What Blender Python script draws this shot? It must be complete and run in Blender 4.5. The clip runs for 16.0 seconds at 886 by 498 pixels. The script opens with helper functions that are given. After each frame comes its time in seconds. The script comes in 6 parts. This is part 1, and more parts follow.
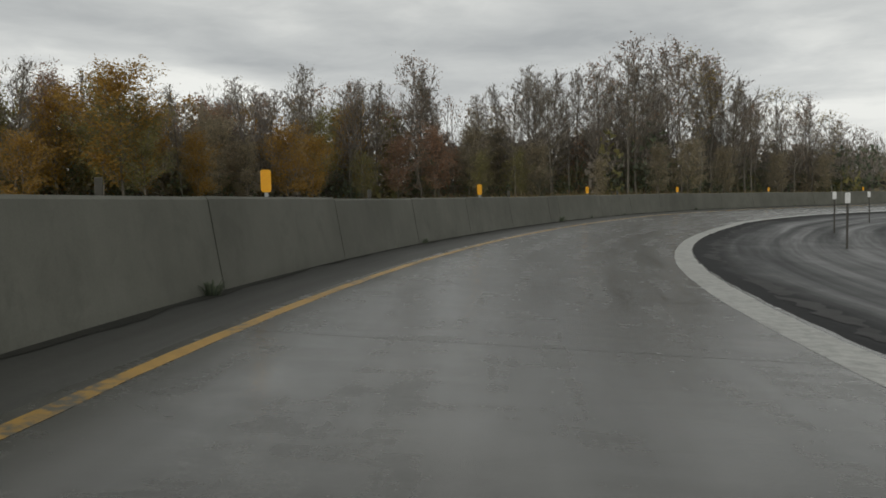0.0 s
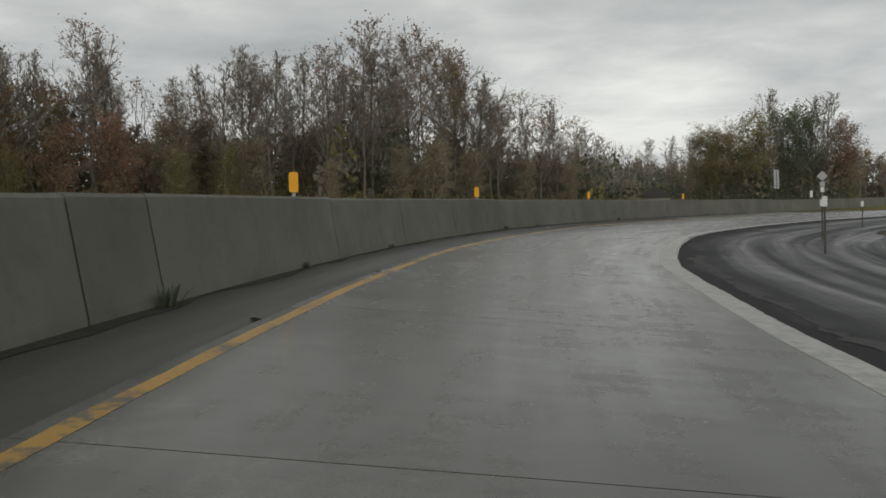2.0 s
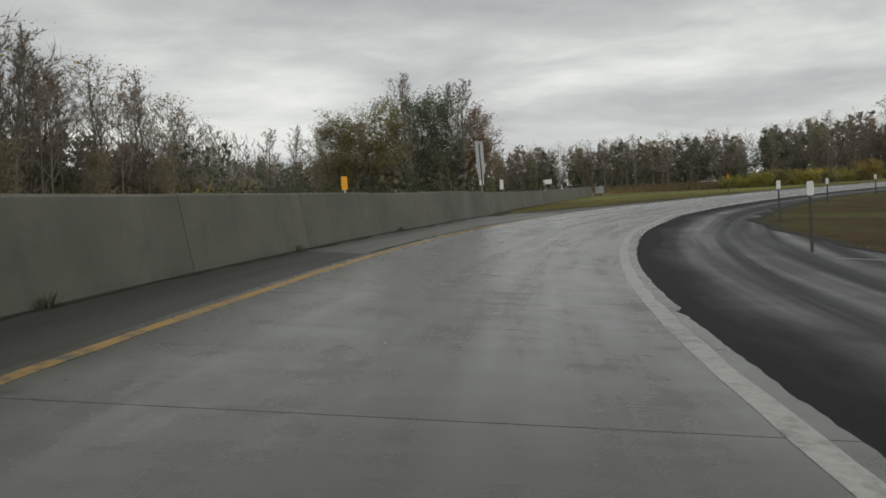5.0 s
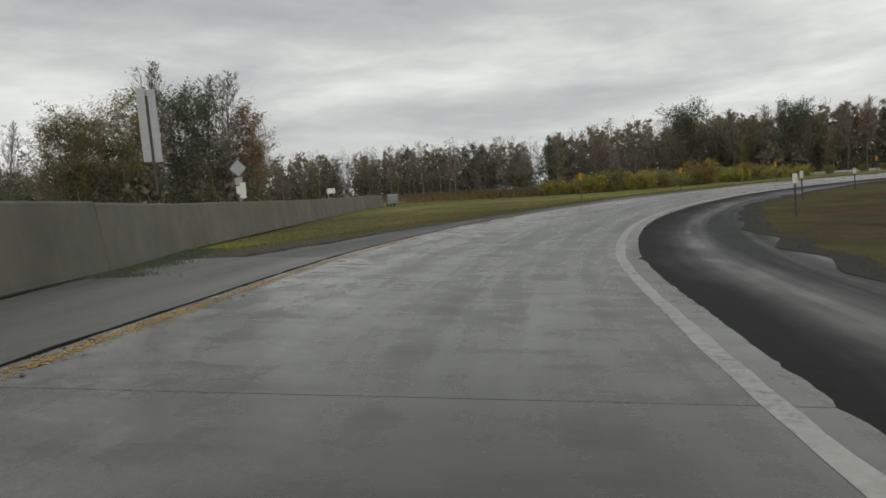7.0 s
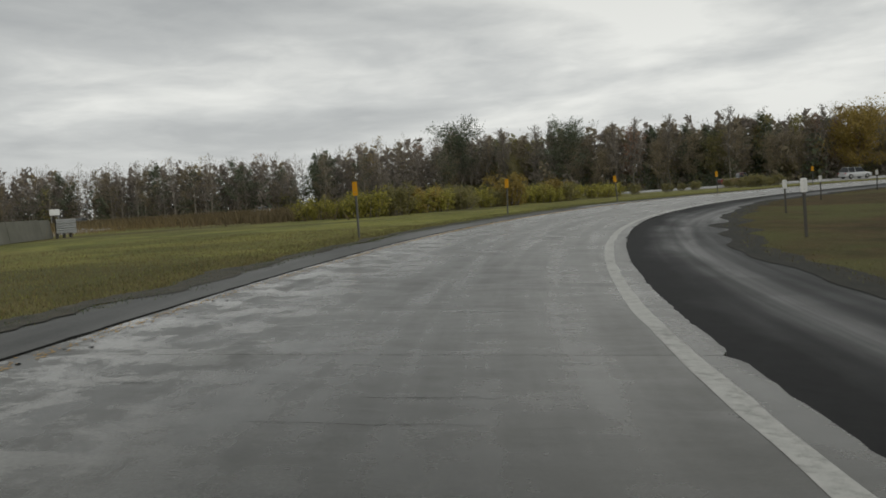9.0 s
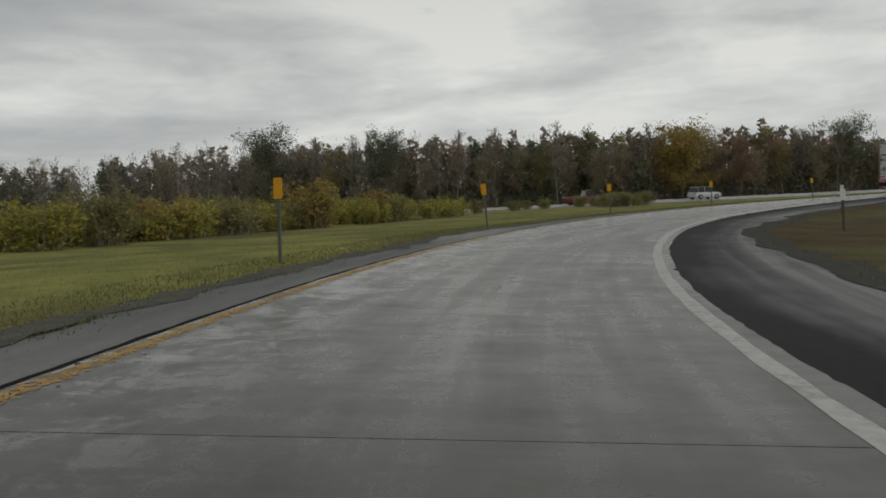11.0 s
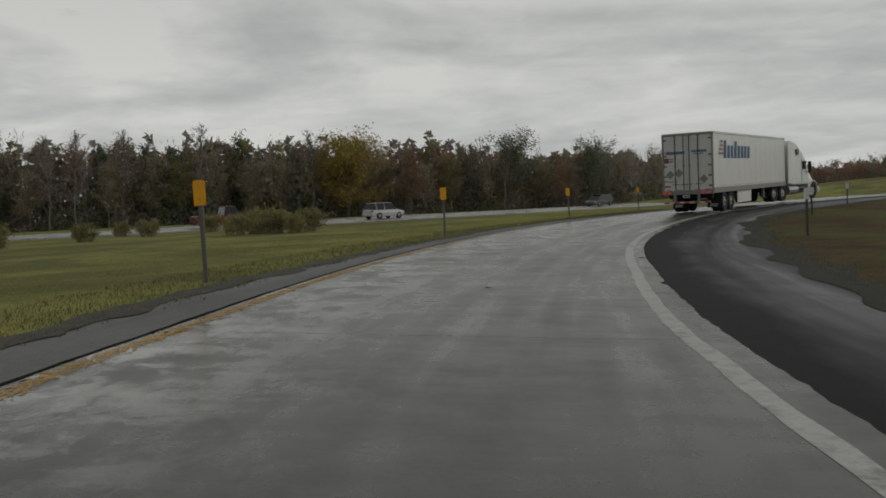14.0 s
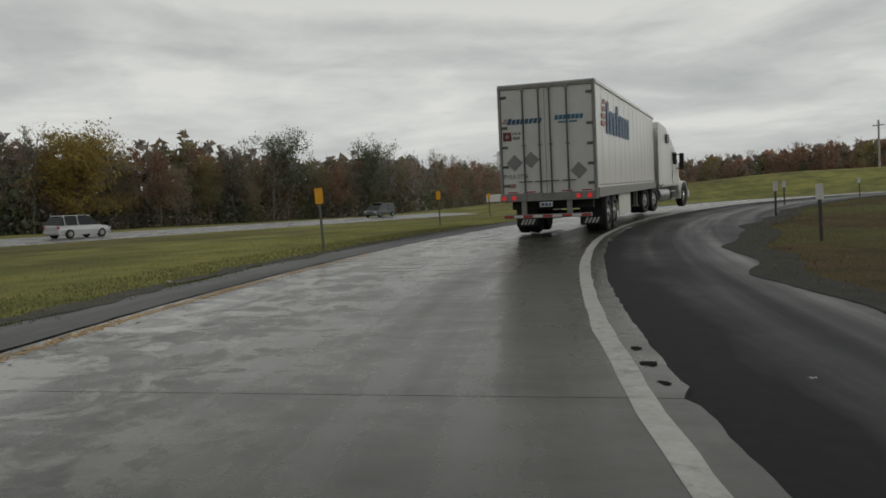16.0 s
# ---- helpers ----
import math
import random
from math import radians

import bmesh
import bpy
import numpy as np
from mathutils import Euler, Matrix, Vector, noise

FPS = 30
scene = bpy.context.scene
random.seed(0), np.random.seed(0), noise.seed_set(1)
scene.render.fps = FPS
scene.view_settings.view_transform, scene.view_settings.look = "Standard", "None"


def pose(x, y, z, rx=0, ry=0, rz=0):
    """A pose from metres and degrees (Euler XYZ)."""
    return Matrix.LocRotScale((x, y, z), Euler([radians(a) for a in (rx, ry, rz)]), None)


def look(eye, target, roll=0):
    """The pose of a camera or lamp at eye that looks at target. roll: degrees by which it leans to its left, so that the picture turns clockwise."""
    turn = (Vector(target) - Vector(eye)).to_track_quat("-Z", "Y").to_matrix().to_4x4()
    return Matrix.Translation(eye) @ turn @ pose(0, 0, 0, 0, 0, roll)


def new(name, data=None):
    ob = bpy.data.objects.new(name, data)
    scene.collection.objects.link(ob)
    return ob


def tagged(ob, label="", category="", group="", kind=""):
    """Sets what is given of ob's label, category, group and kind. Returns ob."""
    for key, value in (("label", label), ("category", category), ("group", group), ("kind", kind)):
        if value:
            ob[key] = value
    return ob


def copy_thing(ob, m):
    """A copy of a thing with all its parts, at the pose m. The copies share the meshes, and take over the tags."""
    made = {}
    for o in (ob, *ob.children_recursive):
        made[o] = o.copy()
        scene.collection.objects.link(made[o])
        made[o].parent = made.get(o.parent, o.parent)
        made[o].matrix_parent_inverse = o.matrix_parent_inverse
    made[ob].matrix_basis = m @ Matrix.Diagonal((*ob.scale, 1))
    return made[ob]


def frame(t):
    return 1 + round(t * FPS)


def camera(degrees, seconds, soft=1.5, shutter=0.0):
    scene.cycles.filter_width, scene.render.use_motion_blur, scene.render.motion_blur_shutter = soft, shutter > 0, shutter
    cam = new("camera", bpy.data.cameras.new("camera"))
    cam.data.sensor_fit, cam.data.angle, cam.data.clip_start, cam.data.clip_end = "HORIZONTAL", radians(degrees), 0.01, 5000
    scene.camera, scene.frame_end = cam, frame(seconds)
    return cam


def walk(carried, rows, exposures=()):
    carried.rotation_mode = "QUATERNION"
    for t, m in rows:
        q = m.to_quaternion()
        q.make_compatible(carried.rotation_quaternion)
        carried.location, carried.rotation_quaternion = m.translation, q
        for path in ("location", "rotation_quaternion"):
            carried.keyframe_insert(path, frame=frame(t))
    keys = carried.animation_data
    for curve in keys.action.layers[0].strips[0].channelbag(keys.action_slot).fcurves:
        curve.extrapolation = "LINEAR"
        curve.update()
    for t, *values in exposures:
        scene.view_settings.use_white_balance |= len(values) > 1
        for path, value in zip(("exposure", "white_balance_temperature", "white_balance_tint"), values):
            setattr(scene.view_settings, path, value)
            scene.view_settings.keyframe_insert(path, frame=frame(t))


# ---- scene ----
cam = camera(54.5, 16.0, soft=1.7)
# seconds, x, y, height, pitch, lean, heading
PATH = [
    (0.0, 0.000, 0.000, 1.167, -3.09, -1.31, 0.66),
    (0.5, 0.307, 7.145, 1.159, -2.96, -1.16, -3.26),
    (1.0, 1.229, 14.279, 1.149, -2.72, -1.07, -7.03),
    (1.5, 2.753, 21.309, 1.145, -2.71, -0.78, -11.30),
    (2.0, 4.830, 28.110, 1.149, -2.76, -1.25, -17.03),
    (2.5, 7.385, 34.590, 1.155, -2.92, -2.00, -21.76),
    (3.0, 10.346, 40.717, 1.156, -2.92, -2.28, -25.94),
    (3.5, 13.657, 46.490, 1.151, -3.10, -2.81, -29.87),
    (4.0, 17.277, 51.912, 1.143, -3.26, -3.20, -33.62),
    (4.5, 21.185, 56.999, 1.123, -3.38, -3.23, -37.63),
    (5.0, 25.368, 61.776, 1.090, -3.47, -3.19, -41.31),
    (5.5, 29.809, 66.249, 1.053, -3.53, -3.20, -44.91),
    (6.0, 34.488, 70.411, 1.024, -3.57, -3.32, -48.50),
    (6.5, 39.380, 74.245, 1.006, -3.61, -3.52, -51.67),
    (7.0, 44.453, 77.730, 0.993, -3.65, -3.71, -55.46),
    (7.5, 49.673, 80.850, 0.983, -3.63, -3.58, -59.30),
    (8.0, 55.001, 83.601, 0.975, -3.65, -3.60, -63.01),
    (8.5, 60.396, 85.992, 0.969, -3.51, -3.62, -66.97),
    (9.0, 65.828, 88.033, 0.968, -3.20, -3.53, -70.84),
    (9.5, 71.281, 89.738, 0.982, -3.05, -3.25, -73.71),
    (10.0, 76.749, 91.114, 1.011, -2.96, -2.95, -76.71),
    (10.5, 82.220, 92.162, 1.044, -2.89, -2.72, -79.79),
    (11.0, 87.679, 92.875, 1.080, -2.80, -2.58, -83.02),
    (11.5, 93.107, 93.243, 1.118, -2.72, -2.53, -86.54),
    (12.0, 98.485, 93.251, 1.158, -2.71, -2.55, -90.49),
    (12.5, 103.803, 92.888, 1.197, -2.85, -2.63, -94.36),
    (13.0, 109.061, 92.143, 1.230, -2.77, -2.43, -98.03),
    (13.5, 114.261, 91.015, 1.258, -2.67, -2.46, -101.60),
    (14.0, 119.411, 89.507, 1.283, -2.67, -2.59, -105.26),
    (14.5, 124.539, 87.622, 1.308, -2.73, -2.42, -108.98),
    (15.0, 129.666, 85.360, 1.334, -2.64, -2.48, -112.52),
    (15.5, 134.755, 82.740, 1.362, -2.71, -2.64, -116.29),
    (16.0, 139.749, 79.795, 1.392, -2.73, -2.89, -119.77),
]
walk(cam, [(t, pose(x, y, z, 90 + p, 0, h) @ pose(0, 0, 0, 0, 0, r)) for t, x, y, z, p, r, h in PATH],
     exposures=((0.0, -0.08, 6500, 6.2), (4.0, -0.12, 6500, 6.2), (7.0, -0.12, 6500, 6.2), (9.0, -0.16, 6500, 6.2), (11.3, -0.38, 6500, 6.2), (13.0, -0.54, 6500, 6.2), (15.0, -0.6, 6500, 6.2), (16.0, -0.38, 6500, 6.2)))

# ---------- sky and light ----------
SUN_AZ, SUN_EL = 215.0, 34.0      # compass heading from +y, clockwise

world = bpy.data.worlds.new("sky")
scene.world = world
world.use_nodes = True
wt = world.node_tree
wt.nodes.clear()


def wnode(kind, **kw):
    n = wt.nodes.new(kind)
    for k, v in kw.items():
        n.inputs[k].default_value = v
    return n


w_out = wnode("ShaderNodeOutputWorld")
w_bg = wnode("ShaderNodeBackground", Strength=1.0)
w_sky = wnode("ShaderNodeTexSky")
w_sky.sky_type = "NISHITA"
w_sky.sun_disc = False
w_sky.sun_elevation = radians(SUN_EL)
w_sky.sun_rotation = radians(SUN_AZ)
w_dim = wnode("ShaderNodeVectorMath")
w_dim.operation = "SCALE"
w_dim.inputs["Scale"].default_value = 0.075
w_tc = wnode("ShaderNodeTexCoord")
w_sep = wnode("ShaderNodeSeparateXYZ")
w_up = wnode("ShaderNodeMath")
w_up.operation = "MAXIMUM"
w_up.inputs[1].default_value = 0.0
w_add = wnode("ShaderNodeMath")
w_add.operation = "ADD"
w_add.inputs[1].default_value = 0.10
w_div = wnode("ShaderNodeVectorMath")
w_div.operation = "DIVIDE"
w_comb = wnode("ShaderNodeCombineXYZ")
w_big = wnode("ShaderNodeTexNoise", Scale=0.62, Detail=6.0, Roughness=0.46, Distortion=0.5)
w_small = wnode("ShaderNodeTexNoise", Scale=3.2, Detail=6.0, Roughness=0.6, Distortion=0.4)
w_mixn = wnode("ShaderNodeMix")
w_mixn.data_type = "FLOAT"
w_mixn.inputs[0].default_value = 0.17
w_ramp = wnode("ShaderNodeValToRGB")
e = w_ramp.color_ramp.elements
e[0].position, e[0].color = 0.36, (0.46, 0.472, 0.49, 1)
e[1].position, e[1].color = 0.64, (0.94, 0.93, 0.91, 1)
mid = e.new(0.5)
mid.color = (0.655, 0.66, 0.665, 1)
w_gap = wnode("ShaderNodeMapRange")
w_gap.inputs["From Min"].default_value = 0.74
w_gap.inputs["From Max"].default_value = 0.82
w_low = wnode("ShaderNodeMapRange")
w_low.inputs["From Min"].default_value = 0.0
w_low.inputs["From Max"].default_value = 0.16
w_low.inputs["To Min"].default_value = 0.55
w_low.inputs["To Max"].default_value = 0.0
w_haze = wnode("ShaderNodeMix")
w_haze.data_type = "RGBA"
w_haze.inputs["B"].default_value = (0.77, 0.765, 0.75, 1)
w_mix = wnode("ShaderNodeMix")
w_mix.data_type = "RGBA"
L = wt.links.new
L(w_tc.outputs["Generated"], w_sep.inputs[0])
L(w_sep.outputs["Z"], w_up.inputs[0])
L(w_up.outputs[0], w_add.inputs[0])
for i in range(3):
    L(w_add.outputs[0], w_comb.inputs[i])
L(w_tc.outputs["Generated"], w_div.inputs[0])
L(w_comb.outputs[0], w_div.inputs[1])
L(w_div.outputs[0], w_big.inputs["Vector"])
L(w_div.outputs[0], w_small.inputs["Vector"])
L(w_big.outputs["Fac"], w_mixn.inputs["A"])
L(w_small.outputs["Fac"], w_mixn.inputs["B"])
L(w_mixn.outputs[0], w_ramp.inputs["Fac"])
L(w_up.outputs[0], w_low.inputs["Value"])
L(w_low.outputs[0], w_haze.inputs["Factor"])
L(w_ramp.outputs["Color"], w_haze.inputs["A"])
L(w_big.outputs["Fac"], w_gap.inputs["Value"])
L(w_gap.outputs[0], w_mix.inputs["Factor"])
L(w_haze.outputs["Result"], w_mix.inputs["A"])
L(w_sky.outputs[0], w_dim.inputs[0])
L(w_dim.outputs[0], w_mix.inputs["B"])
w_high = wnode("ShaderNodeMapRange")          # cloud deck darkened overhead, out of view, to dim the ground
w_high.inputs["From Min"].default_value = 0.12
w_high.inputs["From Max"].default_value = 0.55
w_high.inputs["To Min"].default_value = 1.0
w_high.inputs["To Max"].default_value = 0.58
w_deck = wnode("ShaderNodeVectorMath")
w_deck.operation = "SCALE"
L(w_up.outputs[0], w_high.inputs["Value"])
L(w_mix.outputs["Result"], w_deck.inputs[0])
L(w_high.outputs[0], w_deck.inputs["Scale"])
L(w_deck.outputs[0], w_bg.inputs["Color"])
L(w_bg.outputs[0], w_out.inputs["Surface"])

sun = new("sun", bpy.data.lights.new("sun", "SUN"))
sun.data.energy, sun.data.angle, sun.data.color = 1.0, radians(30), (1.0, 0.96, 0.9)
sun.matrix_world = look((0, 0, 60), (-60 * math.sin(radians(SUN_AZ)) * 1.6, -60 * math.cos(radians(SUN_AZ)) * 1.6, 60 - 60 * math.tan(radians(SUN_EL)) * 1.6))


# ---------- materials ----------
class Mat:
    """A small node material builder."""

    def __init__(self, name, rough=0.6, metal=0.0, spec=0.5):
        self.m = bpy.data.materials.new(name)
        self.m.use_nodes = True
        self.t = self.m.node_tree
        self.b = self.t.nodes["Principled BSDF"]
        self.b.inputs["Roughness"].default_value = rough
        self.b.inputs["Metallic"].default_value = metal
        self.b.inputs["Specular IOR Level"].default_value = spec
        self.co = self.t.nodes.new("ShaderNodeTexCoord").outputs["Object"]

    def noise(self, scale, detail=4.0, rough=0.6, stretch=(1, 1, 1), dist=0.0):
        mp = self.t.nodes.new("ShaderNodeMapping")
        mp.inputs["Scale"].default_value = stretch
        n = self.t.nodes.new("ShaderNodeTexNoise")
        n.inputs["Scale"].default_value = scale
        n.inputs["Detail"].default_value = detail
        n.inputs["Roughness"].default_value = rough
        n.inputs["Distortion"].default_value = dist
        self.t.links.new(self.co, mp.inputs["Vector"])
        self.t.links.new(mp.outputs[0], n.inputs["Vector"])
        return n.outputs["Fac"]

    def ramp(self, fac, *stops):
        r = self.t.nodes.new("ShaderNodeValToRGB")
        el = r.color_ramp.elements
        while len(el) < len(stops):
            el.new(0.5)
        for k, (pos, c) in zip(el, stops):
            k.position = pos
            k.color = (*c, 1) if isinstance(c, tuple) else (c, c, c, 1)
        self.t.links.new(fac, r.inputs["Fac"])
        return r.outputs["Color"]

    def mix(self, fac, a, b, how="MIX"):
        n = self.t.nodes.new("ShaderNodeMix")
        n.data_type = "RGBA"
        n.blend_type = how
        for key, v in (("Factor", fac), ("A", a), ("B", b)):
            if isinstance(v, (int, float)):
                n.inputs[key].default_value = v if key == "Factor" else (v, v, v, 1)
            elif isinstance(v, tuple):
                n.inputs[key].default_value = (*v, 1)
            else:
                self.t.links.new(v, n.inputs[key])
        return n.outputs["Result"]

    def random(self):
        return self.t.nodes.new("ShaderNodeObjectInfo").outputs["Random"]

    def island(self):
        return self.t.nodes.new("ShaderNodeNewGeometry").outputs["Random Per Island"]

    def color(self, c):
        if isinstance(c, tuple):
            self.b.inputs["Base Color"].default_value = (*c, 1)
        else:
            self.t.links.new(c, self.b.inputs["Base Color"])
        return self

    def rough(self, c):
        self.t.links.new(c, self.b.inputs["Roughness"])
        return self

    def bump(self, h, strength=0.3, dist=0.01):
        n = self.t.nodes.new("ShaderNodeBump")
        n.inputs["Strength"].default_value = strength
        n.inputs["Distance"].default_value = dist
        self.t.links.new(h, n.inputs["Height"])
        self.t.links.new(n.outputs[0], self.b.inputs["Normal"])
        return self


def mottled(name, lo, hi, scale=3.0, rough=0.6, metal=0.0, bump=0.15, grain=60.0, dist=0.004):
    k = Mat(name, rough, metal)
    big = k.noise(scale, 5, 0.65)
    c = k.ramp(big, (0.3, lo), (0.7, hi))
    fine = k.noise(grain, 3, 0.6)
    c = k.mix(0.35, c, k.ramp(fine, (0.3, 0.35), (0.7, 0.65)), "OVERLAY")
    k.color(c).bump(fine, bump, dist)
    return k.m


def spread(k, out, a, b, c, d):
    """Maps a value from a..b to c..d."""
    n = k.t.nodes.new("ShaderNodeMapRange")
    for key, v in zip(("From Min", "From Max", "To Min", "To Max"), (a, b, c, d)):
        n.inputs[key].default_value = v
    k.t.links.new(out, n.inputs["Value"])
    return n.outputs[0]


def concrete_road():
    k = Mat("wet_concrete", 0.3, spec=0.42)
    lane_map = k.t.nodes.new("ShaderNodeUVMap").outputs[0]
    sep = k.t.nodes.new("ShaderNodeSeparateXYZ")
    k.t.links.new(lane_map, sep.inputs[0])
    across, along_ = sep.outputs["X"], sep.outputs["Y"]
    outer = spread(k, across, -3.4, 0.0, 1.0, 0.05)         # the lane's outer half is scaled and polished more
    old = spread(k, along_, 84.0, 118.0, 0.0, 1.0)          # the older, rougher stretch
    flat = k.co
    patch = k.noise(0.3, 5, 0.55, dist=0.6)
    fine = k.noise(34, 4, 0.7)
    mid = k.noise(1.6, 6, 0.6)
    k.co = lane_map
    streak = k.noise(1.0, 5, 0.6, stretch=(2.0, 0.12, 1))
    tread = k.noise(1.0, 3, 0.5, stretch=(0.75, 0.02, 1))
    scrape = k.noise(1.0, 9, 0.8, stretch=(3.0, 13.0, 1))
    flaky = k.noise(1.0, 9, 0.76, stretch=(1.2, 0.7, 1), dist=0.2)
    glint = k.noise(1.0, 8, 0.72, stretch=(1.0, 3.2, 1), dist=0.4)
    crusty = k.noise(1.0, 9, 0.74, stretch=(1.3, 1.3, 1), dist=0.3)
    k.co = flat
    base = k.ramp(mid, (0.25, (0.038, 0.038, 0.031)), (0.75, (0.06, 0.0595, 0.0485)))
    base = k.mix(k.ramp(patch, (0.48, 0.0), (0.66, 0.4)), base, (0.083, 0.084, 0.073))
    base = k.mix(k.ramp(streak, (0.52, 0.0), (0.74, 0.22)), base, (0.13, 0.13, 0.116))
    base = k.mix(k.ramp(tread, (0.3, 0.3), (0.5, 0.0)), base, (0.045, 0.045, 0.039))
    # pale flakes: sky reflection on the wet film, lightened into the base colour
    flake_sheen = k.mix(outer, 0.0, k.ramp(flaky, (0.5, 0.0), (0.6, 1.0)))
    base = k.mix(k.mix(flake_sheen, 0.0, 0.65), base, (0.165, 0.164, 0.148))
    rough_part = k.mix(old, 0.0, k.ramp(scrape, (0.54, 0.0), (0.66, 0.6)))
    base = k.mix(rough_part, base, (0.026, 0.027, 0.024))
    rim = spread(k, across, -3.4, -1.1, 1.0, 0.0)
    # scaled crust, whitened in the colour for the sky's glare on it
    crust_sheen = k.mix(old, 0.0, k.mix(rim, 0.0, k.ramp(crusty, (0.49, 0.0), (0.56, 1.0))))
    base = k.mix(k.mix(crust_sheen, 0.0, 0.8), base, (0.3, 0.295, 0.27))
    base = k.mix(0.45, base, k.ramp(fine, (0.3, 0.3), (0.7, 0.7)), "OVERLAY")
    base = k.mix(0.5, base, k.ramp(k.random(), (0.0, 0.45), (1.0, 0.55)), "OVERLAY")
    k.color(base)
    wet = k.mix(0.45, k.mix(0.5, k.noise(1.3, 8, 0.6, dist=0.3), glint), streak)
    damp = k.ramp(wet, (0.38, 0.17), (0.5, 0.24), (0.64, 0.36))
    dry = k.ramp(wet, (0.38, 0.22), (0.5, 0.3), (0.64, 0.42))
    k.rough(k.mix(k.mix(crust_sheen, 0.0, 0.8), k.mix(k.mix(flake_sheen, 0.0, 0.6), k.mix(old, damp, dry), 0.16), 0.13))
    k.t.links.new(spread(k, along_, 84.0, 150.0, 0.42, 0.36), k.b.inputs["Specular IOR Level"])
    k.bump(k.mix(k.mix(old, 0.15, 0.6), fine, scrape), 0.24, 0.005)
    return k.m


def inner_asphalt():
    """Asphalt in the map of its own distance from the slabs: a fresh black band along them, greyer wheel-swept ground
    beyond, its wet sheen put into the colour.
    """
    k = Mat("dark_wet_asphalt", spec=0.22)
    own = k.t.nodes.new("ShaderNodeUVMap").outputs[0]
    sep = k.t.nodes.new("ShaderNodeSeparateXYZ")
    k.t.links.new(own, sep.inputs[0])
    flat = k.co
    fine = k.noise(48, 4, 0.7)
    speck = k.noise(5, 5, 0.7)
    blot = k.noise(0.42, 6, 0.6, dist=0.7)
    k.co = own
    arcs = k.noise(1.0, 5, 0.55, stretch=(1.15, 0.03, 1), dist=0.35)
    edge = k.noise(1.0, 5, 0.6, stretch=(0.5, 0.16, 1))
    k.co = flat
    shift = k.t.nodes.new("ShaderNodeMath")
    shift.operation = "MULTIPLY_ADD"
    shift.inputs[1].default_value = 2.6
    k.t.links.new(edge, shift.inputs[0])
    k.t.links.new(sep.outputs["X"], shift.inputs[2])
    beyond = spread(k, shift.outputs[0], 1.7, 2.7, 0.0, 1.0)
    # swept arcs, with their wet sheen lightened into the grey
    grey = k.ramp(arcs, (0.36, (0.036, 0.038, 0.039)), (0.5, (0.075, 0.077, 0.077)), (0.64, (0.13, 0.132, 0.13)))
    grey = k.mix(k.ramp(blot, (0.42, 0.5), (0.54, 0.0)), grey, (0.017, 0.018, 0.018))
    black = k.ramp(speck, (0.35, (0.006, 0.0065, 0.007)), (0.7, (0.013, 0.0135, 0.014)))
    c = k.mix(beyond, black, grey)
    c = k.mix(0.5, c, k.ramp(fine, (0.3, 0.3), (0.7, 0.7)), "OVERLAY")
    k.color(c).rough(k.mix(beyond, 0.75, k.ramp(arcs, (0.35, 0.7), (0.65, 0.38)))).bump(k.mix(0.5, fine, speck), 0.35, 0.008)
    return k.m


def asphalt(name, lo, hi, r0, r1, swept=False, spec=0.5):
    k = Mat(name, spec=spec)
    flat = k.co
    fine = k.noise(45, 4, 0.7)
    speck = k.noise(6, 5, 0.7)
    if swept:
        k.co = k.t.nodes.new("ShaderNodeUVMap").outputs[0]
        big = k.mix(0.45, k.noise(1.0, 5, 0.6, stretch=(0.8, 0.045, 1), dist=0.3), k.noise(0.5, 5, 0.6, stretch=(1, 0.3, 1)))
        gloss = k.noise(1.0, 4, 0.6, stretch=(0.6, 0.05, 1))
        k.co = flat
    else:
        big = k.noise(0.25, 5, 0.6)
        gloss = k.noise(0.3, 4, 0.6)
    c = k.ramp(big, (0.4, lo), (0.62, hi))
    c = k.mix(0.3, c, k.ramp(speck, (0.3, 0.35), (0.7, 0.65)), "OVERLAY")
    c = k.mix(0.5, c, k.ramp(fine, (0.3, 0.3), (0.7, 0.7)), "OVERLAY")
    k.color(c).rough(k.ramp(gloss, (0.35, r0), (0.65, r1))).bump(k.mix(0.5, fine, speck), 0.35, 0.008)
    return k.m


def paint_line(name, col, under, lo=0.47, hi=0.56, fine=3.5, broad=0.5):
    k = Mat(name, 0.45)
    worn = k.mix(broad, k.noise(fine, 7, 0.72), k.noise(0.8, 4, 0.6))
    dirt = k.mix(0.5, col, k.ramp(k.noise(8, 5, 0.7), (0.3, 0.25), (0.7, 0.6)), "OVERLAY")
    k.color(k.mix(k.ramp(worn, (lo, 0.0), (hi, 1.0)), dirt, under))
    k.bump(k.noise(40, 3), 0.2, 0.003)
    return k.m


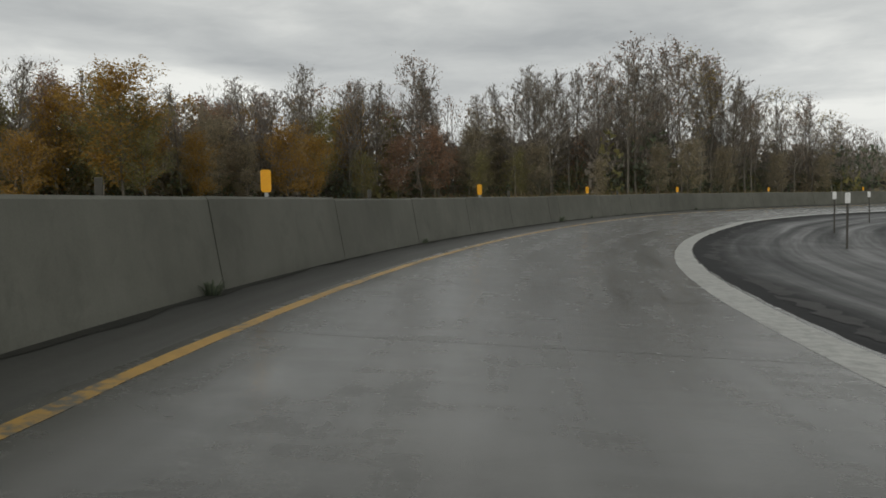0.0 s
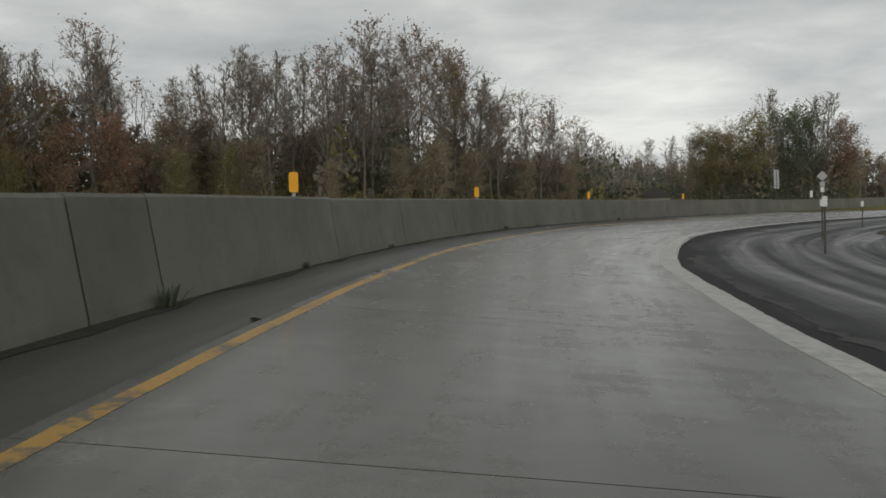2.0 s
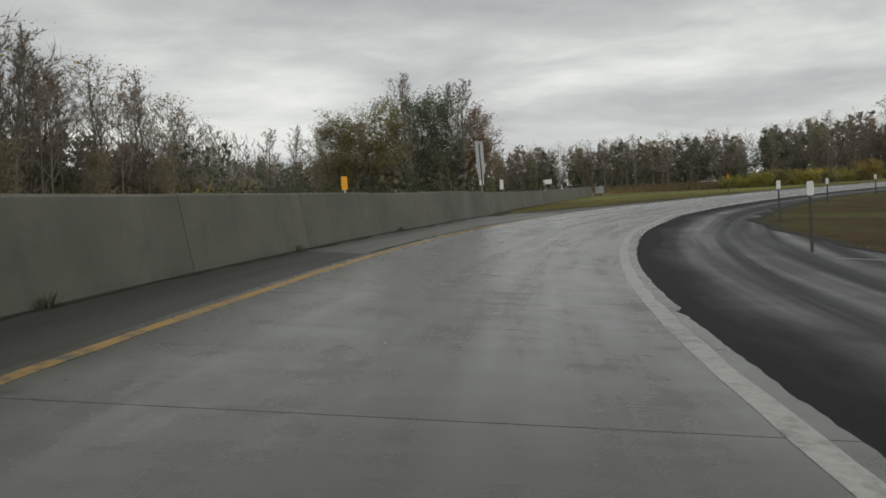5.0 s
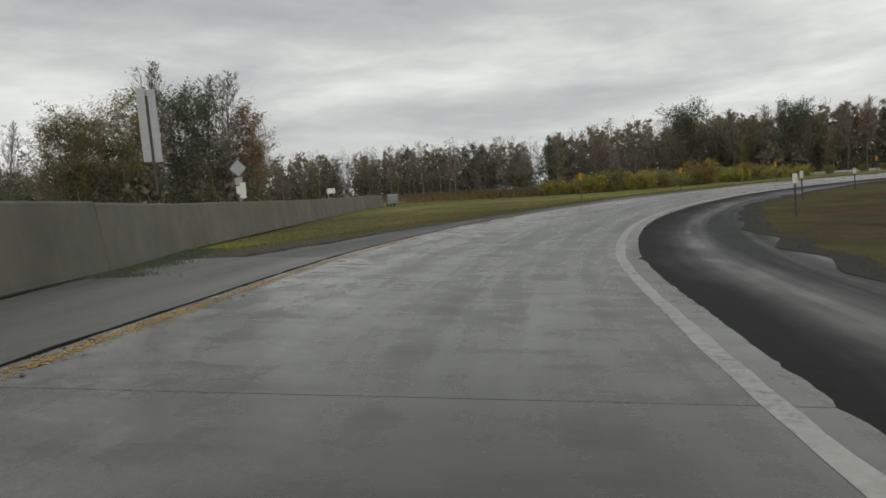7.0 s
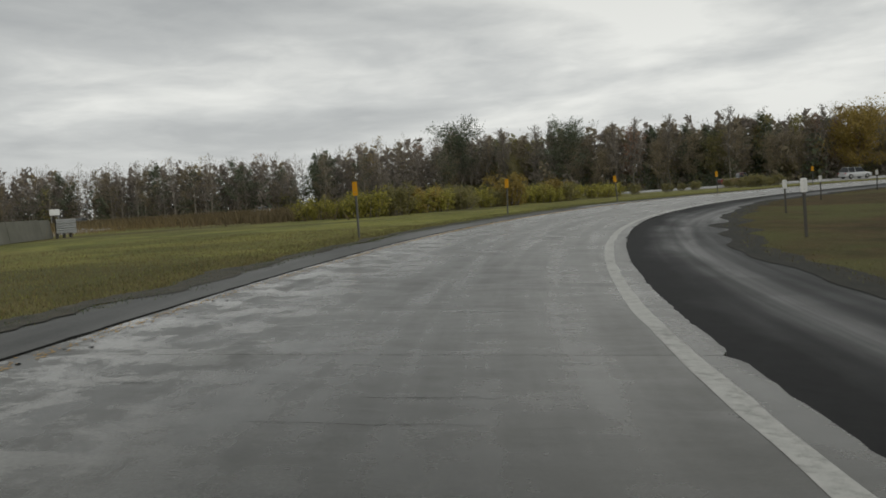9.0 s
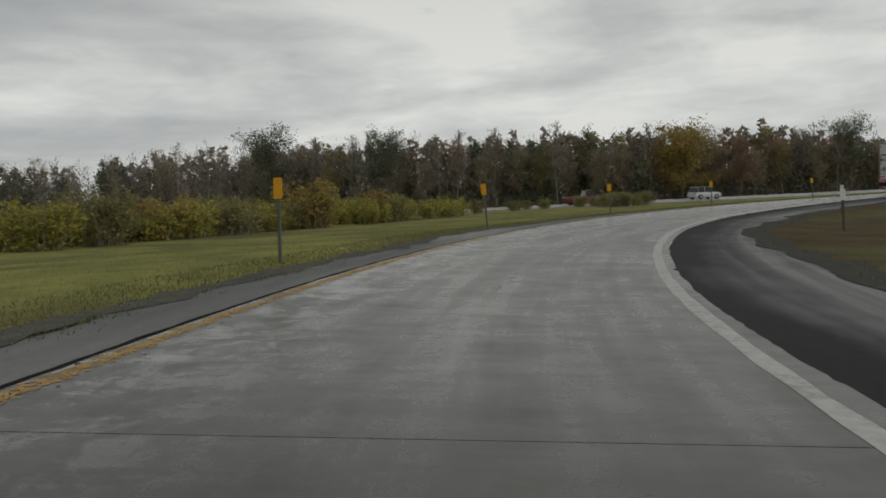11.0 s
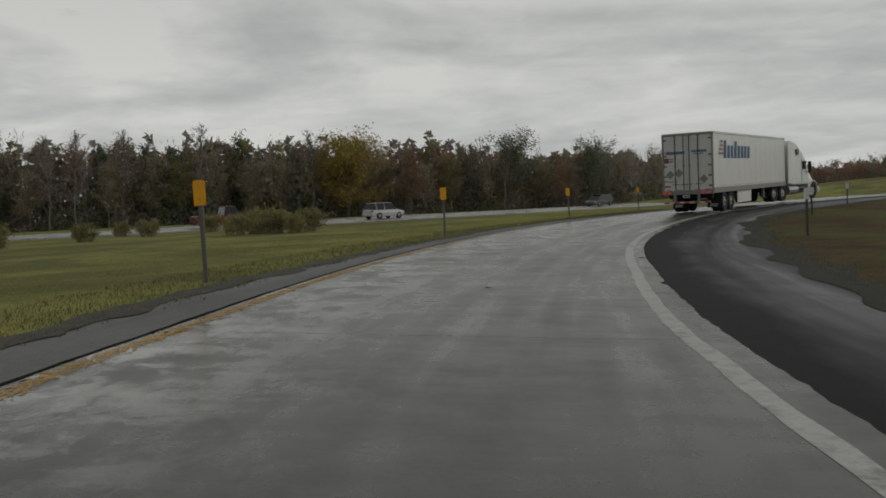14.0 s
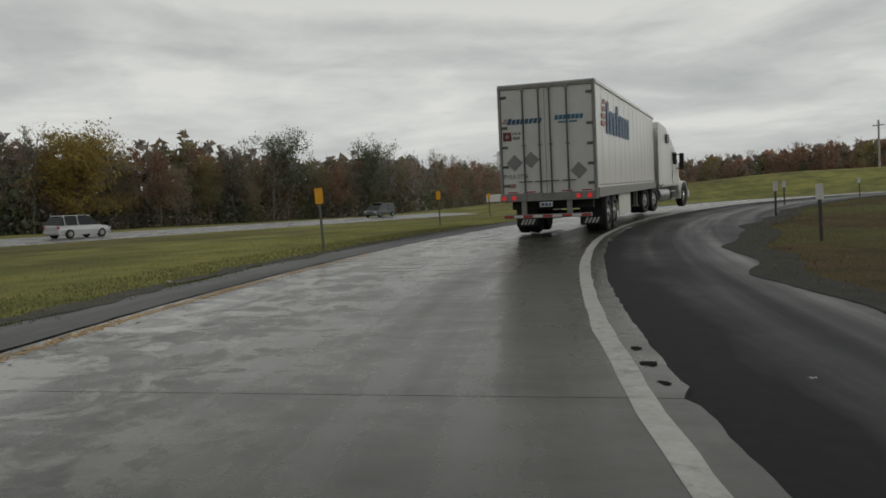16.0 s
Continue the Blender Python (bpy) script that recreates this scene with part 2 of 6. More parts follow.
def barrier_concrete():
    k = Mat("weathered_barrier_concrete", 0.8)
    streak = k.noise(2.0, 5, 0.7, stretch=(1, 1, 0.12))
    stain = k.noise(0.5, 5, 0.6)
    fine = k.noise(45, 4, 0.7)
    c = k.ramp(stain, (0.3, (0.118, 0.118, 0.094)), (0.7, (0.19, 0.189, 0.157)))
    blot = k.noise(1.7, 7, 0.7, dist=0.5)
    c = k.mix(k.ramp(blot, (0.52, 0.0), (0.68, 0.5)), c, (0.1, 0.1, 0.08))
    c = k.mix(k.ramp(streak, (0.5, 0.0), (0.75, 0.28)), c, (0.085, 0.085, 0.072))
    c = k.mix(0.18, c, k.ramp(fine, (0.3, 0.3), (0.7, 0.7)), "OVERLAY")
    c = k.mix(0.35, c, k.ramp(k.random(), (0.0, 0.42), (1.0, 0.58)), "OVERLAY")
    k.color(c).bump(k.mix(0.5, fine, k.noise(9, 4)), 0.25, 0.006)
    return k.m


def grass_ground():
    k = Mat("autumn_grass", 0.9, spec=0.15)
    big = k.noise(0.045, 5, 0.65, dist=0.5)
    mid = k.noise(0.6, 6, 0.7)
    fine = k.noise(14, 4, 0.75)
    c = k.ramp(mid, (0.3, (0.18, 0.198, 0.056)), (0.55, (0.295, 0.292, 0.084)), (0.75, (0.355, 0.32, 0.118)))
    c = k.mix(k.ramp(big, (0.44, 0.0), (0.6, 0.7)), c, (0.15, 0.117, 0.058))
    tuft = k.noise(0.16, 6, 0.7, dist=0.6)
    c = k.mix(k.ramp(tuft, (0.42, 0.55), (0.56, 0.0)), c, (0.075, 0.085, 0.035))
    c = k.mix(0.5, c, k.ramp(fine, (0.3, 0.3), (0.7, 0.7)), "OVERLAY")
    k.color(c).bump(fine, 0.8, 0.06)
    return k.m


def turf():
    """Thin brown and olive turf with greener patches."""
    k = Mat("brown_olive_turf", 0.95, spec=0.12)
    big, mid, fine = k.noise(0.09, 5, 0.65, dist=0.5), k.noise(0.7, 6, 0.7), k.noise(14, 4, 0.75)
    c = k.ramp(mid, (0.3, (0.045, 0.044, 0.02)), (0.7, (0.13, 0.086, 0.046)))
    c = k.mix(k.ramp(big, (0.46, 0.0), (0.62, 0.75)), c, (0.12, 0.125, 0.045))
    c = k.mix(0.5, c, k.ramp(fine, (0.3, 0.3), (0.7, 0.7)), "OVERLAY")
    k.color(c).bump(fine, 0.8, 0.05)
    return k.m


def leaf(name, lo, hi):
    k = Mat(name, 0.65, spec=0.2)
    c = k.ramp(k.island(), (0.0, lo), (1.0, hi))
    c = k.mix(0.6, c, k.ramp(k.random(), (0.0, 0.40), (1.0, 0.60)), "OVERLAY")
    k.color(c)
    thin = k.t.nodes.new("ShaderNodeBsdfTranslucent")
    both = k.t.nodes.new("ShaderNodeMixShader")
    both.inputs["Fac"].default_value = 0.5
    k.t.links.new(c, thin.inputs["Color"])
    k.t.links.new(k.b.outputs[0], both.inputs[1])
    k.t.links.new(thin.outputs[0], both.inputs[2])
    k.t.links.new(both.outputs[0], k.t.nodes["Material Output"].inputs["Surface"])
    return k.m


def plain(name, col, rough=0.5, metal=0.0, var=0.12, scale=6.0):
    lo = tuple(max(0, v * (1 - var)) for v in col)
    hi = tuple(min(1, v * (1 + var)) for v in col)
    return mottled(name, lo, hi, scale, rough, metal, 0.06, 50, 0.002)


def glow(name, col, power):
    k = Mat(name, 0.3)
    k.color(col)
    k.b.inputs["Emission Color"].default_value = (*col, 1)
    k.b.inputs["Emission Strength"].default_value = power
    return k.m


M_ROAD = concrete_road()
M_JOINT = mottled("joint_filler", (0.008, 0.008, 0.007), (0.02, 0.019, 0.017), 8, 0.9)
M_JOINT.node_tree.nodes["Principled BSDF"].inputs["Specular IOR Level"].default_value = 0.06
M_ASPHALT = inner_asphalt()
M_ROAD_FAR = asphalt("grey_asphalt", (0.15, 0.15, 0.145), (0.21, 0.21, 0.2), 0.22, 0.45)
M_GRAVEL = asphalt("gravelly_shoulder", (0.092, 0.094, 0.092), (0.19, 0.193, 0.187), 0.5, 0.8, True, 0.35)
M_SHOULDER = asphalt("damp_concrete_shoulder", (0.038, 0.0385, 0.033), (0.068, 0.068, 0.059), 0.4, 0.7, True, 0.35)
M_PAD = asphalt("worn_concrete_pad", (0.085, 0.085, 0.075), (0.16, 0.158, 0.142), 0.35, 0.6, True, 0.4)
M_WHITE_LINE = paint_line("worn_white_paint", (0.46, 0.46, 0.43), (0.17, 0.167, 0.152), 0.5, 0.66, 7, 0.3)
M_FADED_LINE = paint_line("faded_white_paint", (0.42, 0.42, 0.39), (0.17, 0.17, 0.155), 0.46, 0.66, 6, 0.3)
M_MUD = mottled("pale_wet_mud", (0.014, 0.014, 0.0135), (0.045, 0.044, 0.042), 3.0, 0.75, 0, 0.4, 30, 0.008)
M_YELLOW_LINE = paint_line("worn_yellow_paint", (0.44, 0.25, 0.03), (0.085, 0.08, 0.058), 0.51, 0.59, 8)
M_YELLOW_FLAKE = mottled("yellow_paint_flakes", (0.36, 0.2, 0.035), (0.56, 0.34, 0.07), 14, 0.55)
M_BARRIER = barrier_concrete()
M_DIRT = mottled("damp_dirt", (0.012, 0.013, 0.009), (0.035, 0.033, 0.022), 2.5, 0.9, 0, 0.8, 25, 0.02)
M_VERGE_DIRT = mottled("grey_brown_verge_dirt", (0.04, 0.04, 0.03), (0.11, 0.1, 0.076), 3.5, 0.9, 0, 0.8, 28, 0.02)
M_DULL_BLADE = leaf("dull_olive_blades", (0.095, 0.1, 0.045), (0.2, 0.18, 0.085))
M_GRASS = grass_ground()
M_TURF = turf()
M_BLADE = leaf("grass_blades", (0.175, 0.195, 0.054), (0.37, 0.345, 0.104))
M_BROWN_BLADE = leaf("brown_turf_blades", (0.08, 0.07, 0.032), (0.16, 0.125, 0.06))
M_REED = leaf("dull_brown_reeds", (0.13, 0.105, 0.06), (0.24, 0.19, 0.11))
M_DRY_TURF = leaf("dull_straw_turf", (0.15, 0.125, 0.06), (0.29, 0.235, 0.115))
M_STRAW = leaf("dry_straw_blades", (0.2, 0.14, 0.065), (0.34, 0.26, 0.13))
M_AMBER = plain("amber_reflective_sheet", (0.85, 0.40, 0.015), 0.35, 0, 0.06)
M_WHITE_SHEET = plain("white_reflective_sheet", (0.72, 0.72, 0.70), 0.4)
M_STEEL = plain("galvanised_steel", (0.42, 0.43, 0.43), 0.45, 0.8)
M_RAIL = plain("pale_galvanised_rail", (0.6, 0.61, 0.61), 0.5, 0.2)
M_POST = plain("dark_weathered_post", (0.07, 0.065, 0.055), 0.7)
M_POST_GREY = plain("dull_grey_steel_post", (0.15, 0.15, 0.14), 0.6, 0.3)
M_SIGN_BACK = plain("dull_aluminium_sign_back", (0.4, 0.41, 0.42), 0.5, 0.3)
M_BARK = mottled("grey_brown_bark", (0.11, 0.098, 0.085), (0.22, 0.195, 0.165), 1.2, 0.9, 0, 0.4, 12, 0.02)
M_TWIG = mottled("thin_twigs", (0.18, 0.16, 0.142), (0.3, 0.265, 0.23), 0.6, 0.9)
M_PALE_BARK = mottled("pale_aspen_bark", (0.16, 0.15, 0.13), (0.32, 0.31, 0.28), 1.5, 0.85)
LEAVES = {
    "rust": leaf("rust_leaves", (0.26, 0.17, 0.12), (0.45, 0.285, 0.195)),
    "gold": leaf("gold_leaves", (0.28, 0.215, 0.07), (0.47, 0.36, 0.12)),
    "orange": leaf("orange_leaves", (0.3, 0.19, 0.055), (0.52, 0.32, 0.085)),
    "olive": leaf("olive_leaves", (0.2, 0.195, 0.09), (0.36, 0.32, 0.14)),
    "brown": leaf("brown_leaves", (0.275, 0.238, 0.17), (0.46, 0.39, 0.275)),
    "green": leaf("dark_green_leaves", (0.115, 0.14, 0.1), (0.215, 0.242, 0.16)),
    # brushwood's grey-brown, paled and greyed to stand for haze before the woods
    "haze": leaf("hazed_grey_brown_brushwood", (0.28, 0.25, 0.225), (0.45, 0.4, 0.355)),
    "lime": leaf("yellow_green_leaves", (0.2, 0.205, 0.058), (0.56, 0.5, 0.125)),
}

# ---------- mesh helpers ----------


def part(name, bm, material, parent=None, label=""):
    me = bpy.data.meshes.new(name)
    bm.to_mesh(me)
    bm.free()
    me.materials.append(material)
    ob = new(name, me)
    if parent is not None:
        ob.parent = parent
    if label:
        ob["label"] = label
    return ob


def raw(name, verts, faces, material, parent=None, smooth=False):
    me = bpy.data.meshes.new(name)
    me.from_pydata(verts, [], faces)
    me.materials.append(material)
    if smooth:
        me.polygons.foreach_set("use_smooth", [True] * len(me.polygons))
    me.update()
    ob = new(name, me)
    if parent is not None:
        ob.parent = parent
    return ob


def empty(name, m=None):
    ob = new(name)
    if m is not None:
        ob.matrix_basis = m
    return ob


def box(bm, x0, x1, y0, y1, z0, z1, bevel=0.0, m=None):
    r = bmesh.ops.create_cube(bm, size=1)
    vs = r["verts"]
    for v in vs:
        v.co = Vector(((x0 + x1) / 2 + v.co.x * (x1 - x0), (y0 + y1) / 2 + v.co.y * (y1 - y0), (z0 + z1) / 2 + v.co.z * (z1 - z0)))
    if bevel > 0:
        es = list({ed for v in vs for ed in v.link_edges})
        r2 = bmesh.ops.bevel(bm, geom=es, offset=bevel, segments=2, affect="EDGES", profile=0.5)
        vs = list(r2["verts"]) + [v for v in vs if v.is_valid]
    if m is not None:
        bmesh.ops.transform(bm, matrix=m, verts=list(set(vs)))
    return vs


def cyl(bm, r, p0, p1, seg=16, r2=None):
    p0, p1 = Vector(p0), Vector(p1)
    d = p1 - p0
    m = Matrix.Translation((p0 + p1) / 2) @ d.to_track_quat("Z", "Y").to_matrix().to_4x4()
    bmesh.ops.create_cone(bm, cap_ends=True, segments=seg, radius1=r, radius2=r if r2 is None else r2, depth=d.length, matrix=m)


def boxes(*args, bevel=0.0):
    bm = bmesh.new()
    for a in args:
        box(bm, *a, bevel=bevel)
    return bm


def tube(*args, seg=12):
    bm = bmesh.new()
    for a in args:
        cyl(bm, *a, seg=seg)
    return bm


# ---------- the ramp's alignment ----------
BEND = (12.07, 11.68, 10.62, 9.98, 9.98, 10.32, 9.52, 11.55, 14.02, 11.17, 10.58, 10.58, 10.58)   # 1/1000 per metre, every 20 m
S_MIN, S_MAX = -60, 330
_s = np.arange(S_MIN, S_MAX + 0.5, 0.5)
_k = np.interp(_s, np.arange(0, 241, 20), np.array(BEND) / 1000)
_h = np.concatenate([[0], np.cumsum((_k[1:] + _k[:-1]) / 2 * 0.5)])
_hm = (_h[1:] + _h[:-1]) / 2
_zero = int(np.argmin(abs(_s)))
_h0 = _h[_zero]
_x = np.concatenate([[0], np.cumsum(np.sin(_hm - _h0) * 0.5)])
_y = np.concatenate([[0], np.cumsum(np.cos(_hm - _h0) * 0.5)])
_x, _y, _h = _x - _x[_zero], _y - _y[_zero], _h - _h0


def eased(*pairs):
    """A table over the stations, rounded off at its corners."""
    xs, ys = zip(*pairs)
    return np.convolve(np.pad(np.interp(_s, xs, ys), 15, "edge"), np.ones(31) / 31, "valid")


GRADE = eased((-60, 0), (0, 0), (20, -0.03), (40, -0.01), (60, -0.03), (80, -0.15), (100, -0.19), (120, -0.21), (140, -0.09), (160, 0.06), (180, 0.15), (200, 0.25), (220, 0.5), (240, 0.72), (260, 0.85), (330, 0.9))
TILT = eased((0, 0.066), (20, 0.069), (40, 0.08), (60, 0.083), (80, 0.092), (100, 0.068), (120, 0.054), (140, 0.044), (160, 0.046), (180, 0.042), (200, 0.042), (220, 0.005), (240, 0))
BERM = eased((-60, -5.5), (100, -5.5), (125, -4.2), (330, -4.2))


def surface(s, l):
    """Height of the ramp, which leans into its bend, and of the land that runs on from its sides."""
    grade = float(np.interp(s, _s, GRADE))
    near = grade - float(np.interp(s, _s, TILT)) * max(float(np.interp(s, _s, BERM)), min(8.0, l))
    w = max(0.0, min(1.0, (-l - 6) / 30))
    w = w * w * (3 - 2 * w)
    return near * (1 - w) + (0.17 + max(-0.2, min(0.25, grade))) * w


def at(s, l, z=0.0):
    """The place at station s along the ramp, l metres to the right of its axis, z metres over the surface."""
    h = np.interp(s, _s, _h)
    return Vector((float(np.interp(s, _s, _x) + l * math.cos(h)), float(np.interp(s, _s, _y) - l * math.sin(h)), z + surface(s, l)))


def station(x, y):
    i = int(np.argmin((_x - x) ** 2 + (_y - y) ** 2))
    rx, ry, h = x - _x[i], y - _y[i], _h[i]
    return float(_s[i] + rx * math.sin(h) + ry * math.cos(h)), float(rx * math.cos(h) - ry * math.sin(h))


def land(x, y):
    return surface(*station(x, y))


def head(s):
    return float(np.interp(s, _s, _h))


def table(*pairs):
    xs, ys = zip(*pairs)
    return lambda s: float(np.interp(s, xs, ys))


left_edge = table((-60, -2.6), (0, -2.48), (6, -2.36), (12, -2.24), (18, -2.14), (24, -2.13), (30, -2.18), (36, -2.30), (42, -2.51), (48, -2.79), (54, -2.89), (60, -3.00), (66, -3.10), (72, -3.10), (78, -3.04), (84, -3.08), (90, -3.18), (96, -3.28), (102, -3.31), (108, -3.50), (114, -3.55), (120, -3.58), (126, -3.38), (132, -3.21), (138, -3.16), (144, -3.04), (150, -2.93), (156, -2.87), (162, -2.90), (168, -3.05), (174, -3.23), (180, -3.38), (186, -3.63), (192, -3.84), (198, -4.02), (204, -4.26), (210, -4.39), (216, -4.58), (240, -5.3))
right_line = table((-60, 2.9), (0, 2.85), (6, 2.78), (12, 2.71), (18, 2.64), (24, 2.64), (30, 2.62), (36, 2.57), (42, 2.40), (48, 1.99), (54, 1.89), (60, 1.73), (66, 1.51), (72, 1.48), (78, 1.51), (84, 1.51), (90, 1.48), (96, 1.41), (102, 1.47), (108, 1.33), (114, 1.35), (120, 1.38), (126, 1.48), (132, 1.63), (138, 1.74), (144, 1.81), (150, 1.86), (156, 1.92), (162, 1.87), (168, 1.69), (174, 1.51), (180, 1.25), (186, 1.15), (192, 0.86), (198, 0.64), (204, 0.51), (210, 0.35), (216, 0.18), (230, 0.0), (260, 0.1))
barrier_face = table((-60, -3.3), (24, -3.28), (30, -3.32), (36, -3.45), (40, -3.55), (49, -3.92), (54, -4.08), (60, -4.22), (73, -4.3), (84, -4.5), (95, -5.0), (98, -5.28), (102, -5.77), (106.6, -6.66), (111.4, -8.4), (112, -8.7))
BARRIER_H = 1.09
gravel_edge = table((106, -5.6), (110, -5.2), (117, -5.05), (124, -4.65), (128, -4.25), (143, -4.3), (152, -3.95), (160, -3.8), (163, -4.25), (171, -4.2), (178, -4.4), (188, -4.6), (197, -4.95), (203, -5.4), (210, -5.8), (250, -7.4))


bare_margin = table((108, 2.6), (112, 1.8), (117, 0.5), (124, 0.0))
edge_strip = table((-60, 0.62), (12, 0.62), (18, 0.54), (24, 0.43), (36, 0.4), (48, 0.43), (66, 0.41), (84, 0.33), (96, 0.44), (138, 0.43), (150, 0.31), (162, 0.34), (180, 0.45), (192, 0.38), (210, 0.4), (320, 0.4))


def slab_edge(s):
    return right_line(s) + edge_strip(s)


def wob(s, seed, size, freq=0.5):
    return size * noise.noise(Vector((s * freq, seed * 7.3, seed)))


def ribbon(s0, s1, lf, rf, z, step=1.0, n=2, thick=0.0, zf=None):
    """Verts and faces of a strip between two offsets of the axis."""
    k = max(2, int(math.ceil((s1 - s0) / step)) + 1)
    vs, fs = [], []
    for i in range(k):
        s = s0 + (s1 - s0) * i / (k - 1)
        a, b = lf(s), rf(s)
        for j in range(n):
            l = a + (b - a) * j / (n - 1)
            vs.append(at(s, l, z + (zf(s, l) if zf else 0)))
    for i in range(k - 1):
        for j in range(n - 1):
            q = i * n + j
            fs.append((q, q + 1, q + n + 1, q + n))
    if thick:
        top = len(vs)
        vs += [v - Vector((0, 0, thick)) for v in vs]
        ring = [i * n for i in range(k)] + [(k - 1) * n + j for j in range(1, n)] + [i * n + n - 1 for i in range(k - 2, -1, -1)] + [j for j in range(n - 2, 0, -1)]
        for a, b in zip(ring, ring[1:] + ring[:1]):
            fs.append((b, a, a + top, b + top))
    return vs, fs


def lane_uv(ob, s0, s1, side=None):
    """Gives a slab a map in metres: across the lane (or from the line side(s)) and along it."""
    me = ob.data
    uv = me.uv_layers.new(name="lane")
    n = len(me.vertices)
    co = np.empty(n * 3)
    me.vertices.foreach_get("co", co)
    co = co.reshape(-1, 3)
    k = (_s > s0 - 3) & (_s < s1 + 3)
    d = (co[:, 0][:, None] - _x[k]) ** 2 + (co[:, 1][:, None] - _y[k]) ** 2
    i = d.argmin(1)
    h = _h[k][i]
    rx, ry = co[:, 0] - _x[k][i], co[:, 1] - _y[k][i]
    along_ = _s[k][i] + rx * np.sin(h) + ry * np.cos(h)
    across = rx * np.cos(h) - ry * np.sin(h)
    if side:
        grid = np.arange(s0, s1 + 1)
        across = across - np.interp(along_, grid, [side(q) for q in grid])
    loop = np.empty(len(me.loops), dtype=np.int32)
    me.loops.foreach_get("vertex_index", loop)
    uv.data.foreach_set("uv", np.stack([across[loop], along_[loop]], 1).ravel())


# ---------- ground ----------
def bank_height(x, y):
    """The low grass embankment beyond the end of the walk and the gentle unevenness of the land."""
    a, b = Vector((250, 14)), Vector((134, -72))
    d = (b - a).normalized()
    p = Vector((x, y)) - a
    along, across = p.dot(d), p.y * d.x - p.x * d.y
    f = max(0, min(1, (along + 25) / 70)) * max(0, min(1, (210 - along) / 60))
    rise = max(0, min(1, (across + 14) / 34))
    rise = rise * rise * (3 - 2 * rise)
    return 3.8 * f * rise + land(x, y)


def build_ground():
    vs, fs = [], []
    xs = sorted(set([-3000, -1500, -800] + list(range(-400, 701, 10)) + list(np.arange(-30, 232, 2.5)) + [1000, 1700, 3200]))
    ys = sorted(set([-3000, -1500, -800] + list(range(-400, 601, 10)) + list(np.arange(-30, 142, 2.5)) + [900, 1500, 3000]))
    for y in ys:
        for x in xs:
            s, l = station(x, y)
            vs.append((x, y, -0.05 + bank_height(x, y) - 0.25 * max(0.0, min(1.0, (l + 5) / 2.5))))
    n = len(xs)
    for j in range(len(ys) - 1):
        for i in range(n - 1):
            q = j * n + i
            fs.append((q, q + 1, q + n + 1, q + n))
    ob = raw("ground", vs, fs, M_GRASS, smooth=True)
    tagged(ob, "rough autumn grassland, green and straw-brown", "ground", kind="structure")


build_ground()


def structure(name, geo, mat, label, cat):
    ob = raw(name, geo[0], geo[1], mat)
    tagged(ob, label, cat, kind="structure")
    return ob


# asphalt inside the curve, wide before the grass island begins
inner = table((-60, 30), (66, 30), (74, 13), (80, 8.6), (87, 7.8), (95, 7.4), (101, 6.0), (105, 5.4), (119, 5.2), (124, 5.0), (132, 4.85), (140, 5.2), (155, 5.2), (168, 4.5), (180, 4.6), (195, 4.3), (204, 3.9), (211, 3.75), (222, 4.6), (240, 5.6), (330, 6.0))
inner_shoulder = structure("inner_shoulder", ribbon(-60, 320, lambda s: slab_edge(s) - 0.25, lambda s: inner(s) + wob(s, 5, 0.5, 0.35), -0.03, 0.5, 9),
          M_ASPHALT, "dark wet patched asphalt shoulder inside the curve", "shoulder")
lane_uv(inner_shoulder, -60, 320, slab_edge)
outer_shoulder = structure("outer_shoulder", ribbon(-60, 84, lambda s: barrier_face(s) - 0.1, lambda s: left_edge(s) - 0.012 + wob(s, 41, 0.012, 1.5), -0.012, 0.5, 3),
          M_SHOULDER, "dark damp concrete shoulder along the barrier", "shoulder")
lane_uv(outer_shoulder, -60, 84)
pad = structure("concrete_pad", ribbon(84.02, 107.9, lambda s: barrier_face(s) - 0.1, lambda s: left_edge(s) - 0.06 + wob(s, 41, 0.03, 1.5), -0.014, 0.5, 3, thick=0.03),
          M_PAD, "pale worn concrete pad where the shoulder ends", "shoulder")
lane_uv(pad, 84, 107.9)
turf_width = table((40, 0), (60, 4), (72, 20), (84, 42), (100, 56), (240, 58), (300, 50))
island_turf = structure("island_turf", ribbon(40, 300, lambda s: inner(s) + wob(s, 5, 0.5, 0.35) - 0.4, lambda s: inner(s) + 4 + turf_width(s) + wob(s, 91, 5.0, 0.12) + wob(s, 92, 2.0, 0.5), -0.04, 1.0, 10),
          M_TURF, "short brown and olive turf inside the curve", "turf")
structure("island_dirt", ribbon(82, 300, lambda s: inner(s) + wob(s, 5, 0.5, 0.35) - 0.55 + wob(s, 71, 0.16, 0.5) + wob(s, 72, 0.04, 2.2), lambda s: inner(s) + wob(s, 5, 0.5, 0.35) + 0.25 + wob(s, 73, 0.3, 0.8), -0.022, 0.3, 3),
          M_DIRT, "dark damp dirt at the edge of the turf", "dirt")
gravel_shoulder = structure("gravel_shoulder", ribbon(107.95, 320, lambda s: gravel_edge(s) + wob(s, 9, 0.35, 0.6), lambda s: left_edge(s) - 0.11 + wob(s, 42, 0.05, 1.5), -0.02, 0.5, 3),
          M_GRAVEL, "grey gravelly asphalt strip beside the ramp", "shoulder")
lane_uv(gravel_shoulder, 109, 320)
road = structure("road", ribbon(-60, 320, lambda s: left_edge(s) - 0.2, lambda s: slab_edge(s) + 0.03, -0.035, 1.0, 2), M_JOINT, "wet grey concrete single-lane ramp in slabs", "road")


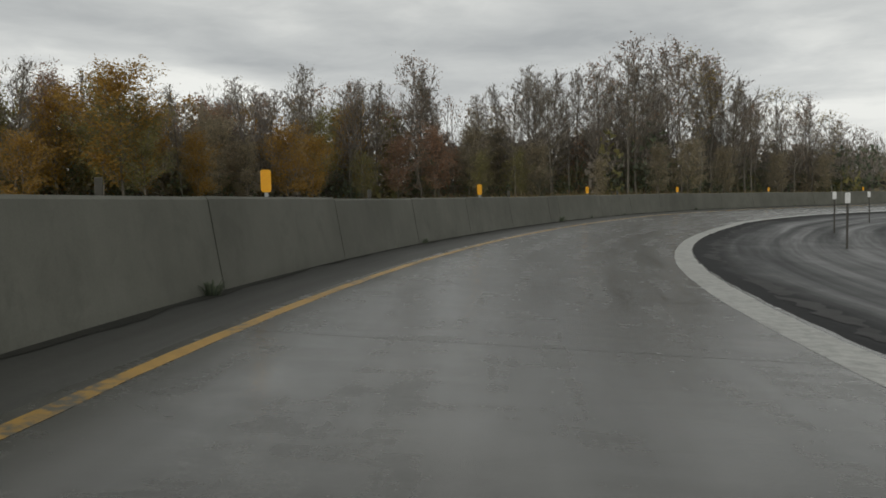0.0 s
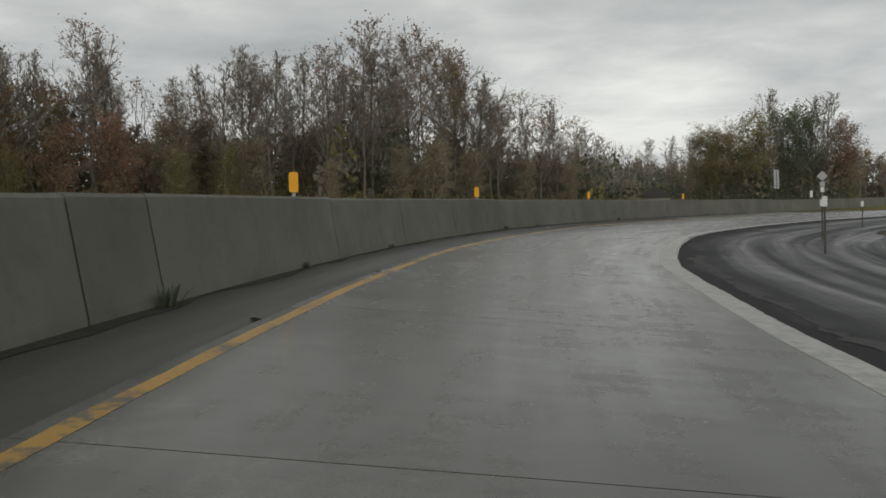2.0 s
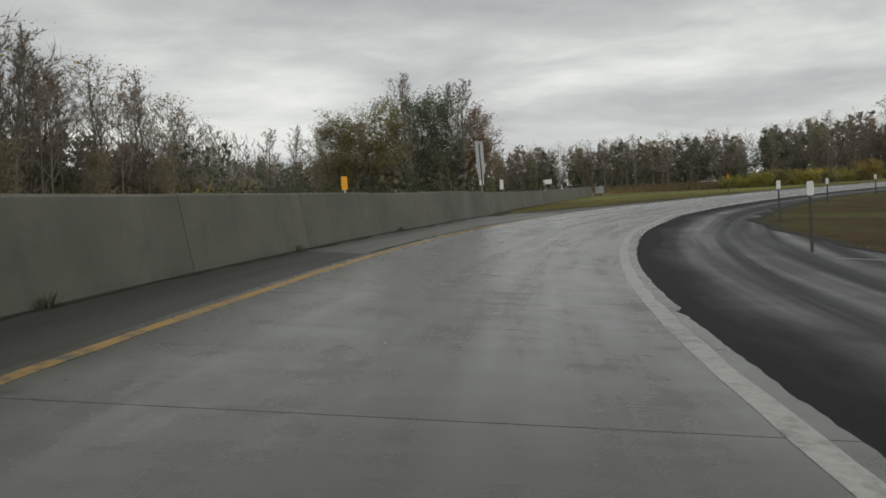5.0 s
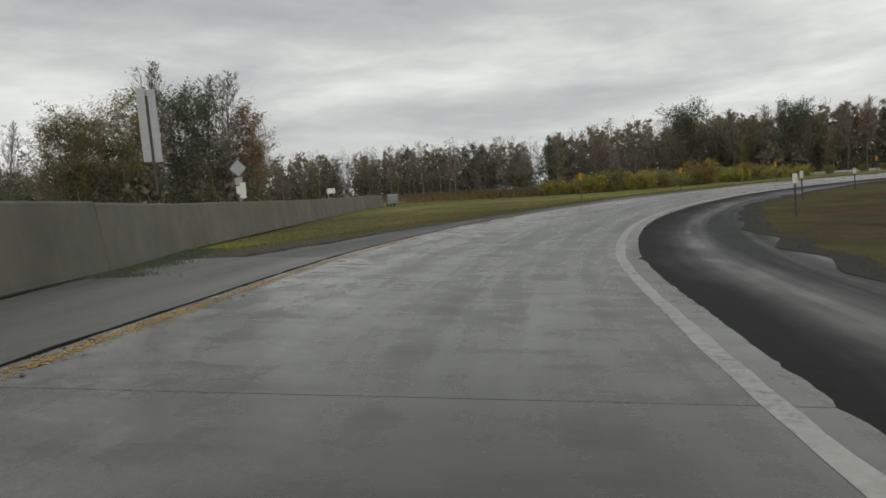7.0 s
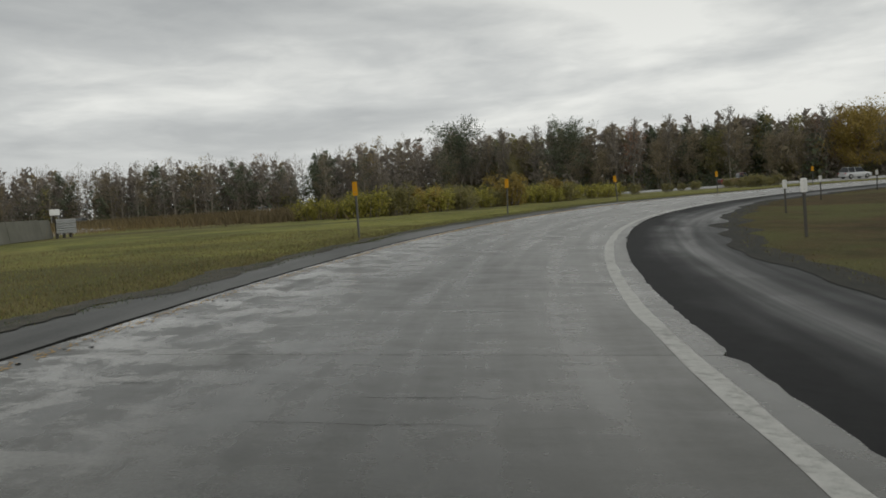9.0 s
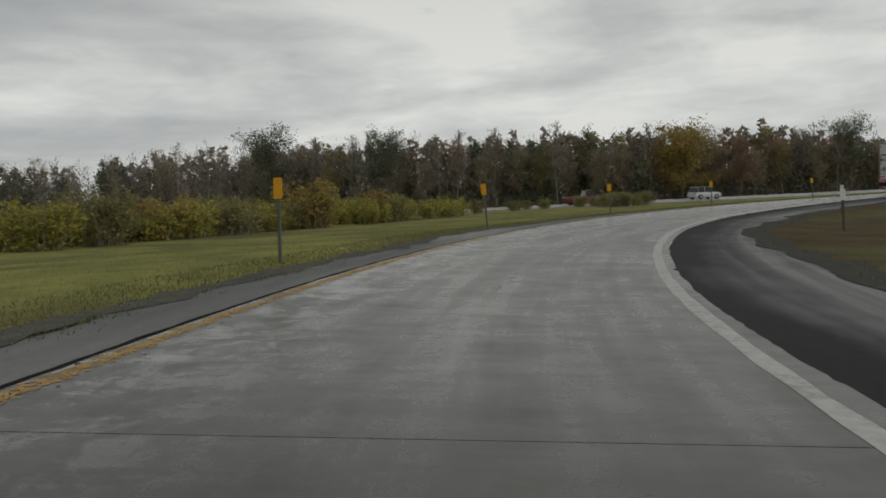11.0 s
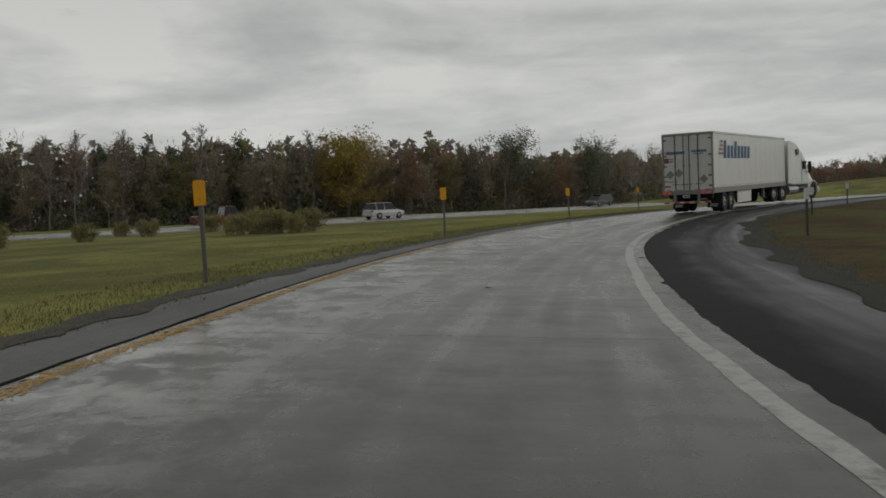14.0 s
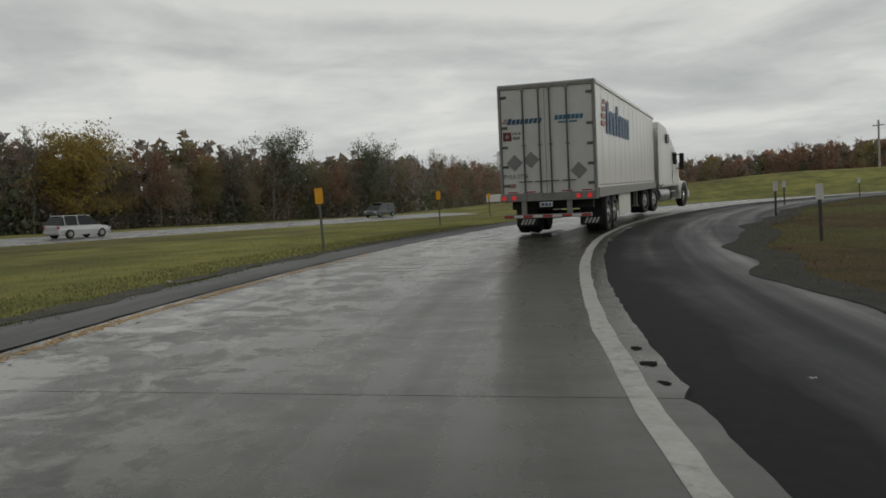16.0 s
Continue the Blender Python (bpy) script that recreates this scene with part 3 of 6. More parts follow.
def strip(name, l_of, width, s0, s1, z, mat, label, ragged=0.0, seed=1):
    geo = ribbon(s0, s1, lambda s: l_of(s) - wob(s, seed, ragged, 1.3), lambda s: l_of(s) + width + wob(s, seed + 1, ragged, 1.3), z, 0.4, 2)
    return structure(name, geo, mat, label, "road marking")


structure("barrier_dirt", ribbon(-45, 108, lambda s: barrier_face(s) - 0.03, lambda s: barrier_face(s) + 0.13 + wob(s, 31, 0.16, 0.8), -0.006, 0.4, 2),
          M_DIRT, "dark damp dirt and moss along the barrier's foot", "dirt")
structure("joint_sealant", ribbon(84, 300, lambda s: left_edge(s) - 0.05 + wob(s, 44, 0.04, 2.1), lambda s: left_edge(s) + 0.006 + wob(s, 45, 0.02, 2.6), 0.004, 0.3, 2),
          M_JOINT, "dark ragged sealant along the slabs' outer joint", "joint")
structure("bare_dirt", ribbon(107.95, 125, lambda s: max(gravel_edge(s) - bare_margin(s) * (0.75 + wob(s, 75, 0.5, 0.4)) - 0.4, barrier_face(s) + 0.3 if s < 112 else -99) + wob(s, 76, 0.5, 1.1), lambda s: gravel_edge(s) + 0.05 + wob(s, 48, 0.3, 0.9) + wob(s, 77, 0.14, 2.6), -0.016, 0.3, 5),
          M_VERGE_DIRT, "bare grey-brown dirt between the gravel and the grass", "dirt")
structure("verge_dirt", ribbon(107.95, 250, lambda s: gravel_edge(s) - 0.35 + wob(s, 46, 0.45, 0.7) + wob(s, 47, 0.2, 2.3), lambda s: gravel_edge(s) + 0.12 + wob(s, 48, 0.3, 0.9) + wob(s, 49, 0.12, 3.1), -0.012, 0.25, 3),
          M_VERGE_DIRT, "grey-brown dirt and gravel crumbs at the grass edge", "dirt")
strip("yellow_line", lambda s: left_edge(s) + 0.11, 0.13, -60, 93, 0.002, M_YELLOW_LINE, "worn yellow edge line on the concrete", 0.02, 11)
line_width = table((-60, 0.6), (18, 0.5), (24, 0.4), (52, 0.4), (58, 0.32), (66, 0.22), (90, 0.17), (300, 0.17))
for name, s0, s1, mat, label in (("white_line_faded", -60, 56, M_FADED_LINE, "broad faded white band on the slab's edge"), ("white_line", 56, 300, M_WHITE_LINE, "worn white edge line on the concrete")):
    structure(name, ribbon(s0, s1, lambda s: right_line(s) - wob(s, 21, 0.02, 1.3), lambda s: right_line(s) + line_width(s) + wob(s, 22, 0.025, 1.6), 0.002, 0.35, 2), mat, label, "road marking")
structure("mud_strip", ribbon(2, 53, lambda s: slab_edge(s) + 0.5 + wob(s, 51, 0.45, 0.33) + wob(s, 52, 0.2, 1.4) + wob(s, 55, 0.16, 4.1), lambda s: slab_edge(s) + 0.56 + abs(wob(s, 53, 0.4, 0.3)) + wob(s, 54, 0.3, 1.2) + wob(s, 56, 0.2, 3.7), -0.024, 0.12, 3),
          M_MUD, "pale wet mud washed along the asphalt", "mud")
for s, a, b, w in ((61, 6.9, 8.6, 0.13), (74.5, 6.3, 8.6, 0.13), (88.2, 6.0, 7.7, 0.13), (104.4, 5.5, 7.0, 0.13)):
    geo = ribbon(s, s + w, lambda q: a, lambda q: b, -0.024, 0.1, 2)
    structure("stall_line", geo, M_WHITE_LINE, "short white paint stripe on the dark asphalt", "road marking")


# ---------- concrete barrier ----------
def barrier_line():
    pts = [at(s, barrier_face(s)) for s in np.arange(-45, 112.1, 1.0)]
    flare = [Vector((x, y, land(x, y))) for x, y in ((78.5, 109.3), (99.7, 123.2), (107.0, 127.0))]
    last = pts[-1]
    for f in flare:
        n = max(1, int((f - last).length))
        for i in range(1, n + 1):
            pts.append(last.lerp(f, i / n))
        last = f
    return pts


def build_barrier():
    pts = barrier_line()
    cum = [0.0]
    for a, b in zip(pts, pts[1:]):
        cum.append(cum[-1] + (b - a).length)
    px, py, pz = [p.x for p in pts], [p.y for p in pts], [p.z for p in pts]

    def loc(d):
        return Vector((float(np.interp(d, cum, px)), float(np.interp(d, cum, py)), float(np.interp(d, cum, pz))))
    thing = empty("barrier")
    tagged(thing, "long weathered concrete barrier wall of upright sections", "barrier", kind="structure")
    d, k = 0.0, 0
    cuts = [float(np.interp(s + 45, range(len(cum)), cum)) for s in (-40, -34.5, -29, -23, -17.5, -12, -6, -0.6, 4.6, 9.7, 14.8, 20.05, 25.05, 30, 35.3, 36.75, 43.45, 48.5, 53.6, 58.75, 64, 69.2, 74.4, 79.6, 84.8, 90, 95.4, 100.6, 105.8, 110)]
    while cuts[-1] < cum[-1]:
        cuts.append(min(cuts[-1] + 5.4, cum[-1]))
    def profile(top):
        return [(0.0, -0.03), (0.012, 0.08), (0.05, 0.3), (0.17, top - 0.035), (0.20, top), (0.46, top), (0.49, top - 0.035), (0.66, -0.03)]
    while d < cum[-1] - 1:
        d1 = cuts[k]
        gap = 0.017
        jz = 0.012 * math.sin(k * 2.1)
        vs, fs = [], []
        steps = 5
        for i in range(steps + 1):
            q = d + gap + (d1 - d - 2 * gap) * i / steps
            p, f = loc(q), loc(q + 0.5) - loc(q - 0.5)
            side = Vector((-f.y, f.x, 0)).normalized()
            prof = profile(BARRIER_H)
            for w, z in prof:
                vs.append(p + side * w + Vector((0, 0, z + (jz if z > 0.5 else 0))))
        n = len(prof)
        for i in range(steps):
            for j in range(n - 1):
                fs.append((i * n + j, (i + 1) * n + j, (i + 1) * n + j + 1, i * n + j + 1))
        fs.append(tuple(range(n)))
        fs.append(tuple(range((steps + 1) * n - 1, steps * n - 1, -1)))
        raw("barrier_section", vs, fs, M_BARRIER, thing)
        d, k = d1, k + 1


build_barrier()


# ---------- delineators and signs ----------
def rounded_panel(w, h, t, r, cz):
    bm = bmesh.new()
    ring = []
    for cx, cy, a0 in ((w / 2 - r, h / 2 - r, 0), (-w / 2 + r, h / 2 - r, 90), (-w / 2 + r, -h / 2 + r, 180), (w / 2 - r, -h / 2 + r, 270)):
        for i in range(5):
            a = radians(a0 + i * 22.5)
            ring.append((cx + r * math.cos(a), cy + r * math.sin(a)))
    f = bm.faces.new([bm.verts.new((x, -t / 2, cz + z)) for x, z in ring])
    r2 = bmesh.ops.extrude_face_region(bm, geom=[f])
    bmesh.ops.translate(bm, vec=(0, t, 0), verts=[v for v in r2["geom"] if isinstance(v, bmesh.types.BMVert)])
    bmesh.ops.recalc_face_normals(bm, faces=bm.faces[:])
    return bm


def face_yaw(x, y, tx, ty):
    return math.degrees(math.atan2(ty - y, tx - x)) + 90


def barrier_marker(s):
    p = at(s, barrier_face(s))
    top, p = p.z + BARRIER_H - 0.01, at(s, barrier_face(s) - 0.4)
    m = empty("delineator", pose(p.x, p.y, top, 0, 0, face_yaw(p.x, p.y, p.x * 0.5 + 2, p.y - 22)))
    tagged(m, "amber reflective delineator panel on top of the concrete barrier", "delineator", "barrier delineators")
    part("bracket", boxes((-0.028, 0.028, 0.012, 0.03, 0, 0.4), (-0.05, 0.05, -0.03, 0.05, 0, 0.02), bevel=0.003), M_STEEL, m, "grey metal bracket")
    part("panel", rounded_panel(0.152, 0.335, 0.012, 0.038, 0.262), M_AMBER, m)


for s in (12.25, 27.4, 42.2, 57.3, 72.5, 88.7):
    barrier_marker(s)


def post_marker(x, y, zc, lean, yaw, mat, w, h, label, group, post_mat):
    m = empty("delineator_post", pose(x, y, land(x, y) - 0.06, 0, lean, yaw))
    tagged(m, label, "delineator", group)
    bm = bmesh.new()
    box(bm, -0.032, 0.032, 0.0, 0.012, 0, zc + h * 0.2, 0.003)
    box(bm, -0.032, -0.022, 0.0, 0.035, 0, zc + h * 0.2, 0.002)
    box(bm, 0.022, 0.032, 0.0, 0.035, 0, zc + h * 0.2, 0.002)
    part("post", bm, post_mat, m)
    part("panel", rounded_panel(w, h, 0.008, 0.035, zc + 0.06), mat, m)
    for dz in (-0.1, 0.1):
        part("bolt", tube((0.012, (0, -0.012, zc + 0.06 + dz), (0, 0.0, zc + 0.06 + dz)), seg=8), M_STEEL, m)


for x, y, ln in ((88.28, 98.36, 1), (103.45, 97.93, -2), (118.45, 95.0, 4), (133.5, 89.57, 1), (146.6, 82.0, 0), (160.4, 71.5, 2), (189.05, 47.75, 2), (174.5, 60.0, 1), (203, 35, 1)):
    post_marker(x, y, 1.36, -ln, face_yaw(x, y, x - 20, y + 8), M_AMBER, 0.2, 0.4, "amber reflective panel on a grey leaning roadside post", "amber posts", M_POST_GREY)
for x, y, zc in ((12.27, 26.87, 1.6), (16.7, 37.8, 1.66), (24.4, 50.6, 1.66), (33.3, 61.0, 1.66), (45.0, 71.1, 1.45), (57.7, 78.4, 1.4), (74.6, 84.2, 1.26), (87.3, 86.6, 1.2), (100.6, 86.4, 1.1),
                 (114.9, 84.0, 1.1), (129.2, 79.4, 1.16), (140.7, 72.7, 1.2), (151.4, 64.0, 1.0), (159.9, 54.9, 1.0), (168.2, 44.0, 1.0), (173.0, 31.0, 1.0)):
    post_marker(x, y, zc, random.uniform(-2, 1), -math.degrees(head(station(x, y)[0])) + 12, M_WHITE_SHEET, 0.16, 0.33, "white reflective panel on a thin dark post inside the curve", "white posts", M_POST)


# ---------- road slabs ----------
def notch(q):
    """Corners broken off the slabs at some joints."""
    d = abs((q - 189.2 + 2.53) % 5.06 - 2.53)
    n = int((q - 189.2 + 2.53) // 5.06)
    return max(0.0, 0.03 + 0.025 * (n * 7 % 3) - 0.3 * d) if n % 3 != 1 else 0.0


def build_slabs():
    s, k = 189.2 - 46 * 5.06, 0
    while s < 299:
        s1 = min(s + 5.06, 300)
        near = -10 < s < 215
        geo = ribbon(s + 0.006, s1 - 0.006, lambda q: left_edge(q), lambda q: slab_edge(q) + wob(q, 3, 0.03, 0.9) + wob(q, 4, 0.03, 4.3) - notch(q), 0.0, 0.16 if near else 1.2, 3, thick=0.034)
        ob = raw("slab", geo[0], geo[1], M_ROAD, road)
        lane_uv(ob, s, s1)
        s, k = s1, k + 1


build_slabs()


def crack_mesh():
    rng = random.Random(91)
    vs, fs = [], []
    for i in range(52):
        s = rng.uniform(4, 95) if i < 9 else rng.uniform(112, 222)
        l0 = left_edge(s) + rng.choice((0.12, 0.3, rng.uniform(0.3, 3.2)))
        n = rng.randint(4, 14)
        w = rng.uniform(0.002, 0.005)
        q = len(vs)
        ds, l = 0.0, l0
        for j in range(n):
            l += rng.uniform(0.08, 0.16)
            ds += rng.gauss(0, 0.018)
            ww = w * (0.4 + 0.6 * math.sin(math.pi * j / (n - 1))) * rng.uniform(0.6, 1.3)
            vs += [at(s + ds - ww, min(l, slab_edge(s) - 0.1), 0.003), at(s + ds + ww, min(l, slab_edge(s) - 0.1), 0.003)]
        for j in range(n - 1):
            fs.append((q + 2 * j, q + 2 * j + 1, q + 2 * j + 3, q + 2 * j + 2))
    q, l = len(vs), -0.34
    for j in range(34):
        s = 150.2 + j * 0.08
        l += rng.gauss(-0.002, 0.02)
        w = 0.0026 * rng.uniform(0.4, 1.6)
        vs += [at(s, l - w, 0.003), at(s, l + w, 0.003)]
        if j:
            fs.append((q + 2 * j - 2, q + 2 * j - 1, q + 2 * j + 1, q + 2 * j))
    tagged(raw("cracks", vs, fs, M_JOINT), "thin dark cracks across the concrete slabs", "cracks", kind="stuff")


def chips():
    rng = random.Random(17)
    vs, fs = [], []
    spots = [(36.2, -2.35, 0.06), (41.6, -2.5, 0.06), (63.5, -3.06, 0.07), (68.0, -3.02, 0.05), (200.95, 0.84, 0.055), (200.35, 0.86, 0.065), (199.74, 0.88, 0.045), (183.14, -0.78, 0.05), (189.2, 1.3, 0.07), (168.1, 1.95, 0.06), (96.2, 1.72, 0.06)]
    spots += [(s, left_edge(s) + rng.uniform(0.02, 0.4), rng.uniform(0.008, 0.024)) for s in (rng.uniform(95, 215) for _ in range(260))]
    for s, l, r in spots:
        q = len(vs)
        for j in range(9):
            a = 6.283 * j / 9
            rr = r * rng.uniform(0.5, 1.25)
            vs.append(at(s + rr * 1.5 * math.sin(a), l + rr * math.cos(a), 0.0045))
        fs.append(tuple(range(q, q + 9)))
    tagged(raw("spalls", vs, fs, M_JOINT), "chipped dark spots along the slab edges", "spalls", kind="stuff")


def paint_flakes():
    """What is left of the yellow edge line where the concrete has scaled: thousands of small flakes."""
    rng = random.Random(29)
    vs, fs = [], []
    dense = table((90, 0.5), (94, 0.9), (100, 0.6), (106, 0.35), (112, 0.3), (118, 0.15), (128, 0.1), (138, 0.35), (146, 0.85), (160, 1.0), (167, 0.7), (172, 0.4), (178, 0.8), (190, 0.9), (196, 0.5), (206, 0.5), (300, 0.2))
    for i in range(60000):
        s = rng.uniform(90, 212)
        if rng.random() > dense(s) * (1.0 + wob(s, 81, 0.6, 0.9)):
            continue
        l = left_edge(s) + 0.15 + rng.gauss(0, 0.05) + wob(s, 82, 0.025, 0.7)
        r, a0 = rng.uniform(0.005, 0.017), rng.uniform(0, 6.283)
        q = len(vs)
        for j in range(4):
            a = a0 + 1.571 * j
            rr = r * rng.uniform(0.5, 1.3)
            vs.append(at(s + rr * 1.8 * math.sin(a), max(l + rr * math.cos(a), left_edge(s) + 0.012), 0.003 + 0.0012 * rng.random()))
        fs.append((q, q + 1, q + 2, q + 3))
    tagged(raw("yellow_flakes", vs, fs, M_YELLOW_FLAKE), "ragged orange-yellow flakes of the old edge line", "paint flakes", kind="stuff")


crack_mesh()
chips()
paint_flakes()


# ---------- other roads ----------
def smooth_line(pts, n=12):
    out = []
    P = [Vector((x, y, 0)) for x, y in pts]
    P = [P[0] * 2 - P[1]] + P + [P[-1] * 2 - P[-2]]
    for i in range(1, len(P) - 2):
        for j in range(n):
            t = j / n
            a, b, c, d = P[i - 1], P[i], P[i + 1], P[i + 2]
            out.append(0.5 * ((2 * b) + (c - a) * t + (2 * a - 5 * b + 4 * c - d) * t * t + (3 * b - a - 3 * c + d) * t ** 3))
    out.append(P[-2])
    return out


def lane(name, pts, width, z, mat, label, cat="road"):
    line = smooth_line(pts)
    vs, fs = [], []
    for i, p in enumerate(line):
        f = (line[min(i + 1, len(line) - 1)] - line[max(i - 1, 0)]).normalized()
        r = Vector((f.y, -f.x, 0))
        p = p + Vector((0, 0, land(p.x, p.y)))
        vs += [p - r * width / 2 + Vector((0, 0, z)), p + r * width / 2 + Vector((0, 0, z)), p - r * (width / 2 + 0.3) + Vector((0, 0, z - 0.12)), p + r * (width / 2 + 0.3) + Vector((0, 0, z - 0.12))]
    for i in range(len(line) - 1):
        q = i * 4
        fs += [(q, q + 1, q + 5, q + 4), (q + 2, q, q + 4, q + 6), (q + 1, q + 3, q + 7, q + 5)]
    return structure(name, (vs, fs), mat, label, cat)


def banked_lane(name, line, far, near, mat, label):
    """A carriageway in a bend: its outer side stands higher."""
    vs, fs = [], []
    for i, p in enumerate(line):
        f = (line[min(i + 1, len(line) - 1)] - line[max(i - 1, 0)]).normalized()
        r = Vector((f.y, -f.x, 0))
        side = near - 2.4 * (1 - bend(p.y))
        for o, drop in ((-far - 0.8, -0.5), (-far, 0), (0, 0), (side, 0), (side + 0.5, -0.15)):
            q = p + r * o
            vs.append(Vector((q.x, q.y, banked(o, p.y) + drop + land(p.x, p.y))))
    for i in range(len(line) - 1):
        for j in range(4):
            q = i * 5 + j
            fs.append((q, q + 1, q + 6, q + 5))
    return structure(name, (vs, fs), mat, label, "road")


def banked(o, y):
    """Height of the carriageway, o metres from its axis; it leans only in the bend."""
    return 0.06 + bend(y) * (0.11 - 0.026 * o)


def bend(y):
    return max(0.0, min(1.0, (135 - y) / 45))


HIGHWAY = ((285, 399), (248.9, 285), (214.7, 190), (195.7, 123.5), (200.4, 89.3), (211.4, 70.3), (238.4, 28.5), (275.5, -28.5), (342, -133))
lane("joining_ramp", ((28.5, 114), (58.9, 107.3), (87.4, 124.4), (115.9, 138.7), (156.8, 161.5), (194.8, 185.2), (220.4, 213.8)), 6.5, 0.05, M_ROAD_FAR, "wet grey ramp joining the highway", "road")
hl = smooth_line(HIGHWAY)
banked_lane("highway", hl, 4.6, 6.6, M_ROAD_FAR, "wet grey two-lane highway beyond the grass")


def highway_edge(side, name):
    vs, fs = [], []
    for i, p in enumerate(hl):
        f = (hl[min(i + 1, len(hl) - 1)] - hl[max(i - 1, 0)]).normalized()
        r = Vector((f.y, -f.x, 0)) * side
        vs += [p + r * o + Vector((0, 0, banked(o * side, p.y) + 0.006 + land(p.x, p.y))) for o in (3.7, 3.88)]
    for i in range(len(hl) - 1):
        q = i * 2
        fs.append((q, q + 1, q + 3, q + 2))
    structure(name, (vs, fs), M_WHITE_LINE, "white edge line of the highway", "road marking")


highway_edge(1, "highway_line")
highway_edge(-1, "highway_line_far")


# ---------- trees ----------
def prism(vs, fs, p0, p1, r0, r1, n=3):
    d = (p1 - p0).normalized()
    a = d.orthogonal().normalized()
    b = d.cross(a)
    q = len(vs)
    for p, r in ((p0, r0), (p1, r1)):
        for i in range(n):
            t = 6.2832 * i / n
            vs.append(p + a * (r * math.cos(t)) + b * (r * math.sin(t)))
    for i in range(n):
        j = (i + 1) % n
        fs.append((q + i, q + j, q + n + j, q + n + i))


def rdir(rng):
    while True:
        v = Vector((rng.uniform(-1, 1), rng.uniform(-1, 1), rng.uniform(-1, 1)))
        if 0.05 < v.length < 1:
            return v.normalized()


def chip(vs, fs, c, size, rng):
    a, b = rdir(rng) * size, rdir(rng) * size
    q = len(vs)
    vs += [c + a, c + b, c - (a + b) * 0.7]
    fs.append((q, q + 1, q + 2))


def tree_geo(seed, h, spread, limbs, low, upright, leaves, leaf_size, twigs=5, droop=0.0, cloud=0.42):
    """Trunk and limbs, fine twigs, and leaves of one tree, each as verts and faces."""
    rng = random.Random(seed)
    tv, tf, wv, wf, lv, lf = [], [], [], [], [], []
    r0 = h * 0.0072
    p, pts = Vector((0, 0, -0.1)), [Vector((0, 0, -0.1))]
    seg = 7
    for i in range(seg):
        nxt = p + Vector((rng.gauss(0, h * 0.008), rng.gauss(0, h * 0.008), h * 0.96 / seg))
        a, b = 1 - i / seg, 1 - (i + 1) / seg
        prism(tv, tf, p, nxt, r0 * (0.12 + 0.88 * a), r0 * (0.12 + 0.88 * b), 6 if limbs > 9 else 3)
        p = nxt
        pts.append(p)
    tips = []
    for i in range(limbs):
        t = low + (0.98 - low) * (i + rng.random()) / limbs
        k = min(int(t * seg), seg - 1)
        base = pts[k].lerp(pts[k + 1], t * seg - k)
        az = i * 2.4 + rng.gauss(0, 0.35)
        el = radians(rng.uniform(upright - 18, upright + 18))
        shape = math.sin(min(1.0, (1.02 - t) / (1.02 - low) * 1.15) * 1.9) if low < 0.9 else 1
        if leaves > 600:
            shape = math.sqrt(max(0.1, 1 - (1.15 * (t - low) / (1 - low) - 0.35) ** 2))
        ln = max(0.12, shape) * spread * rng.uniform(0.7, 1.15)
        d = Vector((math.cos(az) * math.cos(el), math.sin(az) * math.cos(el), math.sin(el)))
        q, rr = base, r0 * 0.5 * (1 - t * 0.7)
        for j in range(3):
            d2 = (d + rdir(rng) * 0.22 + Vector((0, 0, 0.12 - droop))).normalized()
            nq = q + d2 * ln / 3
            prism(tv, tf, q, nq, rr * (1 - j * 0.28), rr * (0.72 - j * 0.28 + 0.05), 3)
            for _ in range(2):
                e = (d2 + rdir(rng) * 0.75 + Vector((0, 0, 0.25 - droop))).normalized()
                bl = ln * rng.uniform(0.28, 0.5)
                m = nq + e * bl
                prism(wv, wf, nq, m, rr * 0.36, 0.012 * h / 20 + 0.008, 3)
                tips.append((nq.lerp(m, 0.6), bl))
                for _ in range(twigs):
                    u = nq.lerp(m, rng.uniform(0.2, 1))
                    g = (e + rdir(rng) * 0.8 + Vector((0, 0, 0.3 - droop))).normalized()
                    w = u + g * bl * rng.uniform(0.35, 0.8)
                    side = (w - u).cross(rdir(rng)).normalized() * 0.028
                    z = len(wv)
                    wv += [u - side, u + side, w]
                    wf.append((z, z + 1, z + 2))
                    tips.append((w, bl * 0.5))
            q, d = nq, d2
    for i in range(leaves):
        c, bl = tips[rng.randrange(len(tips))]
        chip(lv, lf, c + Vector((rng.gauss(0, cloud), rng.gauss(0, cloud), rng.gauss(0, cloud * 0.8))), leaf_size * rng.uniform(0.6, 1.3), rng)
    for i in range(leaves // 5 if leaves > 600 else 0):
        c, bl = tips[rng.randrange(len(tips))]
        c = Vector((c.x * 0.7, c.y * 0.7, c.z * 0.94))
        chip(lv, lf, c + Vector((rng.gauss(0, 0.5), rng.gauss(0, 0.5), rng.gauss(0, 0.5))), leaf_size * rng.uniform(1.1, 1.8), rng)
    return (tv, tf), (wv, wf), (lv, lf)


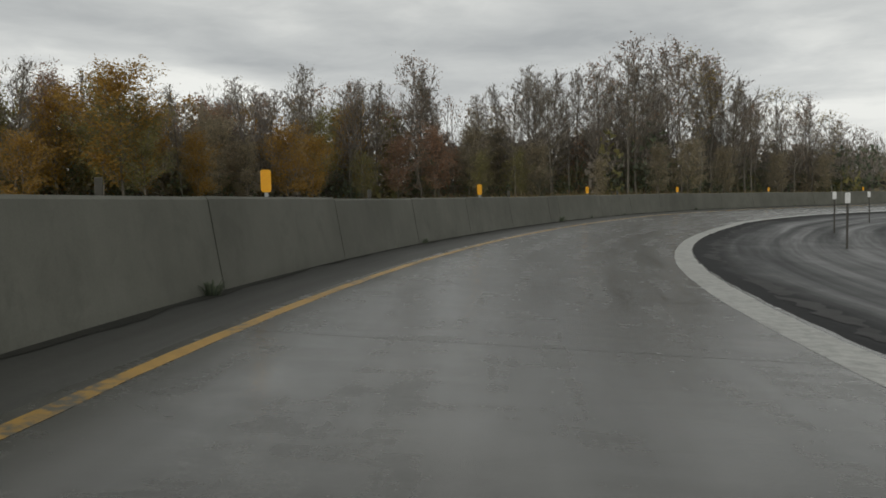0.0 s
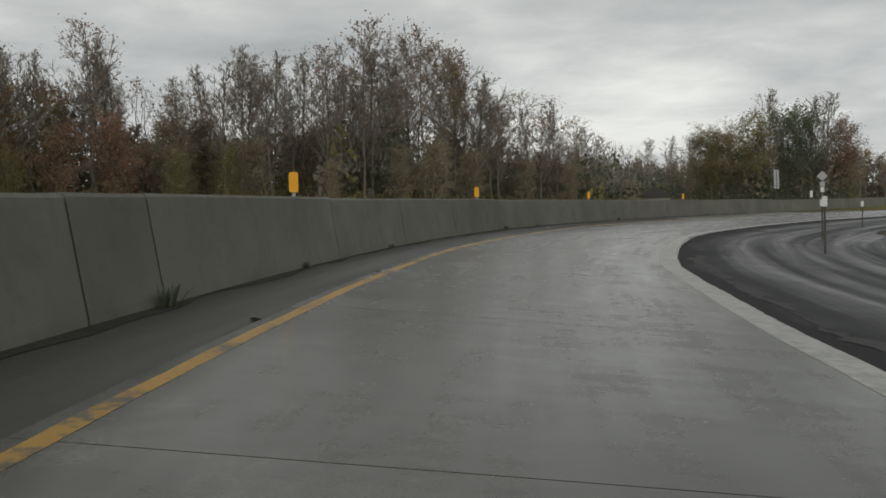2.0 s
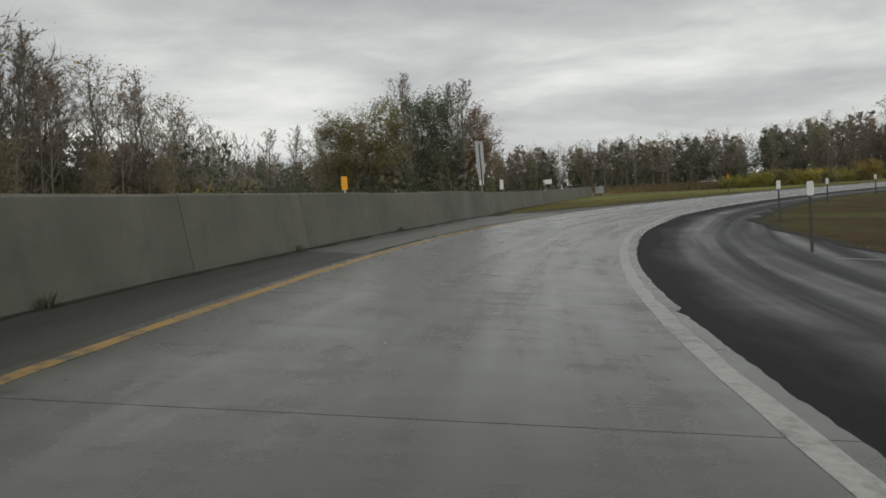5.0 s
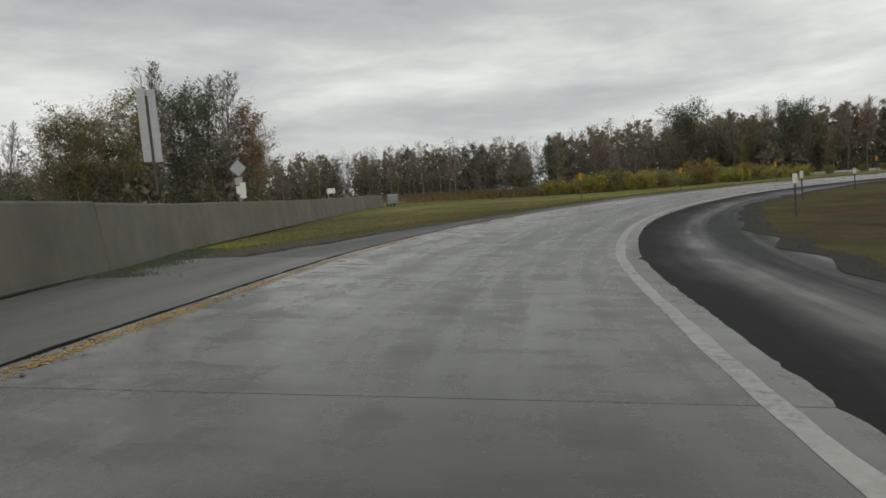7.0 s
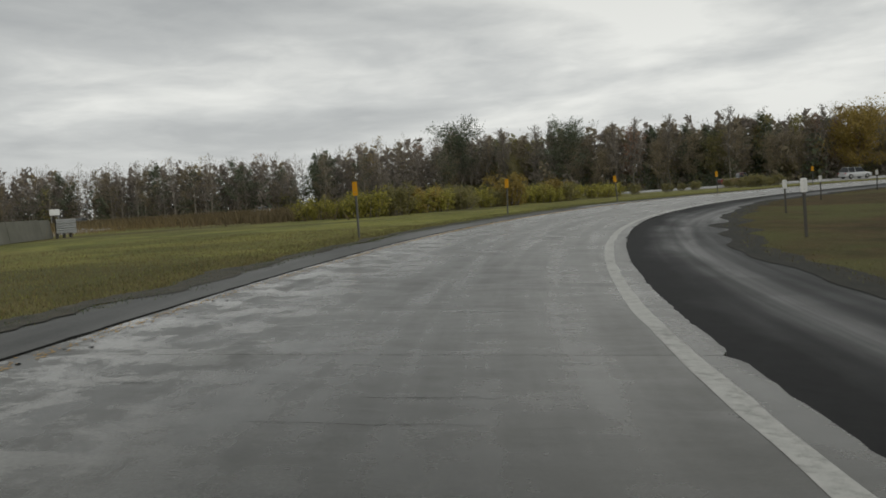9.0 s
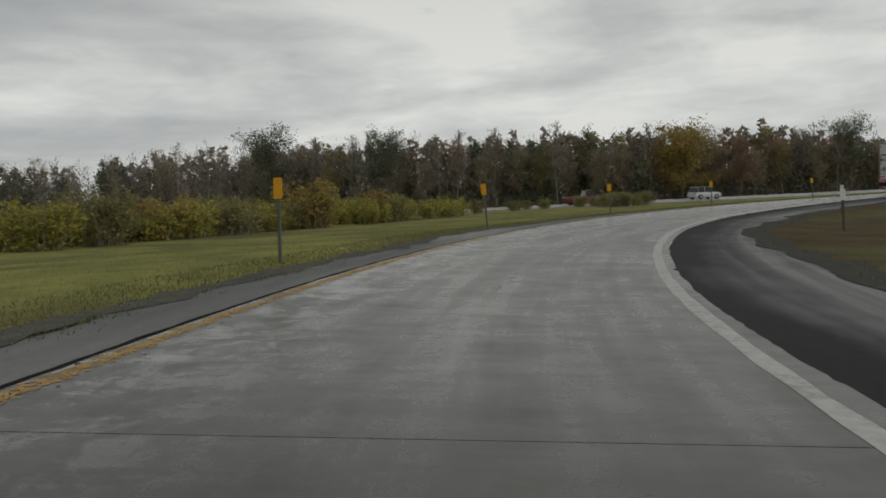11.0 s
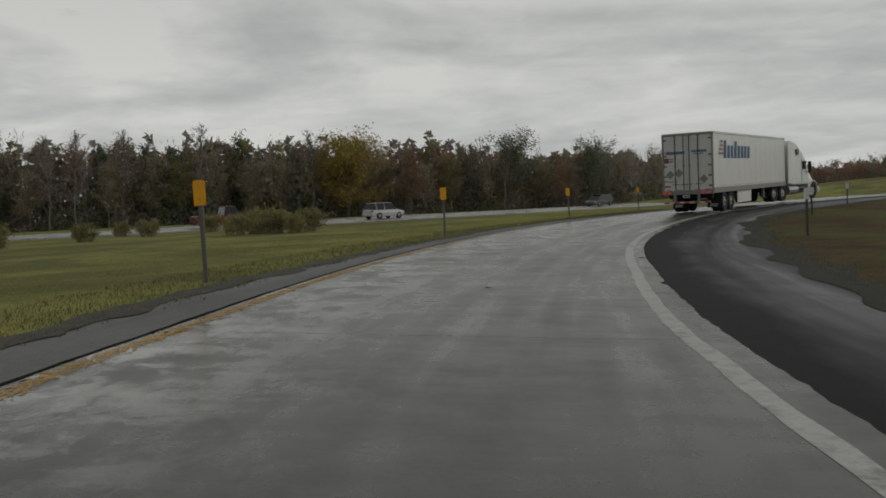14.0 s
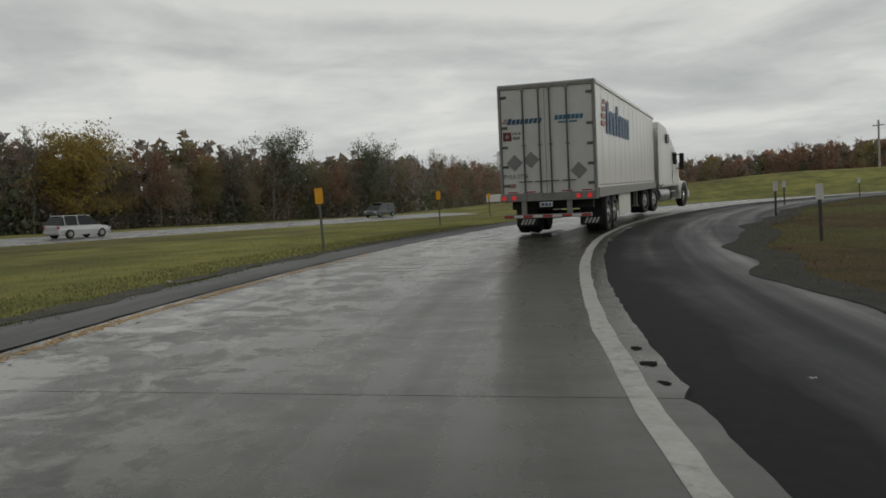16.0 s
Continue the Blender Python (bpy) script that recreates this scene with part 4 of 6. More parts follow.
KINDS = {
    #            height spread limbs low upright leaves size twigs leaf bark label
    "bare_a": (20, 3.9, 26, 0.3, 62, 300, 0.09, 9, "brown", 0, "tall bare grey-brown autumn tree with fine twigs"),
    "bare_b": (21, 3.3, 26, 0.34, 67, 160, 0.09, 9, "brown", 0, "tall slender leafless tree with upright twigs"),
    "bare_c": (18, 4.2, 22, 0.26, 56, 560, 0.12, 10, "rust", 0, "nearly leafless tree with a few rust leaves"),
    "aspen": (19, 3.4, 18, 0.4, 55, 560, 0.13, 7, "gold", 1, "slim pale-barked tree with a few yellow leaves"),
    "rust": (17, 4.3, 26, 0.2, 50, 4700, 0.155, 3, "rust", 0, "autumn tree with rust-brown foliage"),
    "orange": (17, 4.2, 26, 0.18, 48, 4800, 0.155, 3, "orange", 0, "autumn tree with orange-yellow foliage"),
    "olive": (19, 4.6, 26, 0.2, 48, 5000, 0.155, 3, "olive", 0, "autumn tree with olive-green foliage"),
    "brown": (18, 4.2, 26, 0.2, 52, 4500, 0.155, 3, "brown", 0, "autumn tree with dull brown foliage"),
    "green": (16, 4.6, 26, 0.22, 44, 5300, 0.16, 2, "green", 0, "dark green leafy tree"),
}
FAR, PROTO, TOP, FAR_TOP = {}, {}, {}, {}
for i, (k, v) in enumerate(KINDS.items()):
    g = tree_geo(40 + i, v[0], v[1], v[2], v[3], v[4], v[5], v[6], v[7])
    FAR[k] = tree_geo(140 + i, v[0], v[1], 6, v[3], v[4], max(60, v[5] // 5), v[6] * 1.5, 1)
    TOP[k] = max(v.z for v in g[1][0])
    FAR_TOP[k] = max(v.z for v in FAR[k][1][0] + FAR[k][2][0])
    t = empty("tree", pose(0, -500 - 30 * i, 0))
    tagged(t, v[10], "tree", "woodland trees")
    bark = M_PALE_BARK if v[9] else M_BARK
    tr = raw("trunk", g[0][0], g[0][1], bark, t)
    tagged(raw("branchwork", g[1][0], g[1][1], M_TWIG, t), kind="stuff")
    raw("crown", g[2][0], g[2][1], LEAVES[v[8]], t)
    PROTO[k] = t
USED = set()


def plant(kind, x, y, scale, z=None):
    m = pose(x, y, (bank_height(x, y) if z is None else z) - 0.05, random.uniform(-2, 2), random.uniform(-2, 2), random.uniform(0, 360)) @ Matrix.Diagonal((scale * random.uniform(1.0, 1.3), scale * random.uniform(1.0, 1.3), scale, 1))
    if kind not in USED:
        USED.add(kind)
        PROTO[kind].matrix_basis = m
        return
    copy_thing(PROTO[kind], m)


def along(pts, step):
    out, acc = [], 0.0
    P = [Vector(p) for p in pts]
    for a, b in zip(P, P[1:]):
        d = (b - a).length
        n = max(1, int(d / step))
        nrm = Vector((-(b - a).y, (b - a).x)).normalized()
        for i in range(n):
            out.append((a.lerp(b, (i + 0.5) / n), nrm))
    return out


def pick(mix):
    r = random.random() * sum(w for _, w in mix)
    for k, w in mix:
        r -= w
        if r <= 0:
            return k
    return mix[-1][0]


class Heap:
    """Many plants joined into one mesh of each material."""

    def __init__(self):
        self.v, self.f, self.n = [], [], 0

    def add(self, vs, fs, m):
        a = np.array([tuple(v) for v in vs], dtype=np.float64)
        if not len(a):
            return
        mm = np.array(m)
        self.v.append(a @ mm[:3, :3].T + mm[:3, 3])
        self.f += [tuple(i + self.n for i in f) for f in fs]
        self.n += len(a)

    def make(self, name, mat, label, cat):
        if self.n:
            ob = raw(name, np.concatenate(self.v).tolist(), self.f, mat)
            tagged(ob, label, cat, kind="stuff")


wood_heap, leaf_heaps = Heap(), {k: Heap() for k in LEAVES}


def heap_plant(kind, x, y, scale):
    z = bank_height(x, y) - 0.05
    scale *= TOP[kind] / FAR_TOP[kind]
    m = pose(x, y, z, 0, 0, random.uniform(0, 360)) @ Matrix.Diagonal((scale * 1.3, scale * 1.3, scale, 1))
    g = FAR[kind]
    wood_heap.add(*g[0], m)
    wood_heap.add(*g[1], m)
    leaf_heaps[KINDS[kind][8]].add(*g[2], m)


def undergrowth(x, y, h, w, kind, n, rng, size=1.0):
    """A thicket: a broad clump of foliage, thinner towards its rounded top."""
    vs, fs = [], []
    for i in range(n):
        t = rng.random() ** 1.15
        r = w * math.sqrt(max(0.05, 1 - t * t * 0.85)) * math.sqrt(rng.random())
        a = rng.uniform(0, 6.283)
        chip(vs, fs, Vector((r * math.cos(a), r * math.sin(a), t * h)), rng.uniform(0.26, 0.55) * size, rng)
    leaf_heaps[kind].add(vs, fs, pose(x, y, bank_height(x, y) - 0.05))


def brushwood(x, y, z0, z1, w, n, rng, size=1.0):
    """Upright sprays of bare twigs between two heights, thinning upwards."""
    vs, fs = [], []
    for i in range(n):
        t = rng.random() ** 1.5
        r, a = w * (1 - 0.45 * t) * math.sqrt(rng.random()), rng.uniform(0, 6.283)
        c = Vector((r * math.cos(a), r * math.sin(a), z0 + (z1 - z0) * t))
        d = Vector((rng.gauss(0, 0.35) + 0.05 * c.x, rng.gauss(0, 0.35) + 0.05 * c.y, 1)) * rng.uniform(0.5, 1.1) * size
        sd = d.cross(rdir(rng)).normalized() * rng.uniform(0.05, 0.1) * size
        q = len(vs)
        vs += [c - sd, c + sd, c + d]
        fs.append((q, q + 1, q + 2))
    leaf_heaps["haze"].add(vs, fs, pose(x, y, bank_height(x, y) - 0.05))


BARE = (("bare_a", 3), ("bare_b", 3), ("bare_c", 0.7), ("aspen", 0.7))
W1 = ((-70, 80), (-55.1, 95), (-28.5, 131.1), (-4.8, 152), (34.2, 158.7), (57, 176.7))


def forest(line, step, rows, gap, mix, hs, single_rows=2, under_kinds=("brown", "green"), mass=0.62, floor=0.3, brush=1.0, bare_tints=("haze", "haze", "brown"), grain=1.0):
    """Rows of trees over thickets; mass and floor are the tops of the foliage and of the dark thicket, as shares of the trees' height."""
    rng = random.Random(len(line) + rows)
    for c, nrm in along(line, step):
        way = Vector((nrm.y, -nrm.x))
        for r in range(rows):
            o = Vector((c.x, c.y)) + nrm * (r * gap + random.uniform(-0.35, 0.35) * gap) + way * step * ((r * 0.37) % 1 + random.uniform(-0.5, 0.5))
            x, y = o.x, o.y
            k = pick(mix(c) if callable(mix) else mix)
            h = random.uniform(*(hs(c) if callable(hs) else hs))
            bare = KINDS[k][5] < 600
            (plant if r < single_rows else heap_plant)(k, x, y, (1 if bare else 0.91) * h / TOP[k])
            size = (0.8 if r == 0 else 1.25 if r == 1 else 1.9) * grain
            for j in range(2):
                q = o + nrm * 2 + way * random.uniform(-0.7, 0.7) * step
                undergrowth(q.x, q.y, h * floor * random.uniform(0.6, 1.15), step * 0.6, under_kinds[rng.randrange(len(under_kinds))], int(125 / size / grain), rng, size)
            if r:
                tint = rng.choice(bare_tints) if bare else KINDS[k][8]
                undergrowth(x, y, h * (mass if bare else 0.88) * random.uniform(0.85, 1.08), step * 0.68, tint, int((205 if bare else 275) / size / grain), rng, size)
            brushwood(x, y, h * 0.3, h * 0.94, step * 0.65, int((170 if r < 2 else 80) * brush * (1 if bare else 0.35) / grain), rng, (1.0 if r < 2 else 1.6) * (0.4 + 0.6 * grain))
        for j in range(4 if rows > 1 else 0):
            o = Vector((c.x, c.y)) + nrm * (rows * gap * random.uniform(0.75, 1.0)) + way * step * (j / 4 + random.uniform(-0.2, 0.2))
            h = random.uniform(*(hs(c) if callable(hs) else hs))
            undergrowth(o.x, o.y, h * mass * random.uniform(0.95, 1.2), step * 0.5, rng.choice(("haze", "brown", "haze", under_kinds[0])), int(85 / grain ** 2), rng, 3.2 * grain)


def fill_corner(x, y, depth, h, kinds):
    """Thickets and brushwood where two stretches of wood meet."""
    rng = random.Random(int(x * 7 + y))
    for i in range(14):
        u, v = x + rng.uniform(-6, 6) + depth[0] * rng.random(), y + rng.uniform(-6, 6) + depth[1] * rng.random()
        undergrowth(u, v, h * rng.uniform(0.35, 0.85), 3.4, rng.choice(kinds), 90, rng, 1.7)
        brushwood(u, v, h * 0.3, h * 0.9, 3.4, 150, rng, 1.2)


def clump():
    """A stand of tall old trees by itself beyond the barrier."""
    rng = random.Random(64)
    for k, x, y, h in (("bare_a", 121, 226, 15.5), ("bare_b", 126, 223, 16.5), ("brown", 131, 219, 21.5), ("olive", 134, 216.5, 23), ("brown", 137.5, 216, 22.5), ("olive", 141.5, 212, 26.2), ("brown", 146.5, 213, 23), ("bare_a", 149, 214, 25.5),
                       ("green", 156.5, 211, 24), ("bare_b", 162, 213, 25.2), ("bare_a", 166.5, 213, 25), ("rust", 171.5, 214, 21), ("brown", 176, 216, 18), ("bare_c", 181, 221, 15), ("brown", 138, 222, 19), ("brown", 150, 221, 18), ("green", 160, 221, 18)):
        plant(k, x, y, 1.1 * h / TOP[k])
        for j in range(4):
            u, v = x + rng.uniform(-2.5, 2.5), y + rng.uniform(0, 5)
            undergrowth(u, v, h * rng.uniform(0.45, 0.72), 2.6, rng.choice(("green", "green", "olive", "brown")), 260, rng, 0.75)
        undergrowth(x + rng.uniform(-2, 2), y - 1, 5.5 * rng.uniform(0.7, 1.2), 3.2, "green", 160, rng, 0.7)
        brushwood(x, y, h * 0.3, h * 0.85, 3.0, 60, rng, 0.9)


def w1_mix(c):
    if c.x < -50:
        return (("olive", 3), ("orange", 2.4), ("bare_a", 1), ("green", 1), ("brown", 1.5))
    if c.x < -30:
        return (("orange", 2.2), ("brown", 2.2), ("olive", 2.4), ("rust", 1), ("bare_a", 1.2), ("bare_b", 1))
    if c.x < -8:
        return (("rust", 2.0), ("orange", 1.2), ("bare_a", 2.6), ("bare_b", 2.6), ("olive", 1.2), ("brown", 1.6), ("bare_c", 1.2))
    return BARE + (("bare_c", 1.2), ("brown", 0.35))


w1_top = table((-70, 22), (-44, 22.5), (-40, 20.5), (-35, 20.5), (-31, 22.5), (-24, 23.3), (-15, 24), (-5, 25), (9, 24.5), (20, 25.5), (34, 26.5), (53, 27.5), (60, 25), (66, 22.5), (77, 21), (87, 18.5))


def w1_height(c):
    return w1_top(c.x) * 0.8, w1_top(c.x) * 0.97


w3_top = table((-13, 16), (-8, 17), (2, 15), (16, 17.5), (32, 20.5), (50, 19.5), (70, 21))


def w3_height(c):
    return w3_top(c.y) * 0.84, w3_top(c.y) * 1.02


random.seed(8)
DEEP = ("brown", "haze", "green", "green", "olive", "haze")
MIXED = (("brown", 3), ("bare_a", 1.6), ("bare_b", 1), ("olive", 1.6), ("rust", 0.4), ("green", 0.8))
forest(W1, 4.2, 4, 5.0, w1_mix, w1_height, 2, DEEP, 0.55, 0.34, 0.5, ("haze", "haze", "brown", "rust"), 0.55)
# sparse wood out of view to the south, added only for reflections
forest(((209, -162), (114, -200), (19, -190)), 12, 1, 7, (("rust", 1), ("brown", 2)), (9, 12), 0, DEEP)
forest(((57, 176.7), (74, 186), (87, 190)), 5.0, 3, 5, BARE + (("brown", 1),), w1_height, 2, DEEP, 0.62, 0.4, 0.7, ("haze", "brown"), 0.6)
clump()
forest(((87.4, 195), (106, 223), (121.6, 237)), 9, 2, 8, BARE, (13, 17), 1, DEEP, 0.5, 0.3)
# the farthest wood takes mostly the haze tint, distance painted into its foliage
forest(((120, 430), (230, 400), (345, 340), (372, 262), (336, 175)), 5.5, 3, 7, BARE + (("brown", 1.5), ("green", 0.8)), (20.5, 26), 0, ("haze", "haze", "brown", "green"), 0.8, 0.5, 1.1)
forest(((336, 175), (318, 140), (314, 104), (316, 70)), 4.8, 3, 6, MIXED, (17.5, 22.5), 1, DEEP, 0.84, 0.46)
forest(((316, 70), (322, -13)), 4.8, 3, 6, MIXED + (("rust", 0.6),), w3_height, 1, DEEP, 0.84, 0.46)
forest(((322, -13), (348, -43), (399, -105), (456, -171), (532, -238)), 6.0, 3, 7, (("bare_a", 2), ("bare_b", 2), ("rust", 1.2), ("brown", 2), ("green", 0.6)), (13, 18), 0, DEEP, 0.82, 0.44)
forest(((399, -105), (332, -112), (275, -128), (209, -162)), 5.0, 3, 7, (("rust", 2.5), ("brown", 2), ("bare_c", 1.2), ("olive", 0.6)), (8.5, 12), 0, ("rust", "brown", "green", "rust"), 0.78, 0.5)
# the same unseen ring, closed round behind the ramp's start
forest(((19, -190), (-114, -152), (-162, -57), (-133, 19), (-70, 80)), 14, 1, 8, (("brown", 2), ("bare_a", 1), ("olive", 1)), (14, 18), 0, DEEP)

for x, y, dx, dy, h in ((-28.5, 131.1, -14, 14, 20), (-4.8, 152, -8, 18, 21), (34.2, 158.7, -2, 20, 22), (57, 176.7, -10, 16, 17), (87, 190, 4, 18, 14),
                        (142.5, 211, 4, 14, 20), (163.4, 211, 2, 14, 20), (336, 175, 14, 4, 17), (318, 140, 14, 2, 16), (316, 70, 14, 0, 16), (322, -13, 14, -2, 14), (345, 340, 12, 12, 22), (338, 343, 8, 14, 21), (352, 330, 14, 8, 21), (372, 262, 14, 2, 20), (230, 400, 4, 14, 22)):
    fill_corner(x, y, (dx, dy), h, DEEP)


def hem(line, h, kinds, step=2.4, back=0.0, n=90, size=0.75):
    """Low dense thicket along the foot of a wood, or so far behind it."""
    rng = random.Random(33)
    for c, nrm in along(line, step):
        u, v = c.x + nrm.x * (back + rng.uniform(-1, 2.5)), c.y + nrm.y * (back + rng.uniform(-1, 2.5))
        undergrowth(u, v, h * rng.uniform(0.6, 1.2), 2.2, rng.choice(kinds), n, rng, size)


GREENISH = ("green", "green", "brown", "green")
hem(W1, 6.5, GREENISH, 1.9)
hem(((57, 176.7), (74, 186), (87, 190)), 4.0, GREENISH)
hem(((121.6, 224), (142.5, 211), (163.4, 211), (180.5, 220)), 5.0, GREENISH)
EAST = ((336, 175), (318, 140), (314, 104), (316, 70), (322, -13))
hem(EAST, 4.5, ("green", "green", "haze", "green"), 2.2, -0.5, 150, 0.5)
hem(EAST + ((348, -43), (399, -105)), 12.5, ("haze", "green"), 3.0, 17, 110, 2.2)
hem(((120, 430), (230, 400), (345, 340), (372, 262), (336, 175)), 12, ("haze", "green"), 4.0, 20, 100, 2.6)

# single large trees that stand out
golden = tree_geo(77, 14.5, 8.2, 28, 0.1, 36, 9000, 0.26, 2, 0.08, 0.9)
gt = empty("tree", pose(315, 58, land(315, 58) - 0.05, 0, 0, 40))
tagged(gt, "broad golden-yellow autumn tree at the wood's edge", "tree")
raw("trunk", *golden[0], M_BARK, gt)
tagged(raw("branchwork", *golden[1], M_TWIG, gt), kind="stuff")
raw("crown", *golden[2], LEAVES["gold"], gt)
for k, x, y, h in (("bare_a", 366, 15, 20), ("olive", 334, -20, 17), ("rust", 328, -32, 13), ("bare_b", 336, -26, 15), 
                   ("bare_a", 34.3, 159, 26), ("bare_a", 16.4, 162.5, 25.5), ("bare_b", -5.2, 150, 24), ("bare_a", 57.5, 184, 25), ("olive", -41, 101, 22), ("orange", -37.5, 98, 20.5), ("olive", -34.5, 97.5, 17.5), ("orange", -20, 122, 13), ("orange", -31, 106, 12), ("orange", -44, 88, 11)):
    plant(k, x, y, h / TOP[k])
for k, x, y, h in (("olive", 12, 148, 13), ("brown", 15.5, 150, 14.5), ("brown", 26, 152, 11), ("rust", -9, 142, 13), ("olive", -14, 139, 12), ("rust", -2, 147, 15), ("brown", 37, 155, 14), ("brown", 43, 158, 15.5), ("olive", 5, 147, 12.5),
                   ("brown", 52, 166, 14), ("bare_c", 60, 173, 16), ("brown", 67, 178, 13), ("bare_c", 72, 182, 15), ("brown", 79, 184, 12), ("bare_c", 84, 187, 14), ("orange", -24, 127, 15), ("brown", -29, 124, 14)):
    plant(k, x, y, h / TOP[k])
wood_heap.make("far_woods", M_TWIG, "bare trunks and twigs of the deeper woods", "woods")
for k, hp in leaf_heaps.items():
    hp.make("undergrowth", LEAVES[k], {"rust": "rust-coloured foliage of the deeper woods", "gold": "sparse yellow leaves of the deeper woods", "orange": "orange foliage of the deeper woods",
                                       "olive": "olive foliage of the deeper woods", "brown": "brown undergrowth and dry leaves of the woods", "green": "dark green undergrowth of the woods", "lime": "yellow-green scrub", "haze": "grey-brown bare brushwood of the woods, paled for haze"}[k], "undergrowth")


# ---------- yellow-green bushes ----------
def bush_geo(seed, h, w, n):
    rng = random.Random(seed)
    wv, wf, lv, lf = [], [], [], []
    tips = []
    for i in range(26):
        a, r = rng.uniform(0, 6.283), w * math.sqrt(rng.random()) * 0.9
        top = Vector((r * math.cos(a), r * math.sin(a), h * rng.uniform(0.55, 1.0) * (1 - 0.35 * (r / w) ** 2)))
        base = Vector((top.x * 0.6, top.y * 0.6, 0))
        mid = base.lerp(top, 0.5) + rdir(rng) * 0.15
        prism(wv, wf, base, mid, 0.03, 0.02)
        prism(wv, wf, mid, top, 0.02, 0.008)
        for j in range(4):
            q = base.lerp(top, rng.uniform(0.08, 1))
            e = q + (rdir(rng) + Vector((0, 0, 0.7))) * 0.4
            prism(wv, wf, q, e, 0.012, 0.006)
            tips.append(e)
    for i in range(n):
        c = tips[rng.randrange(len(tips))]
        chip(lv, lf, c + Vector((rng.gauss(0, 0.2), rng.gauss(0, 0.2), rng.gauss(0, 0.2))), rng.uniform(0.08, 0.15), rng)
    return (wv, wf), (lv, lf)


random.seed(21)
BUSHES = []
for i, (col, lab) in enumerate((("lime", "yellow-green autumn bush in the grass"), ("olive", "dull olive bush in the grass"), ("gold", "golden-leaved autumn bush in the grass"))):
    g = bush_geo(300 + i, 3.0, 1.8, 2600)
    b = empty("bush", pose(0, -900 - i * 10, 0))
    tagged(b, lab, "bush", "bush row")
    tagged(raw("stemwork", *g[0], M_TWIG, b), kind="stuff")
    raw("foliage", *g[1], LEAVES[col], b)
    BUSHES.append([b, False])


def put_bush(i, x, y, sc):
    m = pose(x, y, land(x, y) - 0.05, 0, 0, random.uniform(0, 360)) @ Matrix.Diagonal((sc * random.uniform(0.9, 1.3), sc * random.uniform(0.9, 1.3), sc, 1))
    if not BUSHES[i][1]:
        BUSHES[i][1] = True
        BUSHES[i][0].matrix_basis = m
    else:
        copy_thing(BUSHES[i][0], m)


for c, nrm in along(((113.5, 110.6), (119.5, 108.6), (127, 106.3), (136, 103.4), (146, 100.6), (152, 100.2)), 2.2):
    for r in range(3):
        put_bush(random.choice((0, 0, 0, 1)), c.x + nrm.x * r * 2.4 + random.uniform(-0.9, 0.9), c.y + nrm.y * r * 2.4 + random.uniform(-0.9, 0.9), random.uniform(0.6, 0.82) + 0.07 * r)
for x, y, sc in ((131.5, 105.2, 0.88), (121.5, 108.6, 0.7), (139.5, 103.2, 0.8)):
    put_bush(2, x, y, sc)
for x, y, sc in ((162.4, 98.8, 0.6), (169.1, 95.9, 0.5), (176.7, 93.1, 0.55), (182.4, 89.3, 0.65), (186.2, 87.4, 0.6), (190, 83.6, 0.5), (193.8, 85.5, 0.55), (180.5, 95, 0.5), (164.4, 88.0, 0.55), (165.3, 86.2, 0.66), (166.0, 84.2, 0.62), (167.3, 86.8, 0.68), (163.9, 85.2, 0.5)):
    put_bush(1, x, y, sc)


# ---------- grass tufts ----------
def grass_patch(name, mat, places, n, hmin, hmax, label, seed, wide=1.0):
    rng = random.Random(seed)
    vs, fs = [], []
    for i in range(n):
        p = places(rng)
        h, a = rng.uniform(hmin, hmax), rng.uniform(0, 6.283)
        lean = Vector((rng.gauss(0, 0.4), rng.gauss(0, 0.4), 0)) * h
        side = Vector((math.cos(a), math.sin(a), 0)) * rng.uniform(0.004, 0.009) * (1 + h) * wide
        q = len(vs)
        vs += [p - side, p + side, p + lean + Vector((0, 0, h))]
        fs.append((q, q + 1, q + 2))
    ob = raw(name, vs, fs, mat)
    tagged(ob, label, "grass", kind="stuff")


def verge(rng):
    s = rng.uniform(108, 250)
    return at(s, gravel_edge(s) - bare_margin(s) - 9 * rng.random() ** 1.5 + 0.25, -0.05)


def island(rng):
    s = rng.uniform(62, 250)
    return at(s, inner(s) + wob(s, 5, 0.5, 0.35) - 0.2 + 8 * rng.random() ** 1.6, -0.05)


grass_patch("grass", M_BLADE, verge, 60000, 0.015, 0.05, "short green grass of the verge", 5)


def gravel_rim(rng):
    s = rng.uniform(108, 225)
    return at(s, gravel_edge(s) + wob(s, 9, 0.35, 0.6) + rng.gauss(-0.05, 0.16) + 0.25 * wob(s, 61, 1.0, 1.7), -0.03)


grass_patch("rim_weeds", LEAVES["green"], gravel_rim, 12000, 0.012, 0.05, "dark ragged weeds along the gravel strip", 15, 1.6)
def rough_verge(rng):
    s = rng.uniform(108, 230)
    return at(s, gravel_edge(s) + 0.15 - 2.4 * rng.random() ** 1.3, -0.05)


def bare_verge(rng):
    s = rng.uniform(104, 148)
    return at(s, min(gravel_edge(s), -4.6) - 13 * rng.random() ** 1.4, -0.05)


grass_patch("rough_grass", M_DULL_BLADE, rough_verge, 52000, 0.02, 0.07, "rough dull grass and weeds beside the gravel", 16, 0.9)
grass_patch("straw_grass", M_DRY_TURF, bare_verge, 40000, 0.02, 0.075, "straw-brown rough grass by the barrier's end", 17, 0.9)


def barrier_weeds(rng):
    s = 111.5 - 7.0 * rng.random() ** 1.3
    return at(s, barrier_face(s) + 0.1 + abs(rng.gauss(0, 0.35)) * (1 + wob(s, 63, 0.9, 0.8)), -0.03)


